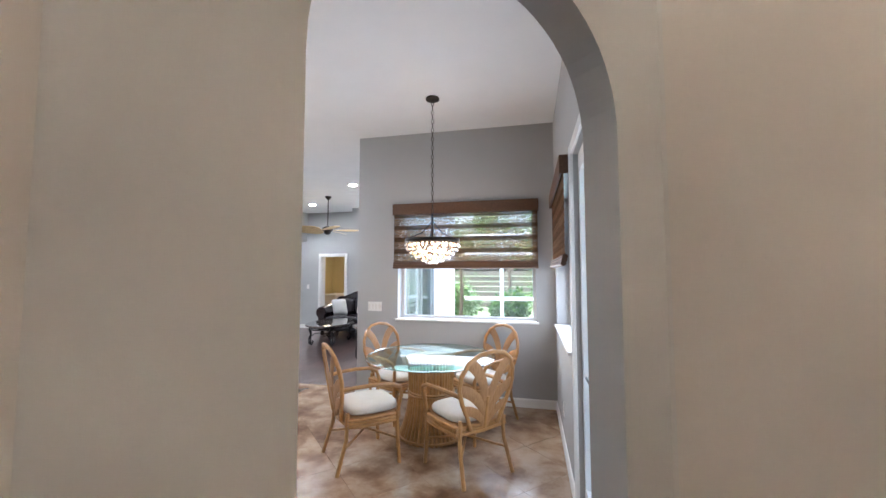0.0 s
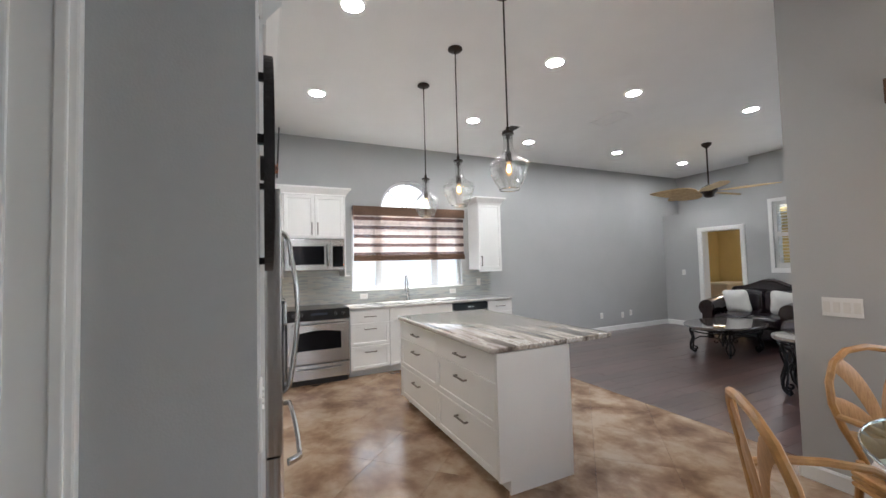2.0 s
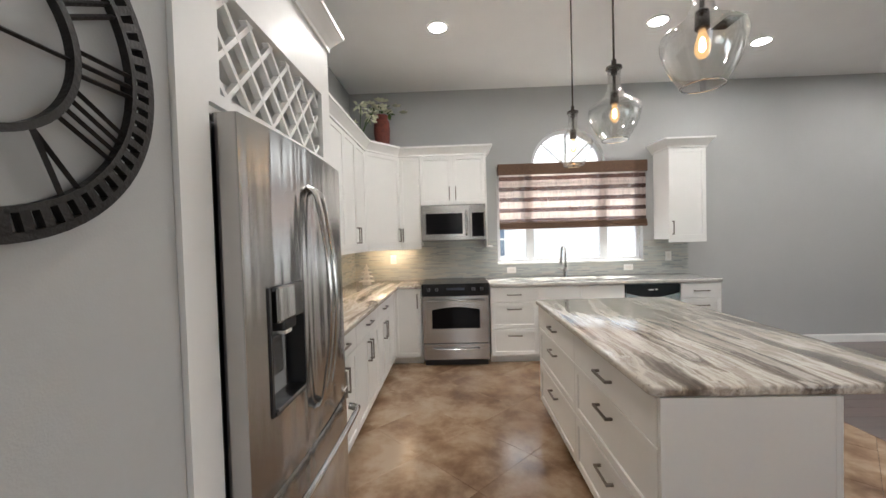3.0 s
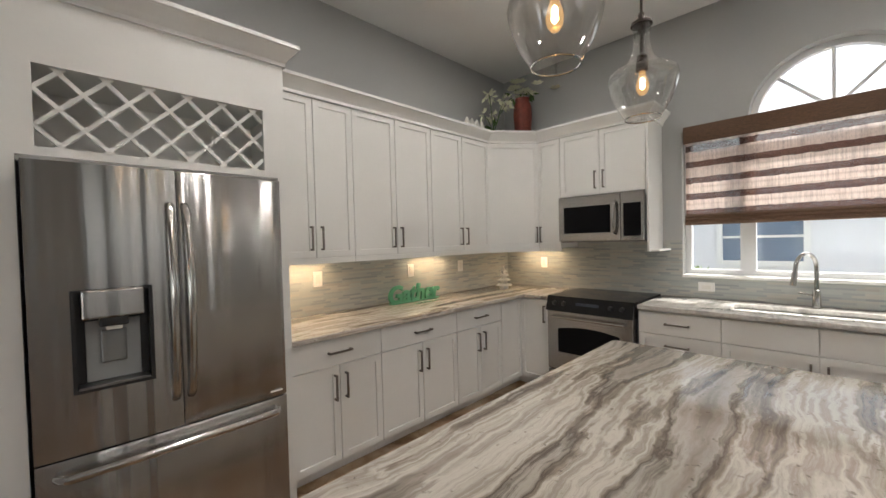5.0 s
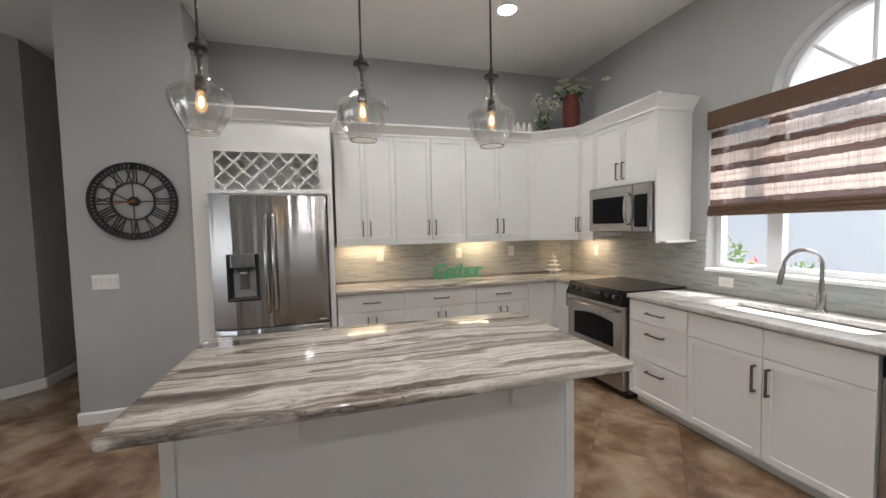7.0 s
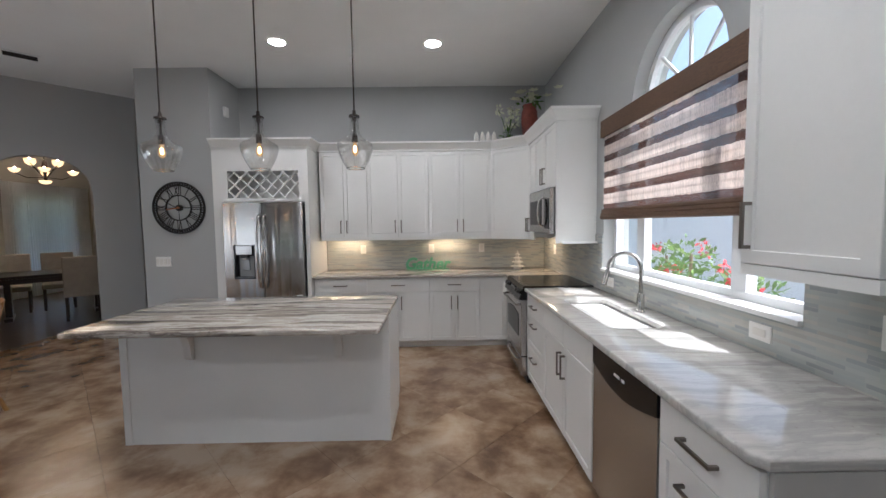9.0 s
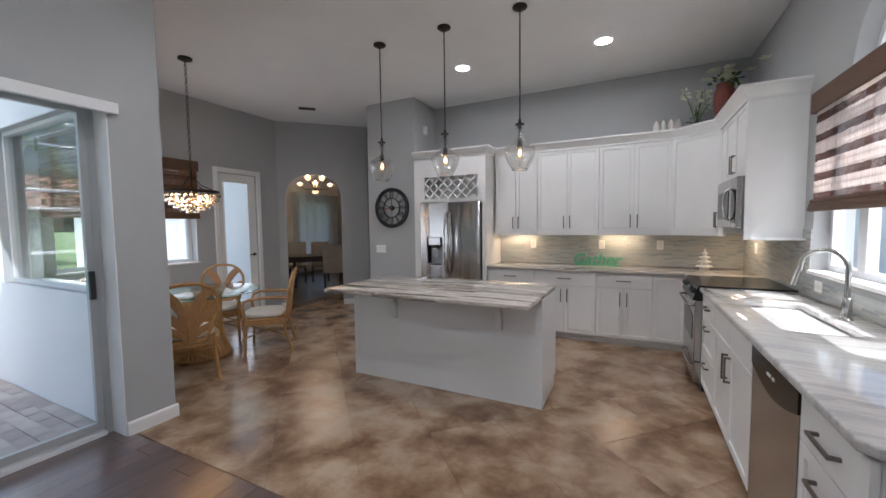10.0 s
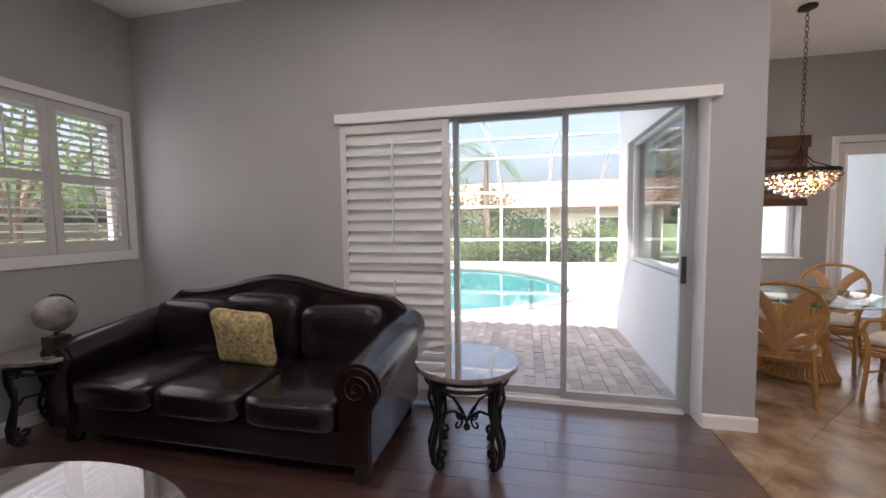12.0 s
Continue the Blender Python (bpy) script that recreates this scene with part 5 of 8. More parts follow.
def bowed(x0, x1, z0, z1, y0=0.0, bow=0.02, thick=0.06, bm=None, soft=True):
    """A door that bows gently outward across the refrigerator's whole width."""
    bm, n = bm or bmesh.new(), 14
    rows = []
    for z in (z0, z0 + 0.012, z1 - 0.012, z1):
        inset = 0.006 if soft and z in (z0, z1) else 0.0
        row = []
        for i in range(n + 1):
            x = x0 + (x1 - x0) * i / n
            e = 0.007 if soft and i in (0, n) else 0.0
            row.append(bm.verts.new((x, y0 + bow * (1 - (x / RW) ** 2) + thick - max(inset, e), z)))
        rows.append(row)
    rows.insert(0, [bm.verts.new((v.co.x, y0, z0)) for v in rows[0]])
    rows.append([bm.verts.new((v.co.x, y0, z1)) for v in rows[-1]])
    for a, b in zip(rows, rows[1:] + [rows[0]]):
        for i in range(n):
            bm.faces.new((a[i], a[i + 1], b[i + 1], b[i]))
    for i in (0, n):
        bm.faces.new([r[i] for r in rows])
    bmesh.ops.recalc_face_normals(bm, faces=bm.faces[:])
    return bm


part("cabinet_body", boxes(((-RW + 0.004, -0.62, 0.03), (RW - 0.004, -0.012, 1.765)), ((-RW + 0.03, -0.1, 1.765), (-RW + 0.10, -0.02, 1.795)), ((RW - 0.10, -0.1, 1.765), (RW - 0.03, -0.02, 1.795)), bevel=0.004), "steel_dark", fridge)
part("grille", boxes(((-RW + 0.02, -0.08, 0.0), (RW - 0.02, -0.02, 0.06))), "plastic", fridge)
fz = part("freezer_drawer", bowed(-RW, RW, 0.07, 0.665), "steel", fridge, smooth=True)
part("handle", tube([(-0.40, 0.085, 0.615), (-0.385, 0.115, 0.617)] + [(x * 0.037, 0.135 + 0.008 * (1 - (x / 10) ** 2), 0.62) for x in range(-10, 11)] + [(0.385, 0.115, 0.617), (0.40, 0.085, 0.615)], 0.017, 0.012, 10, up=(0, 1, 0)), "chrome", fz, "long curved steel pull", True)
# dispenser door (east side, to the left when facing it) and the other door
door_bm = bmesh.new()
for a0, a1, b0, b1 in ((0.003, 0.095, 0.675, 1.785), (0.345, RW, 0.675, 1.785), (0.095, 0.345, 0.675, 0.905), (0.095, 0.345, 1.30, 1.785)):
    bowed(a0, a1, b0, b1, bm=door_bm, soft=False)
dl_ = part("door", door_bm, "steel", fridge, smooth=True)
dr_ = part("door", bowed(-RW, -0.003, 0.675, 1.785), "steel", fridge, smooth=True)
for dd, s in ((dl_, 1), (dr_, -1)):
    pts = [(s * 0.028, 0.08, 0.80), (s * 0.028, 0.105, 0.82)] + [(s * 0.03, 0.116 + 0.042 * math.sin(math.pi * i / 14), 0.84 + 0.76 * i / 14) for i in range(15)] + [(s * 0.028, 0.105, 1.62), (s * 0.028, 0.08, 1.64)]
    part("handle", tube(pts, 0.016, 0.011, 10, up=(0, 1, 0)), "chrome", dd, "bowed steel bar handle", True)
part("dispenser_recess", boxes(((0.096, 0.002, 0.906), (0.344, 0.012, 1.299)), ((0.096, 0.012, 0.906), (0.108, 0.079, 1.299)), ((0.332, 0.012, 0.906), (0.344, 0.074, 1.299)), ((0.108, 0.012, 0.906), (0.332, 0.078, 0.918)), ((0.108, 0.012, 1.287), (0.332, 0.078, 1.299))), "plastic", dl_, "black dispenser recess")
part("dispenser_back", boxes(((0.135, 0.012, 0.93), (0.305, 0.020, 1.17)), bevel=0.003), "grey_plastic", dl_)
part("dispenser_panel", boxes(((0.125, 0.012, 1.185), (0.315, 0.090, 1.298)), bevel=0.008), "steel", dl_, "brushed control panel of the dispenser")
part("nozzle", boxes(((0.175, 0.03, 1.150), (0.265, 0.082, 1.186)), bevel=0.008), "plastic", dl_)
part("spout", boxes(((0.195, 0.045, 1.135), (0.245, 0.075, 1.151)), bevel=0.005), "ceramic", dl_)
part("paddle", boxes(((0.18, 0.020, 1.00), (0.26, 0.034, 1.13)), bevel=0.005), "steel_dark", dl_)
part("drip_tray", boxes(((0.112, 0.014, 0.918), (0.328, 0.084, 0.928)), bevel=0.003), "steel_dark", dl_)
part("name_badge", boxes(((-0.43, 0.0665, 0.70), (-0.37, 0.0685, 0.708))), "plate", dr_)

# ---- range, microwave, dishwasher ----
rng = thing("range", pose(-4.40, 2.195, 0, 0, 0, 90), "stainless steel electric range with black glass cooktop", "range")
W = 0.755
part("body", boxes(((0, 0.03, 0.04), (W, 0.62, 0.885)), bevel=0.003), "steel_dark", rng)
part("cooktop", boxes(((-0.004, 0.03, 0.905), (W + 0.004, 0.63, 0.925)), bevel=0.004), "oven_glass", rng, "black glass cooktop")
bm = prism([(-0.065, 0.80), (0.03, 0.80), (0.03, 0.928), (-0.02, 0.928)], W)
for v in bm.verts:
    v.co = (v.co.y, v.co.x, v.co.z)
bmesh.ops.recalc_face_normals(bm, faces=bm.faces[:])
cp = part("control_panel", bm, "black", rng, "sloped black control panel")
for x in (0.08, 0.17, 0.58, 0.67):
    part("knob", lathe([(0.02, 0), (0.02, 0.012), (0.016, 0.026), (0.002, 0.027)], 14), "plastic", cp, smooth=True).matrix_basis = pose(x, -0.043, 0.865, 70)
part("display", boxes(((0.28, -0.047, 0.86), (0.48, -0.040, 0.885))), "window_dark", cp)
od = part("oven_door", boxes(((0.004, -0.045, 0.265), (W - 0.004, 0.028, 0.795)), bevel=0.006), "steel_plain", rng)
win = [(0.11, 0.43), (0.645, 0.43)] + [(0.645, 0.64)] + [(0.645 - 0.535 * i / 10, 0.64 + 0.03 * math.sin(math.pi * i / 10)) for i in range(1, 10)] + [(0.11, 0.64)]
part("oven_window", prism(win, -0.004), "oven_glass", od).location.y = -0.0452
part("handle", tube([(0.06, -0.045, 0.745), (0.07, -0.085, 0.745), (0.10, -0.09, 0.747), (W - 0.10, -0.09, 0.747), (W - 0.07, -0.085, 0.745), (W - 0.06, -0.045, 0.745)], 0.012, 0.010, 8), "steel_plain", od, smooth=True)
dw_ = part("drawer", boxes(((0.004, -0.04, 0.075), (W - 0.004, 0.028, 0.255)), bevel=0.006), "steel_plain", rng)
part("handle", tube([(0.12, -0.045, 0.205)] + [(0.14 + 0.475 * i / 12, -0.058 - 0.008 * math.sin(math.pi * i / 12), 0.205 - 0.006 * math.sin(math.pi * i / 12)) for i in range(13)] + [(0.635, -0.045, 0.205)], 0.012, 0.008, 8), "steel_plain", dw_, smooth=True)
part("plinth", boxes(((0.02, 0.02, 0.0), (W - 0.02, 0.5, 0.07))), "plastic", rng)

mw = thing("microwave", pose(-4.635, 2.19, 1.405, 0, 0, 90), "stainless steel over-range microwave below the wall cabinet", "microwave")
part("case", boxes(((0, 0.02, 0), (0.76, 0.40, 0.425)), bevel=0.004), "steel_dark", mw)
md = part("door", boxes(((0.0, -0.02, 0.012), (0.575, 0.019, 0.422)), bevel=0.006), "steel_plain", mw)
part("door_window", boxes(((0.055, -0.024, 0.085), (0.49, -0.019, 0.33)), bevel=0.003), "oven_glass", md)
part("handle", tube([(0.535, -0.018, 0.07), (0.535, -0.05, 0.09)] + [(0.535, -0.055 - 0.012 * math.sin(math.pi * i / 10), 0.1 + 0.22 * i / 10) for i in range(11)] + [(0.535, -0.05, 0.33), (0.535, -0.018, 0.35)], 0.013, 0.010, 8, up=(0, 1, 0)), "chrome", md, smooth=True)
mp_ = part("control_panel", boxes(((0.578, -0.018, 0.012), (0.76, 0.019, 0.422)), bevel=0.004), "steel_plain", mw)
part("keypad", boxes(((0.60, -0.021, 0.05), (0.74, -0.0175, 0.33)), bevel=0.002), "oven_glass", mp_)
part("vent_strip", boxes(((0.0, -0.012, 0.425), (0.76, 0.3, 0.43))), "steel_dark", mw)

dish = thing("dishwasher", pose(-4.435, 4.472, 0, 0, 0, 90), "stainless steel dishwasher with a curved black control strip", "dishwasher")
DW = 0.596
part("body", boxes(((0.002, 0.01, 0.09), (DW - 0.002, 0.58, 0.872))), "steel_dark", dish)
part("toe_kick", boxes(((0.002, 0.06, 0), (DW - 0.002, 0.075, 0.09))), "plastic", dish)
curve_ = [(0.004 + (DW - 0.008) * i / 16, 0.775 - 0.055 * math.sin(math.pi * i / 16)) for i in range(17)]
bm = prism([(0.004, 0.10)] + [(DW - 0.004, 0.10)] + curve_[::-1], 0.035)
part("door", bm, "steel_plain", dish).location.y = -0.025
bm = prism(curve_ + [(DW - 0.004, 0.868), (0.004, 0.868)], 0.04)
cs = part("control_strip", bm, "black", dish, "glossy black control strip")
cs.location.y = -0.03
part("indicator", boxes(((0.25, -0.003, 0.80), (0.30, 0.001, 0.812)), ((0.32, -0.003, 0.80), (0.345, 0.001, 0.812))), "plate", cs)

# ---- backsplash ----
setting("backsplash_1", boxes(((WEST + 0.001, BACK + 0.001, COUNTER + 0.002), (-2.09, BACK + 0.010, UZ0 - 0.002))), "mosaic", "strip mosaic backsplash in blue-grey and sand", "backsplash")
setting("backsplash_2", boxes(((WEST + 0.001, BACK + 0.011, COUNTER + 0.002), (WEST + 0.010, WIN_Y0 - 0.002, UZ0 + 0.05)), ((WEST + 0.001, WIN_Y0 - 0.002, COUNTER + 0.002), (WEST + 0.010, WIN_Y1 + 0.002, SILL_Z - 0.021)), ((WEST + 0.001, WIN_Y1 + 0.002, COUNTER + 0.002), (WEST + 0.010, 5.53, UZ0 - 0.002))), "mosaic", "strip mosaic backsplash in blue-grey and sage", "backsplash")


def plate(m, w, label="white switch plate", rockers=1, outlet=False):
    t = thing("outlet_plate" if outlet else "switch_plate", m, label, "outlet" if outlet else "switch")
    part("cover", boxes(((-w / 2, -0.007, -0.058), (w / 2, 0, 0.058)), bevel=0.003), "plate", t)
    for i in range(rockers):
        x = (i - (rockers - 1) / 2) * 0.046
        part("socket" if outlet else "rocker", boxes(((x - 0.016, -0.011, -0.033), (x + 0.016, -0.006, 0.033)), bevel=0.002), "ceramic", t)
    return t


plate(pose(-0.365, CLOCK_Y, 1.115, 0, 0, 180), 0.175, "wide white switch plate on the grey wall", 4)
plate(pose(-0.45, DINE_Y, 1.12), 0.185, "wide white switch plate beside the nook window", 4)
for x in (-2.58, -3.50, -4.18):
    plate(pose(x, BACK + 0.010, 1.185, 0, 0, 180), 0.075, "white outlet on the backsplash", 1, True)
plate(pose(WEST + 0.010, 1.78, 1.185, 0, 0, 90), 0.075, "white outlet on the backsplash", 1, True)
for y, z in ((3.30, 1.01), (4.78, 1.01), (5.28, 1.14)):
    t = plate(pose(WEST + 0.010, y, z, 0, 90 if z < 1.1 else 0, 90), 0.075, "white outlet low on the backsplash", 1, True)
for y, z in ((8.15, 0.33), (8.75, 0.30), (9.0, 0.33)):
    plate(pose(WEST, y, z, 0, 0, 90), 0.075, "white wall outlet above the baseboard", 1, True)
plate(pose(-4.62, NORTH, 1.15), 0.075, "white switch plate beside the doorway")
plate(pose(EAST, 4.2, 0.33, 0, 0, -90), 0.075, "white wall outlet above the baseboard", 1, True)

# ---- island ----
IX0, IX1, IY0, IY1 = -3.25, -1.40, 3.225, 4.275
isl = thing("kitchen_island", pose(-3.23, 3.275, 0), "white kitchen island with six drawers and a bar overhang", "island")
IW, ID = 1.81, 0.55
part("body", boxes(((0.0, 0.0, 0.09), (IW, ID, 0.878)), ((0.0, 0.075, 0.0), (IW, ID, 0.09)), bevel=0.002), "cab", isl)
part("end_panel", boxes(((IW + 0.001, -0.018, 0.09), (IW + 0.019, ID + 0.001, 0.878)), ((IW + 0.001, 0.06, 0.0), (IW + 0.019, ID + 0.001, 0.09))), "cab", isl)
part("end_panel", boxes(((-0.019, -0.018, 0.09), (-0.001, ID + 0.001, 0.878)), ((-0.019, 0.06, 0.0), (-0.001, ID + 0.001, 0.09))), "cab", isl)
part("back_panel", boxes(((-0.019, ID + 0.002, 0.0), (IW + 0.019, ID + 0.018, 0.878))), "cab", isl)
for x in (-0.0195, IW - 0.0305):
    part("corner_trim", boxes(((x, ID + 0.018, 0.0), (x + 0.05, ID + 0.025, 0.877)), bevel=0.002), "cab", isl)
for a, b in ((0, IW / 2), (IW / 2, IW)):
    for z0, z1 in ((0.695, 0.87), (0.40, 0.695), (0.095, 0.40)):
        front(isl, a, b, z0, z1, "h")
for x in (0.30, 1.32):
    prof = [(0, 0.874), (0.22, 0.874), (0.215, 0.85)] + [(0.215 - 0.17 * math.sin(radians(a)), 0.67 + 0.17 * math.cos(radians(a)) + 0.01) for a in range(10, 91, 10)] + [(0.035, 0.62), (0, 0.60)]
    bm = prism(prof, 0.05)
    c = part("bracket", bm, "cab", isl, "curved white bracket under the overhang")
    c.matrix_basis = pose(x + 0.05, ID + 0.019, 0, 0, 0, 90)
tagged(link("worktop", slab(rounded([(IX0, IY0), (IX1, IY0), (IX1, IY1), (IX0, IY1)], 0.035), 0.880, COUNTER, round_=0.010), "stone", True), "polished banded stone island top with a wide overhang", "worktop")


# ---- ceiling fittings ----
down = None
for x, y in ((-3.57, 2.48), (-2.03, 2.54), (-3.63, 4.45), (-2.08, 4.45), (-4.09, 5.71), (-2.25, 5.74), (-4.0, 7.55), (-2.0, 7.60), (-4.06, 9.44)):
    if down is None:
        down = thing("downlight", pose(x, y, CEIL), "round recessed ceiling light, switched on", "ceiling light", "recessed ceiling lights")
        part("trim_ring", lathe([(0.098, -0.001), (0.098, -0.006), (0.09, -0.012), (0.078, -0.011), (0.076, -0.002)], 28), "trim", down, smooth=True)
        part("lens", lathe([(0.002, -0.008), (0.072, -0.008), (0.074, -0.004), (0.002, -0.004)], 24), "down", down)
    else:
        copy_thing(down, pose(x, y, CEIL))


def vent(m, w, d, label, mat, n=7):
    t = thing("air_vent", m, label, "vent")
    part("frame", boxes(((-w / 2, -d / 2, -0.012), (w / 2, -d / 2 + 0.025, 0)), ((-w / 2, d / 2 - 0.025, -0.012), (w / 2, d / 2, 0)), ((-w / 2, -d / 2 + 0.025, -0.012), (-w / 2 + 0.025, d / 2 - 0.025, 0)), ((w / 2 - 0.025, -d / 2 + 0.025, -0.012), (w / 2, d / 2 - 0.025, 0)), bevel=0.002), "ceiling", t, "white painted frame")
    part("backing", boxes(((-w / 2 + 0.025, -d / 2 + 0.025, -0.004), (w / 2 - 0.025, d / 2 - 0.025, -0.001))), "ceiling" if mat == "ceiling" else "plastic", t)
    for i in range(n):
        y = -d / 2 + 0.025 + (d - 0.05) * (i + 0.5) / n
        part("slat", boxes(((-w / 2 + 0.025, y - 0.004, -0.010), (w / 2 - 0.025, y + 0.004, -0.004))), mat, t)
    return t


vent(pose(0.74, 2.29, CEIL, 0, 0, 45), 0.30, 0.20, "white-framed air vent with dark slats in the ceiling", "bronze")
vent(pose(-3.70, 5.10, CEIL), 0.30, 0.20, "white-framed air vent with dark slats in the kitchen ceiling", "bronze")
vent(pose(-2.91, 6.15, CEIL), 0.46, 0.30, "white flush return grille in the ceiling", "ceiling", 5)
sensor = thing("alarm_sensor", pose(-0.985, 1.62, 2.92), "small white sensor box high on the wall", "sensor")
part("box", boxes(((-0.035, -0.04, -0.06), (0.0, 0.04, 0.06)), bevel=0.008), "plate", sensor)

pend = None
for x in (-2.972, -2.246, -1.508):
    if pend is None:
        pend = thing("pendant_lamp", pose(x, 3.475, CEIL), "clear glass bell pendant lamp on a dark rod, lit", "pendant lamp", "pendant lamps over the island")
        part("canopy", lathe([(0.062, -0.001), (0.064, -0.012), (0.05, -0.024), (0.012, -0.03), (0.010, -0.045), (0.002, -0.046)], 24), "bronze", pend, smooth=True)
        part("rod", tube([(0, 0, -0.04), (0, 0, -0.99)], 0.006, seg=8), "bronze", pend, smooth=True)
        part("collar", lathe([(0.012, -0.95), (0.014, -0.985), (0.040, -0.988), (0.042, -1.0), (0.016, -1.004), (0.016, -1.03), (0.002, -1.03)], 20), "bronze", pend, smooth=True)
        part("stem", tube([(0, 0, -1.0), (0, 0, -1.13)], 0.008, seg=8), "bronze", pend, smooth=True)
        part("socket", lathe([(0.010, -1.115), (0.022, -1.125), (0.024, -1.185), (0.018, -1.19), (0.002, -1.19)], 16), "bronze", pend, smooth=True)
        prof = [(0.036, -1.003), (0.032, -1.03), (0.031, -1.07), (0.037, -1.11), (0.052, -1.145), (0.082, -1.172), (0.114, -1.188), (0.130, -1.202), (0.135, -1.222), (0.131, -1.25), (0.119, -1.29), (0.101, -1.33), (0.080, -1.365), (0.068, -1.385)]
        bm = bmesh.new()
        rings = [[bm.verts.new((r * math.cos(2 * math.pi * i / 36), r * math.sin(2 * math.pi * i / 36), z)) for i in range(36)] for r, z in prof]
        for a, b in zip(rings, rings[1:]):
            for i in range(36):
                bm.faces.new((a[i], a[(i + 1) % 36], b[(i + 1) % 36], b[i]))
        sh = part("shade", bm, "shade_glass", pend, "clear glass bell", True)
        sh.visible_shadow = False
        part("rim", tube([(0.068 * math.cos(a * math.pi / 18), 0.068 * math.sin(a * math.pi / 18), -1.385) for a in range(36)], 0.003, seg=6, closed=True), "crystal", pend, smooth=True)
        bulb = part("bulb", lathe([(0.011, -1.19), (0.014, -1.205), (0.022, -1.230), (0.026, -1.250), (0.022, -1.272), (0.011, -1.287), (0.002, -1.29)], 16), "bulb_glass", pend, smooth=True)
        bulb.visible_shadow = False
        part("filament", lathe([(0.002, -1.214), (0.009, -1.224), (0.011, -1.256), (0.002, -1.266)], 8), "bulb", bulb, smooth=True)
    else:
        copy_thing(pend, pose(x, 3.475, CEIL))

# crystal chandelier over the nook table
ch = thing("chandelier", pose(0.55, 4.22, CEIL), "round dark bronze chandelier with tiers of lit crystal drops", "chandelier")
part("canopy", lathe([(0.068, -0.001), (0.07, -0.02), (0.05, -0.03), (0.012, -0.036), (0.002, -0.037)], 24), "bronze", ch, smooth=True)
lk = None
for i in range(26):
    if lk is None:
        lk = part("chain_link", tube([(0.013 * math.cos(a * math.pi / 5), 0, 0.026 * math.sin(a * math.pi / 5)) for a in range(10)], 0.0032, seg=5, up=(0, 1, 0), closed=True), "bronze", ch, smooth=True)
        lk.matrix_basis = pose(0, 0, -0.06)
    else:
        piece("chain_link", lk.data, ch, pose(0, 0, -0.06 - 0.046 * i, 0, 0, 90 * (i % 2)))
part("stem", tube([(0, 0, -1.22), (0, 0, -1.50)], 0.011, seg=8), "bronze", ch, smooth=True)
for i in range(4):
    a = math.pi / 2 * i + 0.4
    part("arm", tube([(0.008 * math.cos(a), 0.008 * math.sin(a), -1.27), (0.10 * math.cos(a), 0.10 * math.sin(a), -1.38), (0.262 * math.cos(a), 0.262 * math.sin(a), -1.452)], 0.006, seg=6), "bronze", ch, smooth=True)
part("top_ring", tube([(0.268 * math.cos(a * math.pi / 24), 0.268 * math.sin(a * math.pi / 24), -1.46) for a in range(48)], 0.006, 0.016, 8, closed=True), "bronze", ch, smooth=True)
drop = None
rndc = random.Random(3)
for r, z, n in ((0.262, -1.50, 34), (0.240, -1.545, 31), (0.205, -1.585, 27), (0.160, -1.62, 21), (0.105, -1.65, 14), (0.045, -1.672, 6)):
    for i in range(n):
        a = 2 * math.pi * (i + 0.5 * (n % 2)) / n
        m = pose(r * math.cos(a), r * math.sin(a), z, 0, 0, math.degrees(a))
        if drop is None:
            drop = part("crystal", lathe([(0.004, 0.024), (0.016, 0.014), (0.0215, 0.0), (0.016, -0.015), (0.004, -0.024)], 8), "crystal", ch)
            drop.matrix_basis = m
            drop.visible_shadow = False
        else:
            piece("crystal", drop.data, ch, m).visible_shadow = False
for i in range(6):
    a = math.pi / 3 * i
    part("bulb", lathe([(0.004, 0.03), (0.014, 0.015), (0.017, 0), (0.010, -0.02), (0.002, -0.025)], 10), "crystal_bulb", ch, smooth=True).matrix_basis = pose(0.14 * math.cos(a), 0.14 * math.sin(a), -1.54)

fan = thing("ceiling_fan", pose(-3.10, 8.56, CEIL), "dark ceiling fan with five woven palm-leaf blades", "ceiling fan")
part("canopy", lathe([(0.075, -0.001), (0.07, -0.03), (0.03, -0.07), (0.015, -0.08), (0.002, -0.08)], 20), "bronze", fan, smooth=True)
part("down_rod", tube([(0, 0, -0.07), (0, 0, -0.70)], 0.012, seg=8), "bronze", fan, smooth=True)
part("motor", lathe([(0.02, -0.68), (0.06, -0.70), (0.12, -0.74), (0.125, -0.80), (0.08, -0.84), (0.07, -0.88), (0.03, -0.90), (0.002, -0.90)], 24), "bronze", fan, smooth=True)
for i in range(5):
    out_ = [(0.09, -0.03)] + [(0.16 + 0.74 * k / 12, -0.19 * math.sin(math.pi * (k / 12) ** 0.8) - 0.012) for k in range(13)] + [(0.16 + 0.74 * k / 12, 0.19 * math.sin(math.pi * (k / 12) ** 0.8) + 0.012) for k in range(12, -1, -1)] + [(0.09, 0.03)]
    bm = prism(out_, 0.010)
    bl = part("blade", bm, "palm_cane", fan, "woven palm-leaf blade")
    bl.matrix_basis = pose(0, 0, -0.80, 0, 0, 72 * i + 20) @ pose(0, 0, 0, 90 + 12, 0, 0)

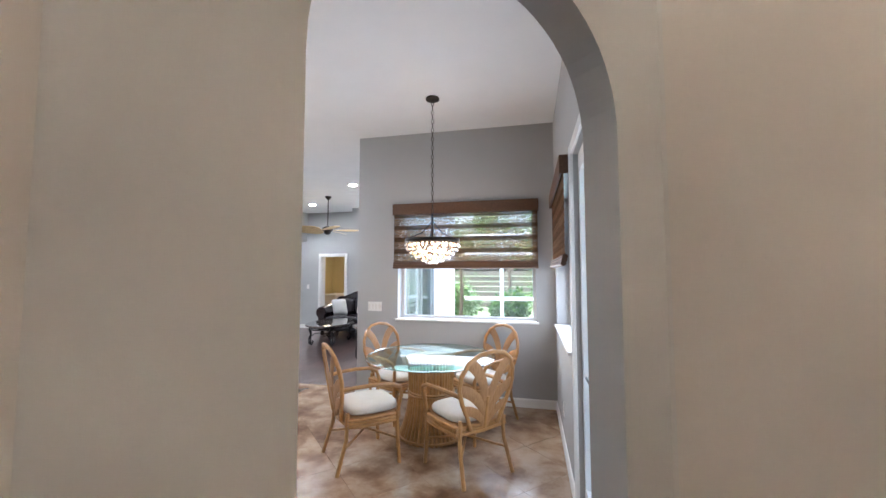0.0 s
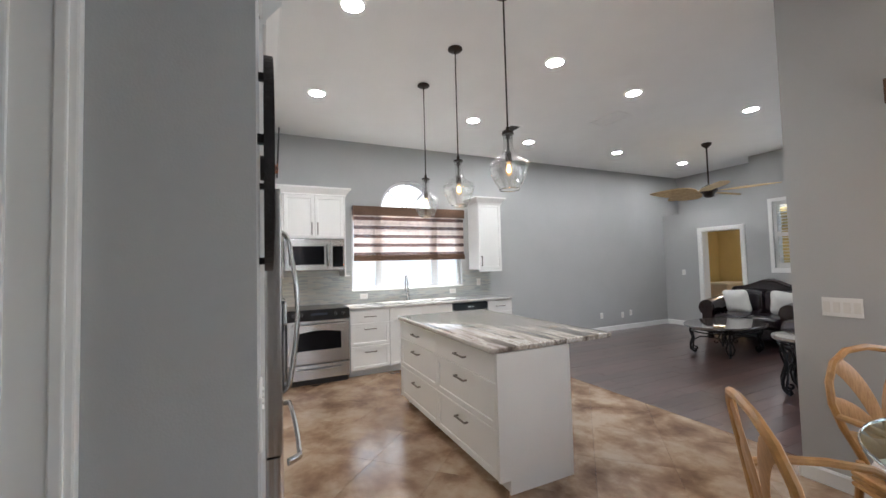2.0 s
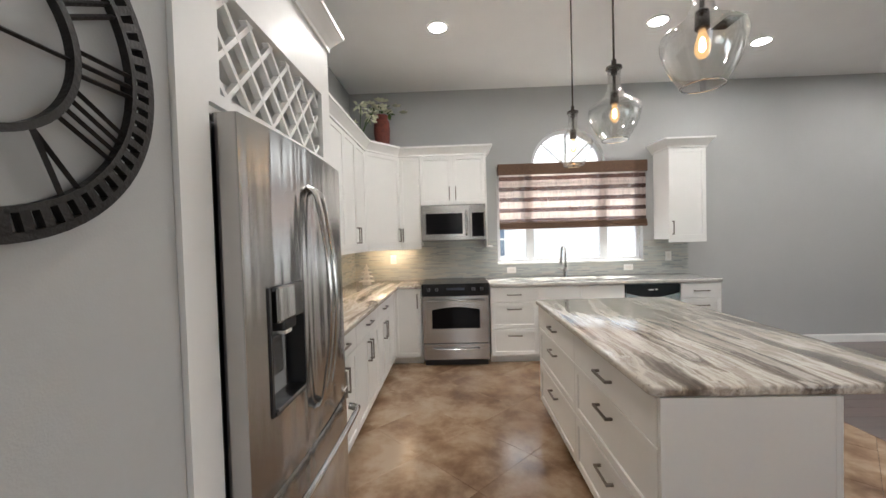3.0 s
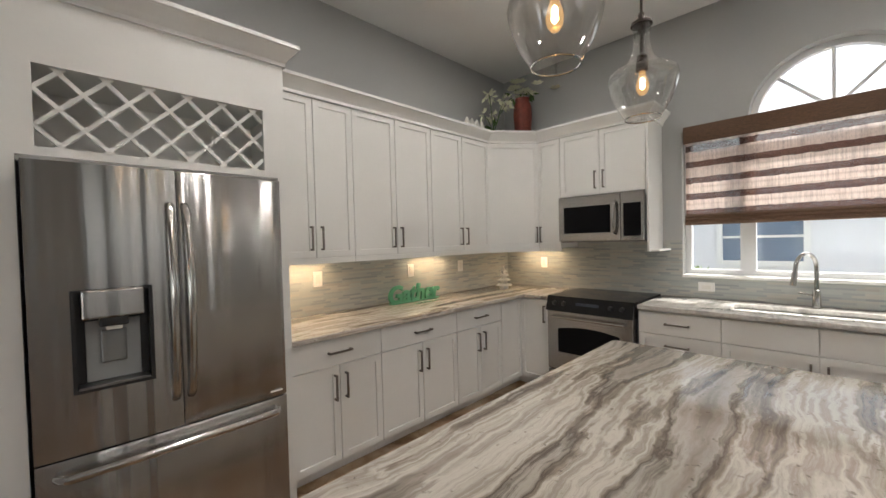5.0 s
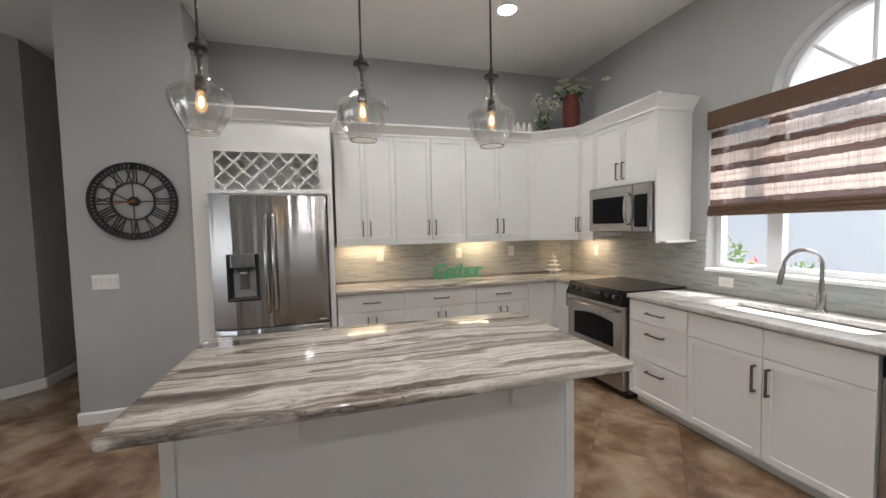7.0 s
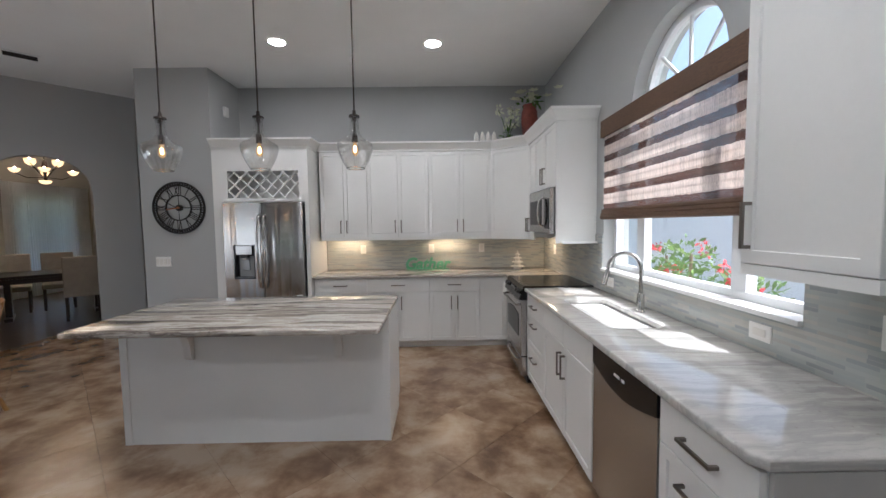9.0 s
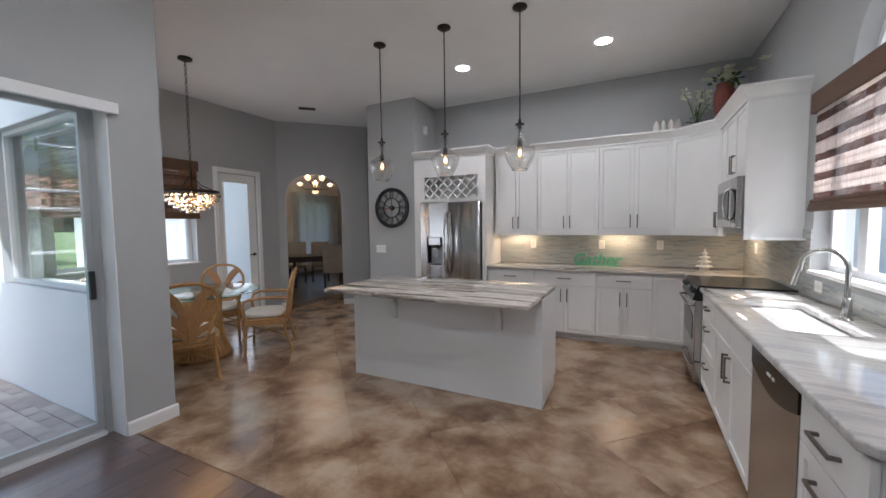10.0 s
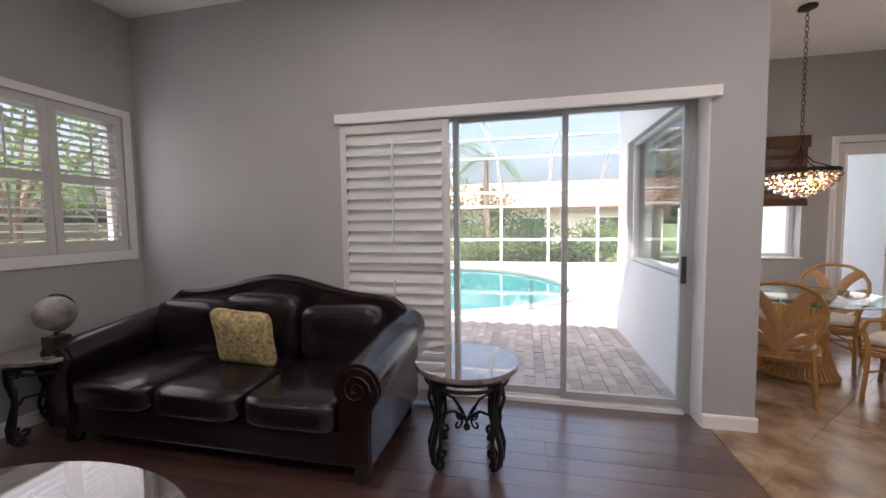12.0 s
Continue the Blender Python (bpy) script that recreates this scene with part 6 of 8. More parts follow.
# ---- lamps added at the windows to strengthen the daylight ----
for name, m, w_, h_, watts in (("nook_window_daylight", pose(0.71, DINE_Y + 0.10, 1.25, -90, 0, 0), 1.6, 0.5, 2.8),
                               ("side_window_daylight", pose(EAST + 0.11, 4.22, 1.25, 0, 90, 0), 0.5, 1.4, 1.1),
                               ("patio_door_daylight", pose(EAST + 0.02, 2.79, 1.22, 0, 90, 0), 1.9, 0.42, 1.2),
                               ("living_window_daylight", pose(-1.89, NORTH - 0.03, 1.83, -90, 0, 0), 2.1, 1.1, 2.6)):
    lamp = new(name, bpy.data.lights.new(name, "AREA"))
    lamp.data.shape, lamp.data.size, lamp.data.size_y = "RECTANGLE", w_, h_
    lamp.data.energy, lamp.data.color = watts, (1.0, 0.98, 0.95)
    lamp.matrix_world = m

# ---- under-cabinet light ----
for x, y, turn in ((-2.42, BACK + 0.12, 0), (-3.72, BACK + 0.12, 0), (WEST + 0.14, 1.78, 90)):
    lamp = new("under_cabinet_light", bpy.data.lights.new("under_cabinet_light", "AREA"))
    lamp.data.shape, lamp.data.size, lamp.data.size_y = "RECTANGLE", 0.42, 0.04
    lamp.data.energy, lamp.data.color = UNDER_WATTS, (1.0, 0.70, 0.40)
    lamp.matrix_world = pose(x, y, UZ0 - 0.024, 0, 0, turn)
    t = thing("light_strip", pose(x, y, UZ0, 0, 0, turn), "thin light strip under the wall cabinet", "cabinet light", "under-cabinet lights")
    part("housing", boxes(((-0.22, -0.03, -0.022), (0.22, 0.03, -0.001)), bevel=0.002), "trim", t)

# ---- wall clock ----
clk = thing("wall_clock", pose(-0.592, CLOCK_Y, 1.74, 0, 0, 180), "large openwork black metal wall clock with roman numerals", "clock")


def ring(r0, r1, d, n=64):
    return prism([(r1 * math.cos(2 * math.pi * i / n), r1 * math.sin(2 * math.pi * i / n)) for i in range(n)], d, [[(r0 * math.cos(2 * math.pi * i / n), r0 * math.sin(2 * math.pi * i / n)) for i in range(n)]])


def ring_part(name, r0, r1, y, d):
    o = part(name, ring(r0, r1, d), "clock", clk)
    o.location.y = y
    return o


R = 0.302
ring_part("outer_ring", R - 0.014, R, -0.036, 0.022)
ring_part("minute_ring", R - 0.052, R - 0.042, -0.036, 0.016)
ring_part("inner_ring", 0.138, 0.150, -0.036, 0.016)
tick = None
for i in range(60):
    m = pose(0, 0, 0, 0, 6 * i, 0)
    if tick is None:
        tick = part("minute_mark", boxes(((-0.0075, -0.036, R - 0.043), (0.0075, -0.022, R - 0.013))), "clock", clk)
    elif i % 5:
        piece("minute_mark", tick.data, clk, m)
    if i % 5 == 0:
        piece("minute_mark", tick.data, clk, m)
strokes = {"I": [(0, 0, 0, 1)], "V": [(-0.5, 1, 0, 0), (0.5, 1, 0, 0)], "X": [(-0.5, 0, 0.5, 1), (0.5, 0, -0.5, 1)]}
width = {"I": 0.020, "V": 0.040, "X": 0.042}
for h_, txt in enumerate(("XII", "I", "II", "III", "IIII", "V", "VI", "VII", "VIII", "IX", "X", "XI")):
    bm = bmesh.new()
    tot = sum(width[c] for c in txt)
    x = -tot / 2
    z0, hh = 0.149, 0.105
    for c in txt:
        for x0, q0, x1, q1 in strokes[c]:
            cx, k = x + width[c] / 2, width[c] * 0.8
            tube([(cx + x0 * k, -0.029, z0 + q0 * hh), (cx + x1 * k, -0.029, z0 + q1 * hh)], 0.0048, 0.006, 4, up=(0, 1, 0), bm=bm)
        x += width[c]
    part("numeral", bm, "clock", clk).matrix_basis = pose(0, 0, 0, 0, 30 * h_, 0)
for a, ln, wd in ((0, 0.138, 0.004), (90, 0.138, 0.004), (180, 0.138, 0.004), (270, 0.138, 0.004)):
    part("spoke", tube([(0, -0.026, 0.02), (0, -0.026, ln + 0.002)], wd, 0.004, 4, up=(0, 1, 0)), "clock", clk).matrix_basis = pose(0, 0, 0, 0, a, 0)
part("hub", lathe([(0.036, 0), (0.036, 0.03), (0.03, 0.036), (0.002, 0.037)], 24), "clock", clk, smooth=True).matrix_basis = pose(0, -0.004, 0, 90)
part("hour_hand", tube([(0.02, -0.046, 0), (-0.13, -0.046, -0.02)], 0.006, 0.002, 4, up=(0, 1, 0)), "copper", clk, "copper hand")
part("minute_hand", tube([(0.02, -0.05, -0.02), (-0.145, -0.05, 0.075)], 0.005, 0.002, 4, up=(0, 1, 0)), "clock", clk)
part("cap", lathe([(0.014, 0), (0.012, 0.012), (0.002, 0.014)], 16), "copper", clk, smooth=True).matrix_basis = pose(0, -0.04, 0, 90)
for a in range(4):
    part("back_spacer", boxes(((-0.01, -0.016, R - 0.04), (0.01, 0, R - 0.02))), "clock", clk).matrix_basis = pose(0, 0, 0, 0, 90 * a, 0)

# ---- things on the worktop and the cabinets ----
txt = bpy.data.curves.new("word", "FONT")
txt.body, txt.size, txt.extrude, txt.bevel_depth, txt.shear, txt.offset = "Gather", 0.21, 0.012, 0.002, 0.25, 0.005
tmp = bpy.data.objects.new("word", txt)
scene.collection.objects.link(tmp)
bpy.context.view_layer.update()
me = bpy.data.meshes.new_from_object(tmp)
bpy.data.objects.remove(tmp)
me.materials.append(M["green"])
me.name = "word_sign"
xs = [v.co.x for v in me.vertices]
for v in me.vertices:
    v.co.x = (v.co.x - min(xs)) * 0.60 / (max(xs) - min(xs))
sign = thing("word_sign", pose(-3.16, 1.40, COUNTER + 0.002, 0, 0, 180), "green wooden word sign standing on the worktop", "sign")
so = new("letters", me)
so.parent = sign
so.matrix_basis = pose(0, 0, 0.006, 84)
part("foot", boxes(((0.01, -0.02, 0), (0.57, 0.02, 0.012)), bevel=0.003), "green", sign)

orn = thing("ornament", pose(-4.62, 1.52, COUNTER, 0, 0, 30), "small white stacked pagoda ornament on the corner worktop", "ornament")
for i, (w_, z) in enumerate(((0.16, 0.0), (0.13, 0.055), (0.10, 0.105), (0.06, 0.15))):
    bm = lathe([(w_ * 0.32, z), (w_ * 0.32, z + 0.035), (w_ * 0.62, z + 0.036), (w_ * 0.5, z + 0.048), (w_ * 0.25, z + 0.055), (0.002, z + 0.055)], 6)
    part("tier", bm, "ceramic", orn)
part("finial", lathe([(0.006, 0.205), (0.012, 0.215), (0.004, 0.24), (0.001, 0.25)], 8), "ceramic", orn, smooth=True)

rndp = random.Random(11)
PZ = UZ1 + 0.013
vase = thing("flower_pot", pose(-4.72, 1.74, PZ), "tall dark red vase with white flowers on top of the cabinets", "plant")
part("pot", lathe([(0.05, 0), (0.06, 0.02), (0.085, 0.16), (0.098, 0.32), (0.092, 0.42), (0.07, 0.47), (0.078, 0.50), (0.066, 0.50), (0.06, 0.46), (0.002, 0.45)], 20), "red_pot", vase, smooth=True)
part("leaves", leaves(bmesh.new(), (0, 0, 0.54), (0.12, 0.12, 0.06), 36, 0.07, rndp), "leaf", vase)
for i in range(16):
    p = Vector((rndp.gauss(0, 0.085), rndp.gauss(0, 0.085), 0.58 + rndp.uniform(-0.06, 0.09)))
    bm = bmesh.new()
    for k in range(6):
        a = k * math.pi / 3
        d = Vector((math.cos(a), math.sin(a), 0.35))
        s = Vector((-math.sin(a), math.cos(a), 0))
        bm.faces.new([bm.verts.new(p), bm.verts.new(p + d * 0.038 + s * 0.024), bm.verts.new(p + d * 0.065), bm.verts.new(p + d * 0.038 - s * 0.024)])
    part("flower", bm, "petal", vase)
vase2 = thing("flower_vase", pose(-4.50, 1.52, PZ), "dark vase with tall white orchids on top of the cabinets", "plant")
part("vase", lathe([(0.04, 0), (0.06, 0.03), (0.065, 0.10), (0.04, 0.15), (0.045, 0.17), (0.002, 0.16)], 16), "bronze", vase2, smooth=True)
for i in range(5):
    a, ln = rndp.uniform(0, 6.28), rndp.uniform(0.26, 0.46)
    tip = Vector((math.cos(a) * 0.15, math.sin(a) * 0.13, 0.15 + ln * 0.8))
    st = part("stem", tube([(0, 0, 0.15), tip * 0.55 + Vector((0, 0, 0.10)), tip], 0.004, seg=5), "leaf", vase2)
    bm = bmesh.new()
    leaves(bm, tip, (0.045, 0.045, 0.04), 26, 0.055, rndp)
    part("blossom", bm, "petal", st)
part("leaves", leaves(bmesh.new(), (0, 0, 0.19), (0.08, 0.08, 0.05), 14, 0.10, rndp), "leaf", vase2)
for i in range(4):
    f = thing("figurine", pose(-4.10 - 0.075 * i, 1.50, PZ, 0, 0, 15 * i), "small pale ceramic figurine on top of the cabinets", "figurine", "row of figurines")
    part("body", lathe([(0.030, 0), (0.034, 0.01), (0.024, 0.08), (0.034, 0.15), (0.028, 0.20), (0.014, 0.235), (0.002, 0.25)], 10), "ceramic", f, smooth=True)

# ---- nook table and rattan chairs ----
TX, TY = 0.545, 4.20
tab = thing("dining_table", pose(TX, TY, 0), "round glass table on a flared rattan pole pedestal", "table")
part("tabletop", lathe([(0.002, 0.738), (0.612, 0.738), (0.62, 0.741), (0.62, 0.747), (0.612, 0.750), (0.002, 0.750)], 72), "table_glass", tab, "clear round glass top", True).visible_shadow = False
part("glass_rim", tube([(0.6195 * math.cos(a * math.pi / 36), 0.6195 * math.sin(a * math.pi / 36), 0.744) for a in range(72)], 0.0045, 0.0062, 6, closed=True), "glass_edge", tab, "green polished glass edge", True)


def waist(z):
    return 0.20 + 0.10 * ((z - 0.44) / 0.44) ** 2 * (1.0 if z < 0.44 else 0.5)


part("core", lathe([(waist(z) - 0.012, z) for z in [0.005 + 0.0725 * i for i in range(11)]], 32), "cane", tab, smooth=True)
pole = None
for i in range(44):
    if pole is None:
        pole = part("pole", tube([(waist(z), 0, z) for z in [0.003 + 0.073 * k for k in range(11)]], 0.0165, seg=6, up=(0, 1, 0)), "rattan", tab, smooth=True)
    else:
        piece("pole", pole.data, tab, pose(0, 0, 0, 0, 0, 360 / 44 * i))
for z, r in ((0.03, waist(0.03) + 0.02), (0.40, waist(0.40) + 0.02), (0.425, waist(0.425) + 0.02)):
    part("binding_ring", tube([(r * math.cos(a * math.pi / 20), r * math.sin(a * math.pi / 20), z) for a in range(40)], 0.010, seg=6, closed=True), "rattan", tab, smooth=True)
part("support_ring", tube([(0.23 * math.cos(a * math.pi / 20), 0.23 * math.sin(a * math.pi / 20), 0.728) for a in range(40)], 0.016, 0.009, 8, closed=True), "rattan", tab, smooth=True)

chair = thing("dining_chair", pose(0, 0, 0), "honey rattan armchair with a leaf-shaped back and ivory seat cushion", "chair", "chairs round the nook table")


def bk(u, v):
    """A place on the leaning back: u across, v up from the seat."""
    return Vector((u, -0.215 - 0.17 * v - 0.05 * (1 - (u / 0.27) ** 2) * 0.6, 0.40 + v))


oval = [(0.13, -0.02), (0.17, 0.08), (0.225, 0.19), (0.258, 0.30), (0.25, 0.40), (0.20, 0.49), (0.115, 0.545), (0.0, 0.562)]
loop = oval + [(-u, v) for u, v in oval[-2::-1]]
part("back_frame", tube([bk(*p) for p in loop], 0.017, seg=8, up=(0, 1, 0.2)), "rattan", chair, smooth=True)
for s in (1, -1):
    for v0, (eu, ev), wd in ((-0.01, (0.205, 0.14), 0.036), (0.04, (0.252, 0.295), 0.043), (0.12, (0.195, 0.485), 0.044)):
        pts = []
        for k in range(9):
            q = k / 8
            u = 0.012 + (eu - 0.012) * (1 - math.cos(q * math.pi / 2)) ** 0.85
            v = v0 + (ev - v0) * (0.7 * math.sin(q * math.pi / 2) + 0.3 * q)
            pts.append(bk(s * (u * 0.98), v))
        part("leaf_rib", tube(pts, wd, 0.006, 8, up=(0, 1, 0.2), taper=lambda q: 0.35 + 0.65 * math.sin(math.pi * min(1, q * 0.55 + 0.10))), "cane", chair, smooth=True)
part("spine", tube([bk(0, -0.02), bk(0, 0.1), bk(0, 0.22)], 0.016, 0.012, 8, up=(0, 1, 0.2)), "rattan", chair, smooth=True)
seat_loop = [(0.24, -0.20), (0.265, 0.0), (0.255, 0.17), (0.20, 0.235), (0.0, 0.255), (-0.20, 0.235), (-0.255, 0.17), (-0.265, 0.0), (-0.24, -0.20), (0, -0.225)]
for z in (0.40, 0.375, 0.35):
    part("seat_rail", tube([(x, y, z) for x, y in seat_loop], 0.0135, seg=8, closed=True), "rattan", chair, smooth=True)
part("seat_deck", slab([(x * 0.97, y * 0.97) for x, y in seat_loop], 0.395, 0.412, round_=0.003), "cane", chair)
part("cushion", cushion((-0.235, -0.205, 0.405), (0.235, 0.245, 0.485), 10, 3.6, 0.25), "cushion", chair, "ivory fabric seat cushion", True)
for s in (1, -1):
    part("leg", tube([(s * 0.245, 0.19, 0.43), (s * 0.25, 0.20, 0.22), (s * 0.255, 0.215, 0.0)], 0.016, seg=8, up=(0, 1, 0)), "rattan", chair, smooth=True)
    part("leg", tube([(s * 0.205, -0.205, 0.45), (s * 0.215, -0.215, 0.25), (s * 0.235, -0.29, 0.0)], 0.016, seg=8, up=(0, 1, 0)), "rattan", chair, smooth=True)
    b0 = bk(s * 0.238, 0.24)
    part("armrest", tube([b0, (s * 0.265, -0.16, 0.655), (s * 0.285, 0.0, 0.66), (s * 0.29, 0.13, 0.652), (s * 0.282, 0.205, 0.62), (s * 0.265, 0.225, 0.55), (s * 0.25, 0.20, 0.42)], 0.0165, seg=8, up=(1, 0, 0)), "rattan", chair, smooth=True)
    part("brace", tube([(s * 0.25, 0.20, 0.20), (0, 0.0, 0.235), (-s * 0.225, -0.24, 0.18)], 0.010, seg=6), "rattan", chair, smooth=True)
    part("bow_brace", tube([(s * 0.25, 0.205, 0.17), (s * 0.20, 0.228, 0.30), (s * 0.10, 0.245, 0.345)], 0.009, seg=6, up=(0, 1, 0)), "rattan", chair, smooth=True)


def facing(x, y, extra=0):
    return math.degrees(math.atan2(-(TX - x), TY - y)) + extra


for x, y, e in ((0.10, 3.66, -8), (0.97, 3.70, 6), (0.98, 4.70, 0), (0.06, 4.62, 14)):
    if (x, y) == (0.10, 3.66):
        chair.matrix_basis = pose(x, y, 0, 0, 0, facing(x, y, e))
    else:
        copy_thing(chair, pose(x, y, 0, 0, 0, facing(x, y, e)))


# ---- living room ----
def sofa(m, L, seats, label, group=""):
    t = thing("sofa", m, label, "sofa", group)
    h = L / 2
    part("base", boxes(((-h + 0.10, -0.46, 0.10), (h - 0.10, 0.44, 0.30)), bevel=0.02), "leather", t)
    n = 28
    top = [(-h + 0.08 + (L - 0.16) * i / n, 0.85 + 0.15 * math.exp(-((i / n - 0.5) / 0.22) ** 2) - 0.22 * max(0.0, (abs(i / n - 0.5) - 0.42) / 0.08) ** 2.2) for i in range(n + 1)]
    bm = prism([(-h + 0.08, 0.25), (h - 0.08, 0.25)] + top[::-1], 0.14)
    o = part("backrest", bm, "leather", t, smooth=True)
    o.location.y = -0.48
    part("top_rail", tube([(x, -0.41, z + 0.01) for x, z in top], 0.028, 0.04, 10, up=(0, 0, 1)), "sofa_wood", t, "carved mahogany top rail", True)
    for s in (1, -1):
        cx = s * (h - 0.13)
        prof = [(cx + s * 0.135 * math.cos(radians(a)), 0.555 + 0.135 * math.sin(radians(a))) for a in range(-60, 196, 12)] + [(cx - s * 0.11, 0.50), (cx - s * 0.11, 0.12), (cx + s * 0.07, 0.12), (cx + s * 0.075, 0.43)]
        bm = prism(prof, 0.90)
        for v in bm.verts:
            if v.co.z > 0.3:
                v.co.z += 0.11 * (0.9 - v.co.y) / 0.9
        a_ = part("arm", bm, "leather", t, "rolled leather arm", True)
        a_.location.y = -0.46
        f_ = part("arm_front", prism([((x - cx) * 0.93 + cx, (z - 0.4) * 0.95 + 0.4) for x, z in prof], 0.05), "sofa_wood", a_, "carved wooden arm front", True)
        f_.location.y = 0.88
        rv = part("scroll", tube([(cx + s * 0.085 * (1 - k / 26) * math.cos(0.5 * k), 0.932, 0.555 + 0.085 * (1 - k / 26) * math.sin(0.5 * k)) for k in range(24)], 0.006, seg=6, up=(0, 1, 0)), "sofa_wood", a_, smooth=True)
    w_ = (L - 0.46) / seats
    for i in range(seats):
        x0 = -h + 0.23 + w_ * i
        part("seat_cushion", cushion((x0 + 0.004, -0.28, 0.28), (x0 + w_ - 0.004, 0.50, 0.47), 12, 6.0, 0.22), "leather", t, smooth=True)
        tall = 0.93 if seats == 3 and i == 1 else 0.86
        b_c = part("back_cushion", cushion((x0 + 0.004, -0.36, 0.42), (x0 + w_ - 0.004, -0.12, tall), 12, 5.0), "leather", t, smooth=True)
    for s in (1, -1):
        part("foot", lathe([(0.045, 0), (0.055, 0.03), (0.04, 0.08), (0.05, 0.12), (0.002, 0.12)], 12), "sofa_wood", t, smooth=True).matrix_basis = pose(s * (h - 0.14), 0.38, 0)
        part("foot", lathe([(0.045, 0), (0.055, 0.03), (0.04, 0.08), (0.05, 0.12), (0.002, 0.12)], 12), "sofa_wood", t, smooth=True).matrix_basis = pose(s * (h - 0.14), -0.38, 0)
    return t


sofa(pose(-1.29, 8.61, 0, 0, 0, 90), 2.38, 3, "dark burgundy leather camelback sofa with rolled arms and carved wood trim")
sofa(pose(-3.02, 9.66, 0, 0, 0, 180), 1.46, 2, "dark leather loveseat with carved wood trim below the window")


def throw_pillow(m, mat, label, s=0.42):
    t = thing("throw_pillow", m, label, "pillow")
    bm = cushion((-s / 2, -0.075, 0), (s / 2, 0.075, s), 12, 5.0)
    for v in bm.verts:
        u, w_ = v.co.x / (s / 2), (v.co.z - s / 2) / (s / 2)
        k = 1 + 0.10 * (abs(u) * abs(w_)) ** 1.5
        v.co.x *= k
        v.co.z = s / 2 + w_ * s / 2 * k
        v.co.y *= (1 - 0.75 * max(abs(u), abs(w_)) ** 4)
    part("cover", bm, mat, t, smooth=True)
    return t


throw_pillow(pose(-1.31, 8.57, 0.475, -18, -5, 95), "pillow", "gold and cream patterned throw pillow on the sofa")
throw_pillow(pose(-3.28, 9.60, 0.475, -14, 3, 175), "pillow_white", "plain white throw pillow on the loveseat", 0.40)
throw_pillow(pose(-2.62, 9.60, 0.475, -14, -8, 185), "pillow_white", "plain white throw pillow on the loveseat", 0.40)


def scroll(cx, cz, r0, r1, a0, a1, y, n=18):
    return [(cx + (r0 + (r1 - r0) * i / n) * math.cos(radians(a0 + (a1 - a0) * i / n)), y, cz + (r0 + (r1 - r0) * i / n) * math.sin(radians(a0 + (a1 - a0) * i / n))) for i in range(n + 1)]


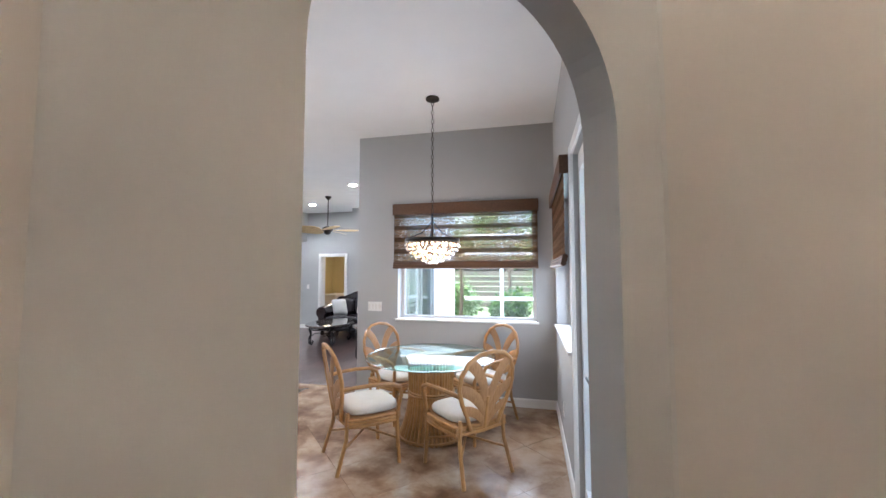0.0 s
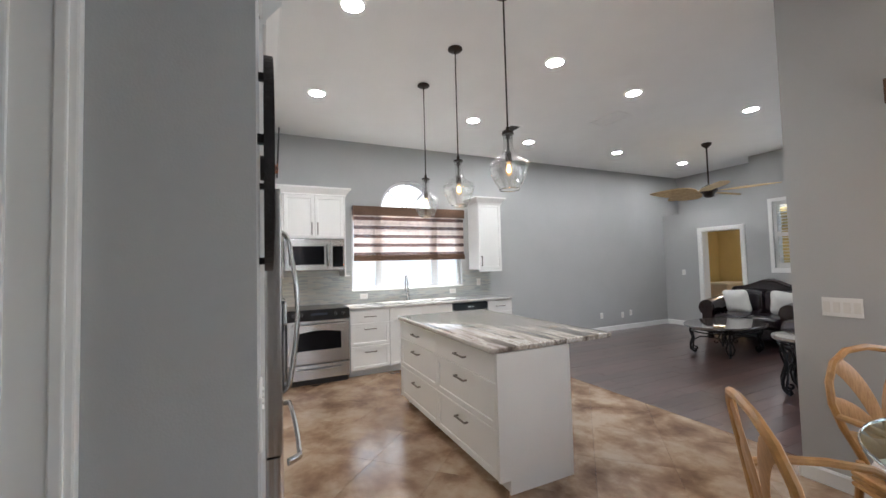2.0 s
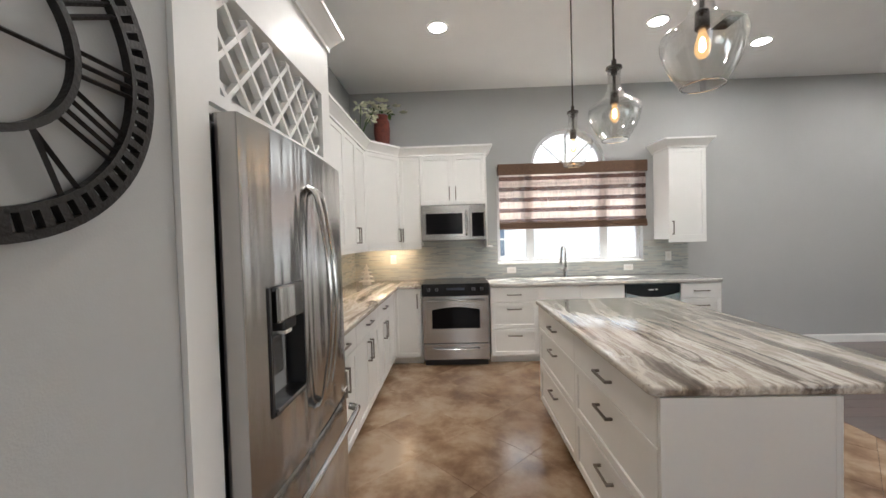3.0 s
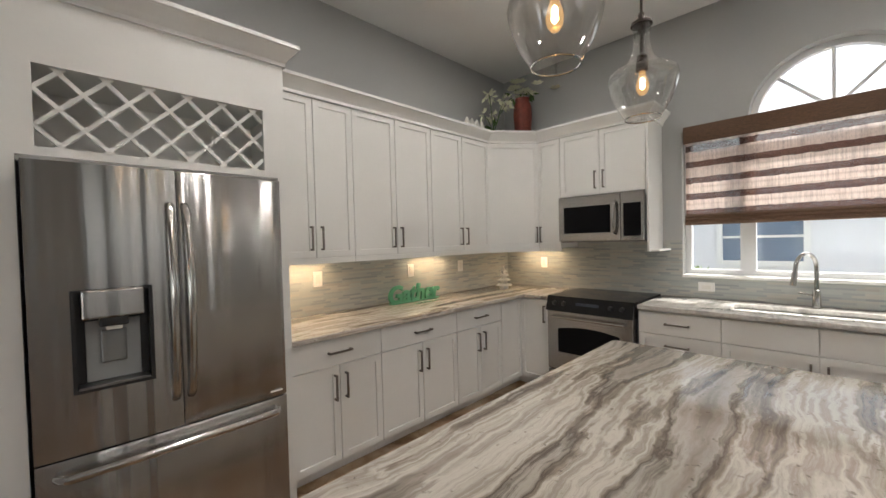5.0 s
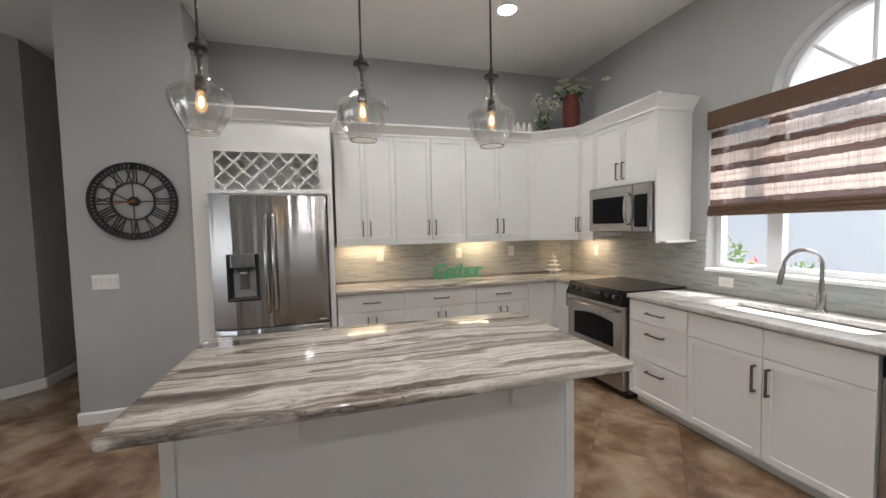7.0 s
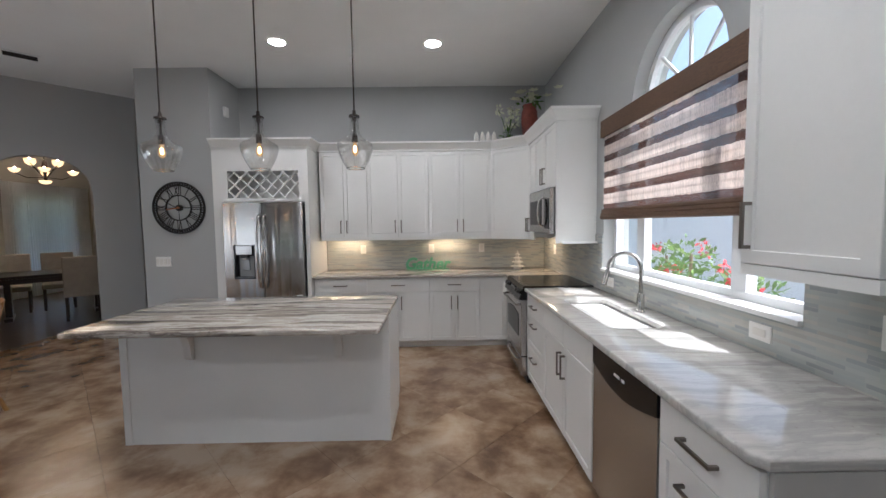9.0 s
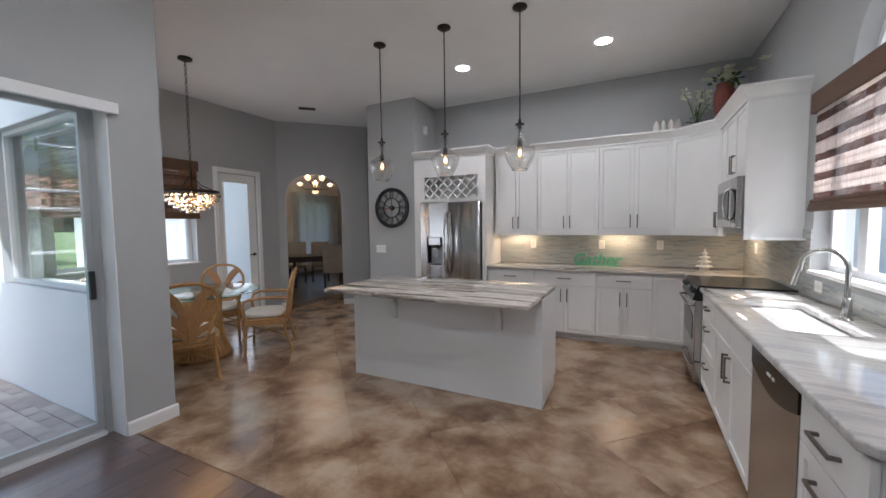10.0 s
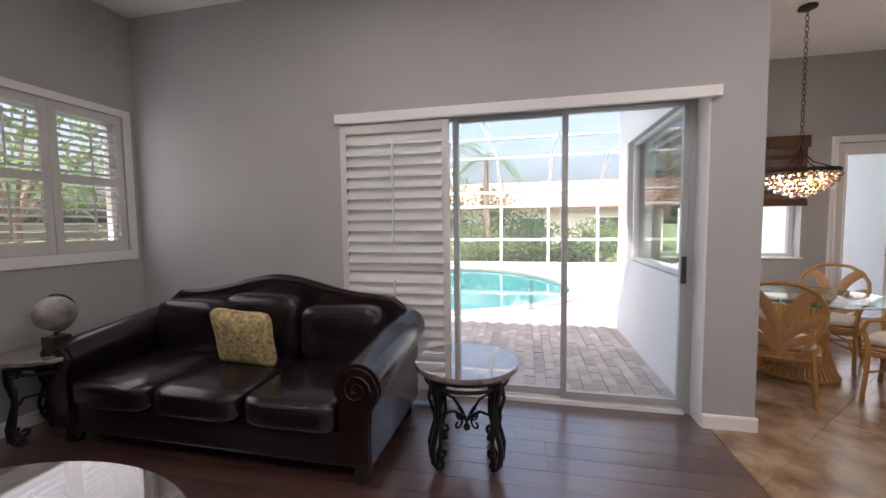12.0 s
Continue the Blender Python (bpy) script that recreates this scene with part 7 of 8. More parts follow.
def iron_table(m, rx, ry, h, label, group=""):
    """A stone-topped table on four scrolled iron legs."""
    t = thing("side_table" if rx < 0.4 else "coffee_table", m, label, "table", group)
    bm = lathe([(0.002, h - 0.035), (0.97, h - 0.035), (1.0, h - 0.028), (1.0, h - 0.010), (0.985, h), (0.002, h)], 48)
    for v in bm.verts:
        v.co.x *= rx
        v.co.y *= ry
    part("tabletop", bm, "marble" if rx < 0.4 else "dark_marble", t, "polished brown marble top", True)
    for k, z in ((0.84, h - 0.055), (0.80, h - 0.10)):
        part("apron_ring", tube([(rx * k * math.cos(a * math.pi / 20), ry * k * math.sin(a * math.pi / 20), z) for a in range(40)], 0.011, seg=6, closed=True), "iron", t, smooth=True)
    for i in range(4):
        a = math.pi / 4 + math.pi / 2 * i
        px, py = rx * 0.80 * math.cos(a), ry * 0.80 * math.sin(a)
        ang = math.degrees(math.atan2(py, px))
        R0 = math.hypot(px, py)
        lines = [[(R0 + 0.005, 0, h - 0.04), (R0 + 0.012, 0, h * 0.80), (R0 - 0.020, 0, h * 0.62), (R0 - 0.012, 0, h * 0.42), (R0 + 0.022, 0, h * 0.26), (R0 + 0.018, 0, h * 0.12), (R0 - 0.015, 0, 0.03), (R0 - 0.035, 0, 0.014), (R0 - 0.055, 0, 0.03), (R0 - 0.045, 0, 0.055), (R0 - 0.028, 0, 0.045)],
                 [(R0 + 0.0, 0.016, h - 0.05), (R0 + 0.004, 0.05, h * 0.72), (R0 - 0.02, 0.022, h * 0.52), (R0 + 0.004, 0.05, h * 0.30), (R0 + 0.01, 0.03, h * 0.15), (R0 - 0.01, 0.012, 0.05)],
                 [(R0 + 0.0, -0.016, h - 0.05), (R0 + 0.004, -0.05, h * 0.72), (R0 - 0.02, -0.022, h * 0.52), (R0 + 0.004, -0.05, h * 0.30), (R0 + 0.01, -0.03, h * 0.15), (R0 - 0.01, -0.012, 0.05)],
                 scroll(R0 - 0.03, h * 0.80, 0.04, 0.008, -60, 300, 0.0), scroll(R0 - 0.05, h * 0.17, 0.042, 0.008, 60, -320, 0.0)]
        leg = None
        for j, pts in enumerate(lines):
            o = part("leg" if j == 0 else "scroll", tube(pts, 0.016 if j == 0 else 0.012, seg=6, up=(0, 1, 0)), "iron", leg or t, smooth=True)
            if j == 0:
                leg = o
                o.matrix_basis = pose(0, 0, 0, 0, 0, ang)
        st = part("stretcher", tube([(R0 - 0.01, 0, h * 0.42), (R0 * 0.75, 0, h * 0.54), (R0 * 0.45, 0, h * 0.53), (R0 * 0.15, 0, h * 0.44), (0, 0, h * 0.36)], 0.009, seg=6, up=(0, 1, 0)), "iron", t, smooth=True)
        st.matrix_basis = pose(0, 0, 0, 0, 0, ang)
        part("curl", tube(scroll(R0 * 0.30, h * 0.38, 0.045, 0.010, 90, 430, 0), 0.007, seg=6, up=(0, 1, 0)), "iron", st, smooth=True)
    part("finial", lathe([(0.002, h * 0.26), (0.02, h * 0.28), (0.024, h * 0.31), (0.008, h * 0.35), (0.002, h * 0.37)], 12), "iron", t, smooth=True)
    return t


iron_table(pose(-1.33, 7.02, 0, 0, 0, 8), 0.315, 0.315, 0.61, "round marble-topped side table on scrolled black iron legs", "marble and iron tables")
iron_table(pose(-1.62, 9.84, 0, 0, 0, 30), 0.30, 0.30, 0.61, "marble-topped side table in the corner holding a globe", "marble and iron tables")
iron_table(pose(-2.84, 8.32, 0), 0.47, 0.70, 0.45, "oval marble-topped coffee table on scrolled iron legs", "marble and iron tables")
gl = thing("globe", pose(-1.66, 9.78, 0.612), "small dark desk globe on a wooden base", "globe")
part("base", boxes(((-0.055, -0.055, 0), (0.055, 0.055, 0.10)), bevel=0.006), "dark_wood", gl)
bm = bmesh.new()
bmesh.ops.create_uvsphere(bm, u_segments=24, v_segments=16, radius=0.115, matrix=Matrix.Translation((0, 0, 0.25)))
part("ball", bm, "globe", gl, smooth=True)
part("meridian", tube([(0.128 * math.sin(radians(a)), 0, 0.25 + 0.128 * math.cos(radians(a))) for a in range(-10, 200, 15)], 0.006, seg=6, up=(0, 1, 0)), "bronze", gl, smooth=True)
part("post", tube([(0, 0, 0.10), (0, 0, 0.125)], 0.012, seg=8), "bronze", gl)

# ---- formal dining room beyond the archway ----
fc = thing("dining_chandelier", pose(3.35, -0.45, CEIL), "bronze chandelier with lit frosted glass cups", "chandelier")
part("canopy", lathe([(0.07, -0.001), (0.06, -0.03), (0.002, -0.04)], 20), "bronze", fc, smooth=True)
part("chain_rod", tube([(0, 0, -0.03), (0, 0, -0.62)], 0.008, seg=6), "bronze", fc)
part("hub", lathe([(0.002, -0.58), (0.03, -0.62), (0.045, -0.72), (0.02, -0.86), (0.03, -0.92), (0.002, -1.0)], 16), "bronze", fc, smooth=True)
for i in range(8):
    a = math.pi / 4 * i
    rr_, zz = (0.36, -0.82) if i % 2 else (0.24, -0.66)
    ar = part("arm", tube([(0.03 * math.cos(a), 0.03 * math.sin(a), -0.9), (rr_ * 0.6 * math.cos(a), rr_ * 0.6 * math.sin(a), zz - 0.10), (rr_ * math.cos(a), rr_ * math.sin(a), zz - 0.02)], 0.008, seg=6), "bronze", fc, smooth=True)
    part("cup", lathe([(0.02, -0.02), (0.05, 0.0), (0.075, 0.035), (0.08, 0.05), (0.07, 0.045), (0.002, 0.01)], 14), "cup", ar, "lit frosted glass cup", True).matrix_basis = pose(rr_ * math.cos(a), rr_ * math.sin(a), zz)
    part("bulb", lathe([(0.004, 0.016), (0.018, 0.024), (0.022, 0.045), (0.012, 0.064), (0.002, 0.066)], 10), "cup_bulb", ar, smooth=True).matrix_basis = pose(rr_ * math.cos(a), rr_ * math.sin(a), zz)
part("bowl", lathe([(0.002, -1.02), (0.06, -1.0), (0.09, -0.96), (0.085, -0.955), (0.002, -0.97)], 16), "cup", fc, smooth=True)
ft = thing("long_table", pose(3.25, -0.36, 0, 0, 0, 45), "dark espresso wood dining table", "table")
part("tabletop", boxes(((-0.9, -0.5, 0.72), (0.9, 0.5, 0.765)), bevel=0.008), "dark_wood", ft)
part("apron", boxes(((-0.8, -0.42, 0.63), (0.8, -0.39, 0.72)), ((-0.8, 0.39, 0.63), (0.8, 0.42, 0.72))), "dark_wood", ft)
for sx_ in (1, -1):
    part("trestle", boxes(((sx_ * 0.55 - 0.05, -0.3, 0.0), (sx_ * 0.55 + 0.05, 0.3, 0.06)), ((sx_ * 0.55 - 0.04, -0.12, 0.06), (sx_ * 0.55 + 0.04, 0.12, 0.72)), bevel=0.01), "dark_wood", ft)
pc = None
for x, y, a in ((2.5, -0.09, -137), (2.5, -1.12, -45), (3.75, -0.95, 45), (4.15, -0.52, 45)):
    if pc is None:
        pc = thing("parsons_chair", pose(x, y, 0, 0, 0, a), "tall upholstered grey linen dining chair", "chair", "upholstered chairs of the formal dining room")
        part("seat", boxes(((-0.23, -0.24, 0.40), (0.23, 0.24, 0.49)), bevel=0.02), "linen", pc)
        bb = part("backrest", boxes(((-0.23, -0.29, 0.40), (0.23, -0.21, 1.06)), bevel=0.02), "linen", pc)
        for sx_ in (1, -1):
            for sy_ in (1, -1):
                part("leg", boxes(((sx_ * 0.20 - 0.02, sy_ * 0.21 - 0.02, 0), (sx_ * 0.20 + 0.02, sy_ * 0.21 + 0.02, 0.40)), bevel=0.003), "dark_wood", pc)
    else:
        copy_thing(pc, pose(x, y, 0, 0, 0, a))
for y in (-1.86, -2.2, -2.55, -2.9, -3.25, -3.5):
    cu_ = thing("curtain", pose(5.54, y, 0), "white sheer floor-length curtain over the window", "curtain", "curtains of the formal dining room")
    bm, n = bmesh.new(), 26
    lo_, hi_ = [], []
    for i in range(n + 1):
        yy = -0.17 + 0.34 * i / n
        xx = 0.022 * math.sin(i * 1.5)
        lo_.append(bm.verts.new((xx, yy, 0.02)))
        hi_.append(bm.verts.new((xx * 0.7, yy, 2.55)))
    for i in range(n):
        bm.faces.new((lo_[i], lo_[i + 1], hi_[i + 1], hi_[i]))
    bmesh.ops.solidify(bm, geom=bm.faces[:], thickness=0.004)
    part("panel", bm, "curtain", cu_, smooth=True)
cab_y = thing("bath_vanity", pose(-4.9, 12.3, 0), "pale vanity seen through the doorway", "cabinet")
part("body", boxes(((-0.3, -0.5, 0), (0.25, 0.5, 0.8)), bevel=0.01), "house", cab_y)
part("top", boxes(((-0.3, -0.52, 0.801), (0.28, 0.52, 0.835)), bevel=0.006), "ceramic", cab_y)
pic = thing("picture_frame", pose(-5.49, 11.9, 1.55, 0, 0, 90), "framed picture on the yellow wall", "picture")
part("frame", boxes(((-0.22, -0.025, -0.3), (0.22, 0, 0.3)), bevel=0.006), "dark_wood", pic)
part("mat_board", boxes(((-0.18, -0.029, -0.26), (0.18, -0.0255, 0.26))), "ceramic", pic)
# lamp added behind the door head, out of view, to light this room
yl = thing("ceiling_lamp", pose(-4.0, 11.6, 2.2), "lit dome lamp added out of view to light the next room", "ceiling light")
part("dome", lathe([(0.14, -0.001), (0.13, -0.05), (0.08, -0.09), (0.002, -0.10)], 20), "down_warm", yl, smooth=True)


# ---- outside ----
POOL = []
for i in range(56):
    a = 2 * math.pi * i / 56
    r = 1.0 + 0.10 * math.cos(2 * a + 0.6) + 0.07 * math.cos(3 * a - 0.5)
    py_ = 8.55 + 3.0 * r * math.sin(a)
    POOL.append((5.55 + 3.0 * r * math.cos(a), py_ if py_ < 8.6 else 8.6 + (py_ - 8.6) * 0.4))
setting("ground", boxes(((-400, -400, -0.6), (400, 400, -0.35))), "grass", "open grassy ground", "ground")
bm = prism(rect(SLIDE_OUT + 0.0, 10.5, DINE_OUT, 14.0), 0.25, [POOL])
for v in bm.verts:
    v.co = (v.co.x, v.co.z, -0.055 - v.co.y)
box(bm, (EAST + 0.2, 2.26, -0.305), (10.5, DINE_OUT, -0.055))
bmesh.ops.recalc_face_normals(bm, faces=bm.faces[:])
deck = setting("pavement", bm, "deck", "pale poured pool deck", "pavement")
setting("water", prism([(x, z) for x, z in POOL], 0.01), "water", "turquoise swimming pool water", "water").matrix_basis = Matrix(((1, 0, 0, 0), (0, 0, 1, 0), (0, -1, 0, -0.12), (0, 0, 0, 1)))
cop = setting("coping", bmesh.new(), "coping", "stone coping round the pool", "coping")
for i in range(56):
    a, b = Vector((*POOL[i], 0)), Vector((*POOL[(i + 1) % 56], 0))
    na, nb = ((Vector((5.55, 8.55, 0)) - p).normalized() for p in (a, b))
    bm = bmesh.new()
    lo_ = [bm.verts.new(p + Vector((0, 0, -0.08))) for p in (a + na * 0.03, b + nb * 0.03, b - nb * 0.26, a - na * 0.26)]
    hi_ = [bm.verts.new(v.co + Vector((0, 0, 0.05))) for v in lo_]
    bm.faces.new(hi_)
    for k in range(4):
        bm.faces.new((lo_[k], lo_[(k + 1) % 4], hi_[(k + 1) % 4], hi_[k]))
    bmesh.ops.recalc_face_normals(bm, faces=bm.faces[:])
    part("stone", bm, "coping", cop)

cage = thing("pool_cage", pose(0, 0, 0), "white aluminium screen enclosure round the pool", "enclosure")
CX, CY, CH = 10.4, 10.9, 2.55


def beam(name, a, b, r=0.05):
    part(name, tube([a, b], r, r, 4, up=(0, 0, 1) if abs(b[2] - a[2]) < 1 else (0, 1, 0)), "frame", cage)


ys = [2.6 + 1.65 * i for i in range(5)] + [CY]
xs = [SLIDE_OUT + 1.2 + 1.7 * i for i in range(6)] + [CX]
for y in ys:
    beam("post", (CX, y, -0.06), (CX, y, CH))
    beam("rafter", (CX, y, CH), (CX - 1.7, y, CH + 0.95))
    beam("roof_beam", (CX - 1.7, y, CH + 0.95), (0.3, y, CH + 0.95)) if y > 5.9 else beam("roof_beam", (CX - 1.7, y, CH + 0.95), (2.6, y, CH + 0.95))
for x in xs:
    beam("post", (x, CY, -0.06), (x, CY, CH))
    beam("roof_purlin", (x, CY, CH + 0.0), (x, CY - 1.7, CH + 0.95))
for z in (0.0, 0.85, 2.05, CH):
    beam("wall_rail", (CX, 2.6, z), (CX, CY, z))
    beam("wall_rail", (SLIDE_OUT + 0.2, CY, z), (CX, CY, z))
for x in (CX - 1.7, 6.0, 3.4):
    beam("roof_purlin", (x, 2.7, CH + 0.95), (x, CY - 1.7, CH + 0.95), 0.035)

for name, quad in (("wall_screen", ((CX, 2.6, 0.0), (CX, CY, 0.0), (CX, CY, CH), (CX, 2.6, CH))), ("wall_screen", ((SLIDE_OUT + 0.2, CY, 0.0), (CX, CY, 0.0), (CX, CY, CH), (SLIDE_OUT + 0.2, CY, CH))),
                   ("roof_screen", ((CX, 2.6, CH), (CX, CY, CH), (CX - 1.7, CY, CH + 0.95), (CX - 1.7, 2.6, CH + 0.95))), ("roof_screen", ((CX - 1.7, 2.7, CH + 0.95), (CX - 1.7, CY, CH + 0.95), (0.3, CY, CH + 0.95), (2.7, 2.7, CH + 0.95)))):
    bm = bmesh.new()
    bm.faces.new([bm.verts.new(q) for q in quad])
    bmesh.ops.solidify(bm, geom=bm.faces[:], thickness=0.002)
    part(name, bm, "screen" if name == "wall_screen" else "roof_screen", cage, "fine insect screen")

pav = setting("pavement", bmesh.new(), "paver", "rows of brick pavers by the house", "pavement")
bm = boxes(((-0.1, -0.1, -0.03), (0.095, 0.0, 0.0)))
for v in bm.verts:
    v.co.x = 0.1 + (v.co.x - 0.1) if v.co.x > 0 else v.co.x
me_p = bpy.data.meshes.new("paver")
bm.to_mesh(me_p)
bm.free()
me_p.materials.append(M["paver"])
rest = bmesh.new()
count = 0
for j in range(34):
    for i in range(12):
        x = SLIDE_OUT + 0.12 + 0.2 * i + (0.1 if j % 2 else 0)
        y = DINE_OUT + 0.12 + 0.103 * j
        z = -0.022 + 0.003 * math.sin(i * 7.1 + j * 3.3)
        if i < 10 and j < 28:
            piece("paver", me_p, pav, pose(x, y, z))
        else:
            box(rest, (x - 0.1, y - 0.1, z - 0.03), (x + 0.095, y, z))
tagged(part("outer_pavers", rest, "paver", pav), "pavers farther along the patio", kind="stuff")

rndt = random.Random(5)
for k, (x, y, rx_, ry_, rz_) in enumerate(((2.4, 13.2, 0.9, 0.8, 1.1), (0.8, 13.7, 0.6, 0.6, 0.9), (13.2, 3.5, 1.0, 1.6, 1.5), (13.6, 6.2, 1.1, 1.7, 1.6), (13.4, 9.0, 1.1, 1.8, 1.5), (13.8, 12.0, 1.2, 1.8, 1.7), (1.0, 16.6, 1.0, 0.8, 0.75), (3.6, 17.6, 1.3, 0.9, 0.6), (-1.6, 16.6, 1.0, 0.8, 1.2), (6.6, 17.2, 1.5, 0.9, 0.9), (4.6, 2.95, 0.5, 0.3, 0.55), (-2.0, 13.2, 1.0, 0.6, 1.5), (-3.6, 14.0, 1.2, 0.6, 1.3), (12.2, 5.6, 0.6, 1.6, 0.8), (12.3, 8.4, 0.6, 1.7, 0.9), (15.6, 11.0, 1.7, 1.8, 3.1), (15.2, 13.4, 1.6, 1.7, 3.5), (16.0, 8.0, 1.5, 1.6, 2.7))):
    s = thing("bush", pose(x, y, -0.35), "dense green garden shrub", "bush", "garden shrubs")
    part("branches", tube([(0, 0, 0), (0.1, 0.05, rz_ * 0.5), (0.05, -0.1, rz_)], 0.05, seg=6), "bark", s)
    bm = bmesh.new()
    for _ in range(7):
        c = (rndt.uniform(-0.55, 0.55) * rx_, rndt.uniform(-0.55, 0.55) * ry_, rz_ * rndt.uniform(0.45, 1.05))
        leaves(bm, c, (rx_ * 0.6, ry_ * 0.6, rz_ * 0.5), 330 if x > 12 else 230, 0.17, rndt)
    part("foliage", bm, "leaf" if k % 2 else "leaf2", s)


def palm(m, h, label, fronds=16):
    t = thing("palm_tree", m, label, "tree", "palms beyond the pool")
    part("trunk", tube([(0, 0, 0), (0.05, 0, h * 0.3), (0.02, 0.06, h * 0.65), (0.1, 0.05, h)], 0.17, seg=10, taper=lambda q: 1.15 - 0.45 * q), "bark", t, smooth=True)
    for i in range(fronds):
        a, up_ = 2 * math.pi * i / fronds + rndt.uniform(-0.2, 0.2), rndt.uniform(0.0, 1.0)
        ln = rndt.uniform(1.5, 2.2)
        bm = bmesh.new()
        d = Vector((math.cos(a), math.sin(a), 0))
        s_ = Vector((-math.sin(a), math.cos(a), 0))
        spine = [Vector((0.1, 0.05, h)) + d * ln * q + Vector((0, 0, up_ * ln * q * 0.8 - 1.1 * ln * q * q)) for q in [k / 9 for k in range(10)]]
        for k in range(1, 9):
            for side in (1, -1):
                for e in (0.0, 0.5):
                    p_ = spine[k] + (spine[k + 1] - spine[k]) * e
                    w_ = 0.55 * math.sin(math.pi * (k + e) / 10)
                    tip = p_ + s_ * side * w_ + d * 0.18 + Vector((0, 0, -0.22 * w_ - 0.05))
                    bm.faces.new([bm.verts.new(p_), bm.verts.new(p_ + d * 0.06), bm.verts.new(tip)])
        part("frond", bm, "leaf" if i % 2 else "leaf2", t)
    return t


def garden_tree(m, h, spread, label):
    """A slim trunk with forked limbs and loose clumps of leaves at their ends."""
    t = thing("garden_tree", m, label, "tree", "garden trees behind the house")
    part("trunk", tube([(0, 0, 0), (0.04, 0.02, h * 0.25), (0.0, 0.05, h * 0.5)], 0.075, seg=8, taper=lambda q: 1.2 - 0.5 * q), "bark", t, smooth=True)
    crown_ = bmesh.new()
    for i in range(9):
        a, q = 2.4 * i + rndt.uniform(-0.3, 0.3), rndt.uniform(0.45, 1.0)
        tip = Vector((math.cos(a) * spread * q, math.sin(a) * spread * q, h * rndt.uniform(0.62, 0.98)))
        part("limb", tube([(0.0, 0.05, h * 0.46), tip * 0.5 + Vector((0, 0, h * 0.28)), tip], 0.03, seg=5, taper=lambda k: 1.1 - 0.7 * k), "bark", t, smooth=True)
        leaves(crown_, tip, (spread * 0.42, spread * 0.42, h * 0.13), 170, 0.15, rndt)
    part("crown", crown_, "leaf2", t)
    return t


garden_tree(pose(0.75, 14.3, -0.35), 4.0, 1.5, "slender garden tree with light green leaves")
garden_tree(pose(-1.2, 15.4, -0.35), 4.4, 1.6, "slender garden tree with light green leaves")
palm(pose(13.0, 8.3, -0.35), 4.6, "tall palm with a rough brown trunk")
palm(pose(14.2, 9.8, -0.35), 5.4, "tall palm with a rough brown trunk")
palm(pose(2.4, 18.5, -0.35), 3.0, "low palm with a rough brown trunk")
palm(pose(-2.4, 15.0, -0.35), 3.6, "low palm outside the living room window")

nb = thing("neighbour_house", pose(22.0, 6.5, -0.35), "cream neighbouring house with a clay tile roof", "house")
part("wall", boxes(((0, -8, 0), (6, 8, 2.7))), "house", nb)
roof = part("roof", bmesh.new(), "roof_tile", nb, "clay tile roof")
bm = bmesh.new()
for i in range(12):
    z0, z1, x0, x1 = 2.7 + 0.17 * i, 2.7 + 0.17 * (i + 1) + 0.03, -0.8 + 0.36 * i, -0.8 + 0.36 * (i + 1)
    for j in range(48):
        y0 = -8.6 + 0.36 * j
        tube([(x0, y0 + 0.18, z0 + 0.04), (x1, y0 + 0.18, z1 + 0.02)], 0.175, 0.07, 6, bm=bm)
tagged(part("roof_tiles", bm, "roof_tile", roof), "rows of clay roof tiles", kind="stuff")
for y in (-5.5, -1.0, 4.0):
    wn = part("window", boxes(((-0.03, y, 0.9), (0.0, y + 1.4, 2.1))), "window_dark", nb)
    part("frame", boxes(((-0.06, y - 0.08, 0.82), (-0.031, y, 2.18)), ((-0.06, y + 1.4, 0.82), (-0.031, y + 1.48, 2.18)), ((-0.06, y, 2.1), (-0.031, y + 1.4, 2.18)), ((-0.06, y, 0.82), (-0.031, y + 1.4, 0.9))), "trim", wn)
fen = thing("fence", pose(-6, 20.5, -0.35), "weathered wooden board fence at the back of the garden", "fence")
for i in range(7):
    part("board", boxes(((0, -0.012, 0.1 + 0.27 * i), (18, 0.012, 0.34 + 0.27 * i))), "fence", fen)
for i in range(10):
    part("post", boxes(((2 * i - 0.05, 0.013, 0), (2 * i + 0.05, 0.11, 2.0))), "fence", fen)

# the side yard outside the kitchen window
# unseen pale strip, added to bounce sunlight onto the side house wall
setting("pavement", boxes(((-9.19, -6, -0.36), (-5.4, 11, -0.30))), "deck", "unseen pale strip added to bounce sunlight in the side yard", "pavement")
sw = thing("side_house", pose(-9.2, 0, -0.35), "pale neighbouring house wall across the side yard", "house")
part("wall", boxes(((-4, -16, 0), (0, 12, 3.0))), "side_paint", sw)
part("roof", boxes(((-4.2, -16.4, 3.0), (0.3, 12.4, 3.16))), "roof_tile", sw)
sw_win = part("window", boxes(((0.0, 2.75, 1.35), (0.03, 3.75, 2.15))), "blue_window", sw)
part("frame", boxes(((0.03, 2.67, 1.27), (0.06, 2.75, 2.23)), ((0.03, 3.75, 1.27), (0.06, 3.83, 2.23)), ((0.03, 2.75, 2.15), (0.06, 3.75, 2.23)), ((0.03, 2.75, 1.27), (0.06, 3.75, 1.35)), ((0.03, 2.75, 1.72), (0.05, 3.75, 1.76))), "trim", sw_win)
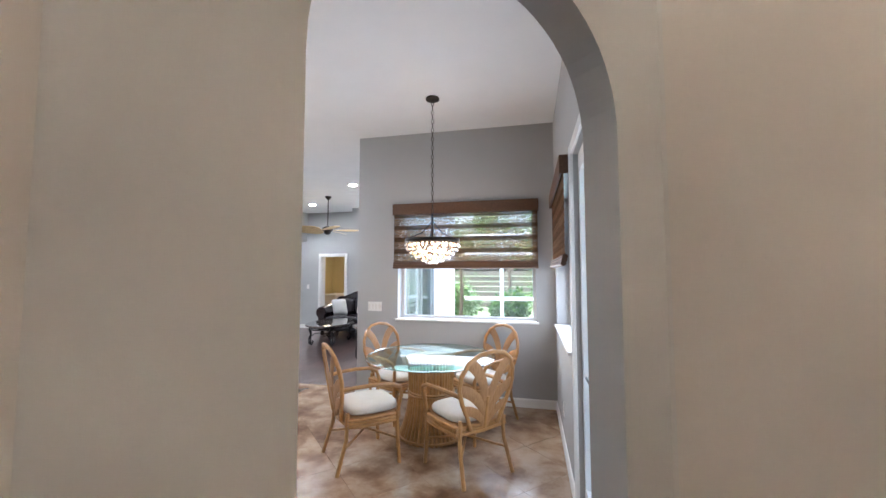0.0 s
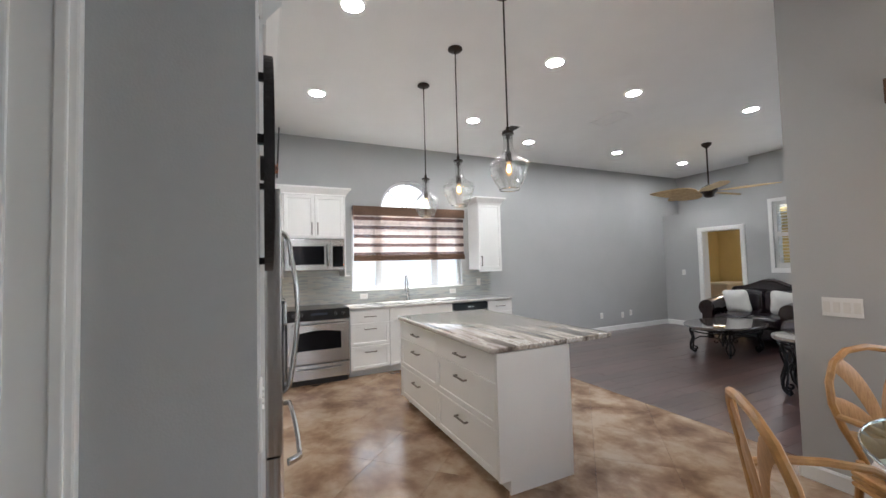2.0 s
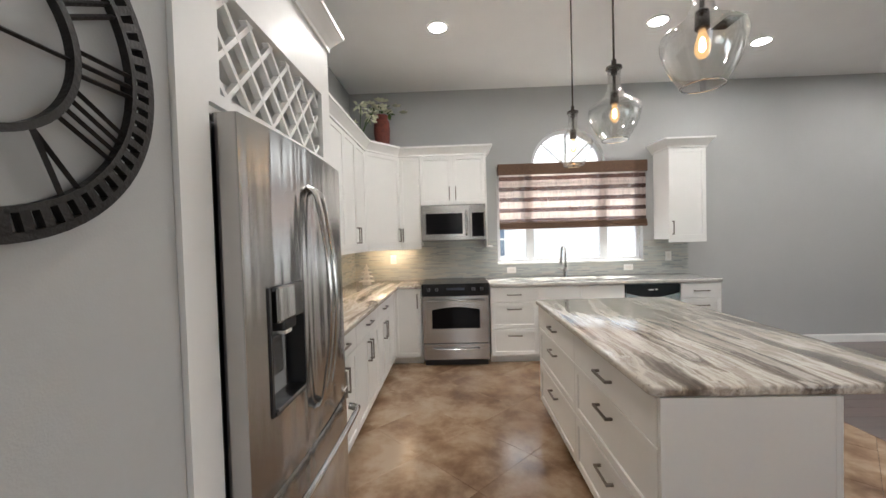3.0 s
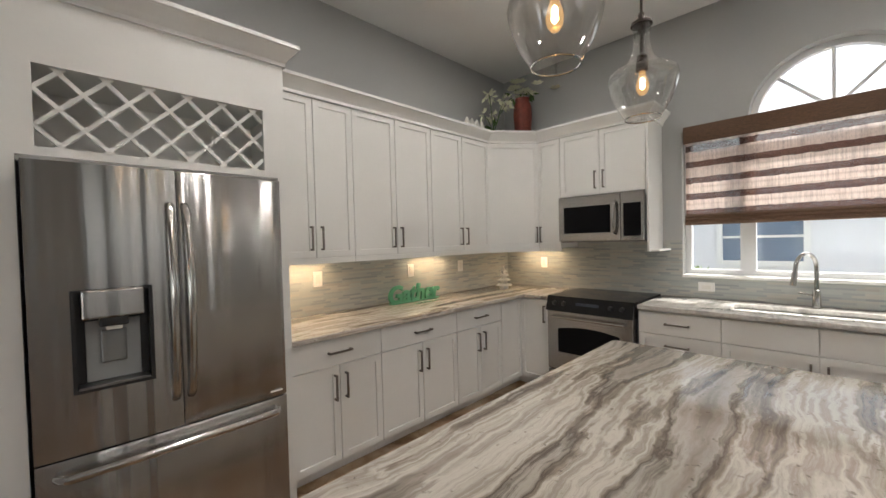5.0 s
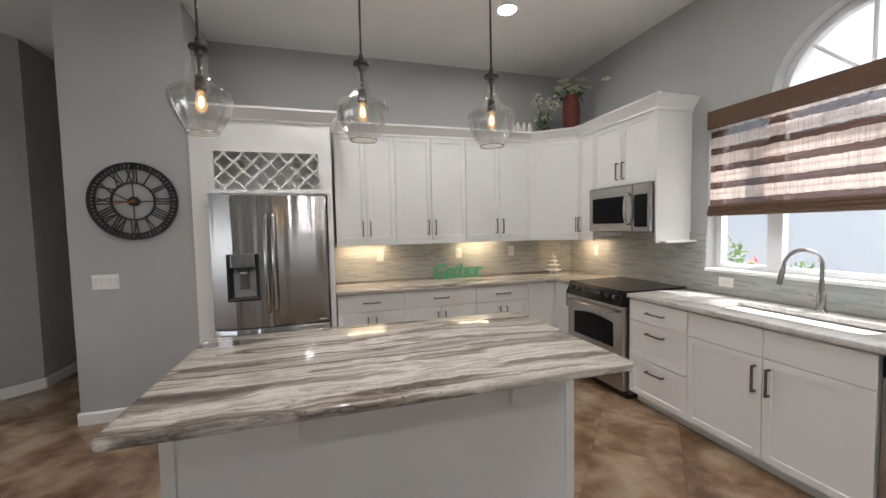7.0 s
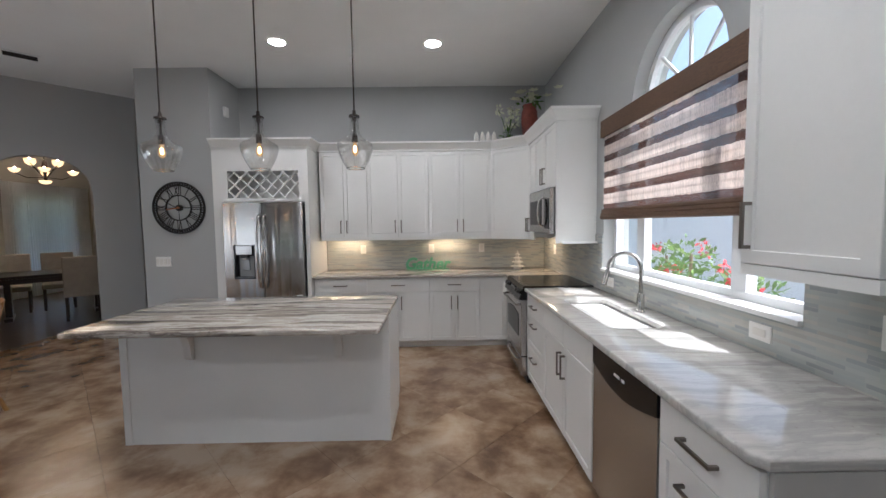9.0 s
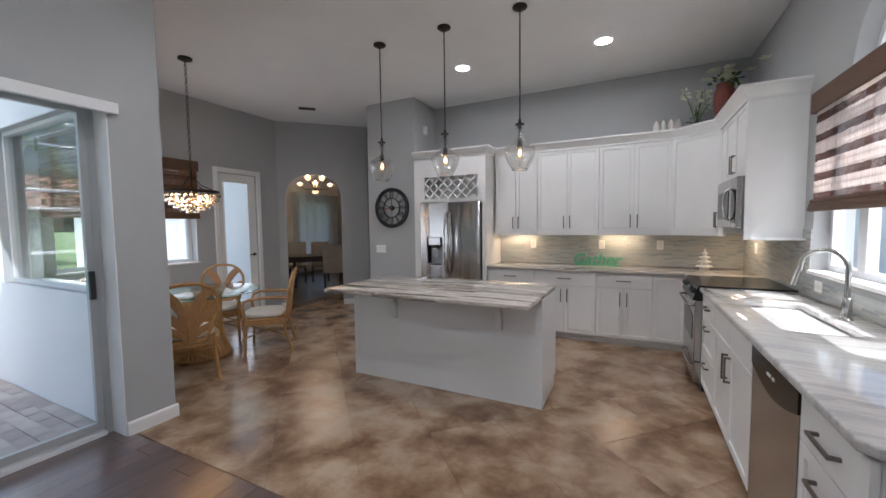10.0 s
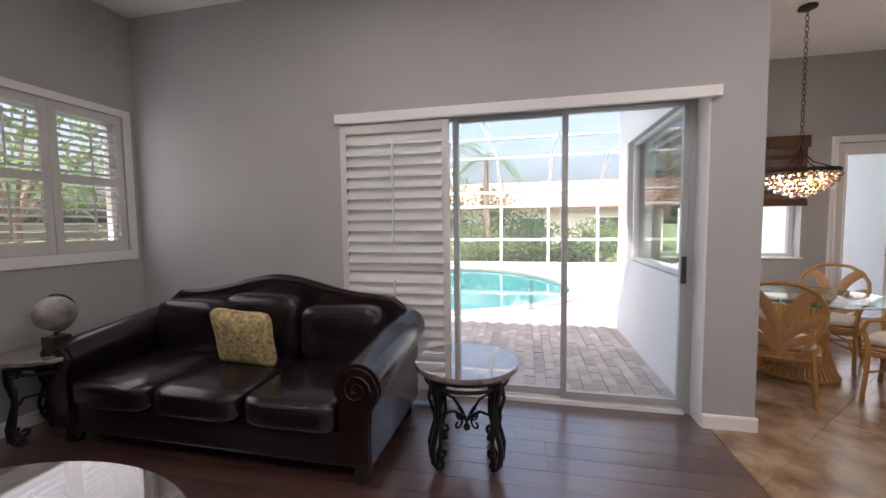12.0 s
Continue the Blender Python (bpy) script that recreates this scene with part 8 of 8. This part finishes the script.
for x, y, hh in ((-6.5, 2.1, 1.65), (-6.5, 2.95, 1.38), (-6.7, 1.3, 1.55)):
    s = thing("flowering_shrub", pose(x, y, -0.35), "leafy green shrub with red blossoms below the window", "bush", "flowering shrubs in the side yard")
    part("stems", tube([(0, 0, 0), (0.03, 0.05, hh * 0.5), (0, 0, hh * 0.9)], 0.02, seg=5), "bark", s)
    part("foliage", leaves(bmesh.new(), (0, 0, hh * 0.62), (0.36, 0.36, hh * 0.40), 620, 0.085, rndt), "leaf2", s)
    for _ in range(4):
        p = (rndt.uniform(-0.35, 0.35), rndt.uniform(-0.35, 0.35), hh * rndt.uniform(0.75, 1.02))
        part("blossom", leaves(bmesh.new(), p, (0.05, 0.05, 0.04), 16, 0.06, rndt), "red_petal", s)


# ---- floor pieces ----
def clip(poly, axis, value, keep_below):
    out = []
    for i, p in enumerate(poly):
        q = poly[(i + 1) % len(poly)]
        pin, qin = (p[axis] <= value) == keep_below, (q[axis] <= value) == keep_below
        if pin:
            out.append(p)
        if pin != qin:
            s = (value - p[axis]) / (q[axis] - p[axis])
            out.append((p[0] + (q[0] - p[0]) * s, p[1] + (q[1] - p[1]) * s))
    return out


def chip(poly, z1, z0, mat):
    bm = bmesh.new()
    c = sum((Vector((*p, 0)) for p in poly), Vector()) / len(poly)
    lo_ = [bm.verts.new((x, y, z0)) for x, y in poly]
    mid = [bm.verts.new((x, y, z1 - 0.0015)) for x, y in poly]
    hi_ = []
    for x, y in poly:
        d = c - Vector((x, y, 0))
        q = Vector((x, y, z1)) + d.normalized() * 0.0012
        hi_.append(bm.verts.new(q))
    n = len(poly)
    bm.faces.new(hi_)
    for a, b in ((lo_, mid), (mid, hi_)):
        for i in range(n):
            bm.faces.new((a[i], a[(i + 1) % n], b[(i + 1) % n], b[i]))
    bmesh.ops.recalc_face_normals(bm, faces=bm.faces[:])
    return bm


tiles = setting("floor", boxes(((WEST, BACK, -0.0058), (EAST + 0.1, SEAM - 0.002, -0.0045))), "grout", "glossy clouded brown and cream tile floor laid on the diagonal", "floor")
TS, gap = 0.52, 0.0009
for i in range(-16, 20):
    for j in range(-4, 24):
        cx, cy = (i - j) * TS * S2 - 0.4, (i + j) * TS * S2 - 1.0
        h = TS / 2 * 1.41421 - gap
        poly = [(cx + h, cy), (cx, cy + h), (cx - h, cy), (cx, cy - h)]
        if not (WEST - h < cx < EAST + h and -2.0 - h < cy < SEAM + h):
            continue
        if cy < 0.4 and not -0.6 < cx < 1.1 or cx < -0.9 and cy < 0.9:
            continue
        for ax, val, below in ((0, WEST, False), (0, EAST + 0.1, True), (1, SEAM, True), (1, -2.0, False)):
            poly = clip(poly, ax, val, below) if poly else poly
        poly = [p for k, p in enumerate(poly) if math.hypot(p[0] - poly[k - 1][0], p[1] - poly[k - 1][1]) > 0.004]
        if len(poly) >= 3:
            part("tile", chip(poly, 0.0, -0.0044, "tile"), "tile", tiles)
planks = setting("floor", boxes(((WEST, SEAM + 0.002, -0.0058), (SLIDE_OUT, NORTH + 0.2, -0.0045))), "plastic", "dark reddish-brown wood plank floor with a satin finish", "floor")
rndf = random.Random(8)
pw, x = 0.152, WEST
while x < SLIDE_OUT - 0.01:
    y = SEAM + 0.003 - rndf.uniform(0, 1.0)
    while y < NORTH + 0.2:
        ln = rndf.choice((0.9, 1.2, 1.5))
        a, b = max(y, SEAM + 0.003), min(y + ln, NORTH + 0.2)
        if b - a > 0.02:
            x1 = min(x + pw, SLIDE_OUT)
            part("plank", chip([(x + 0.0008, a + 0.0008), (x1 - 0.0008, a + 0.0008), (x1 - 0.0008, b - 0.0008), (x + 0.0008, b - 0.0008)], rndf.uniform(-0.0006, 0.0004), -0.0044, "wood"), "wood", planks)
        y += ln
    x += pw
setting("floor_2", boxes(((0.86, -3.8, -0.0058), (5.6, 2.04, -0.001))), "wood", "dark wood floor of the formal dining room", "floor")
setting("floor_3", boxes(((-5.5, NORTH + 0.201, -0.0058), (-2.5, 13.1, -0.001))), "tile", "tile floor of the next room", "floor")
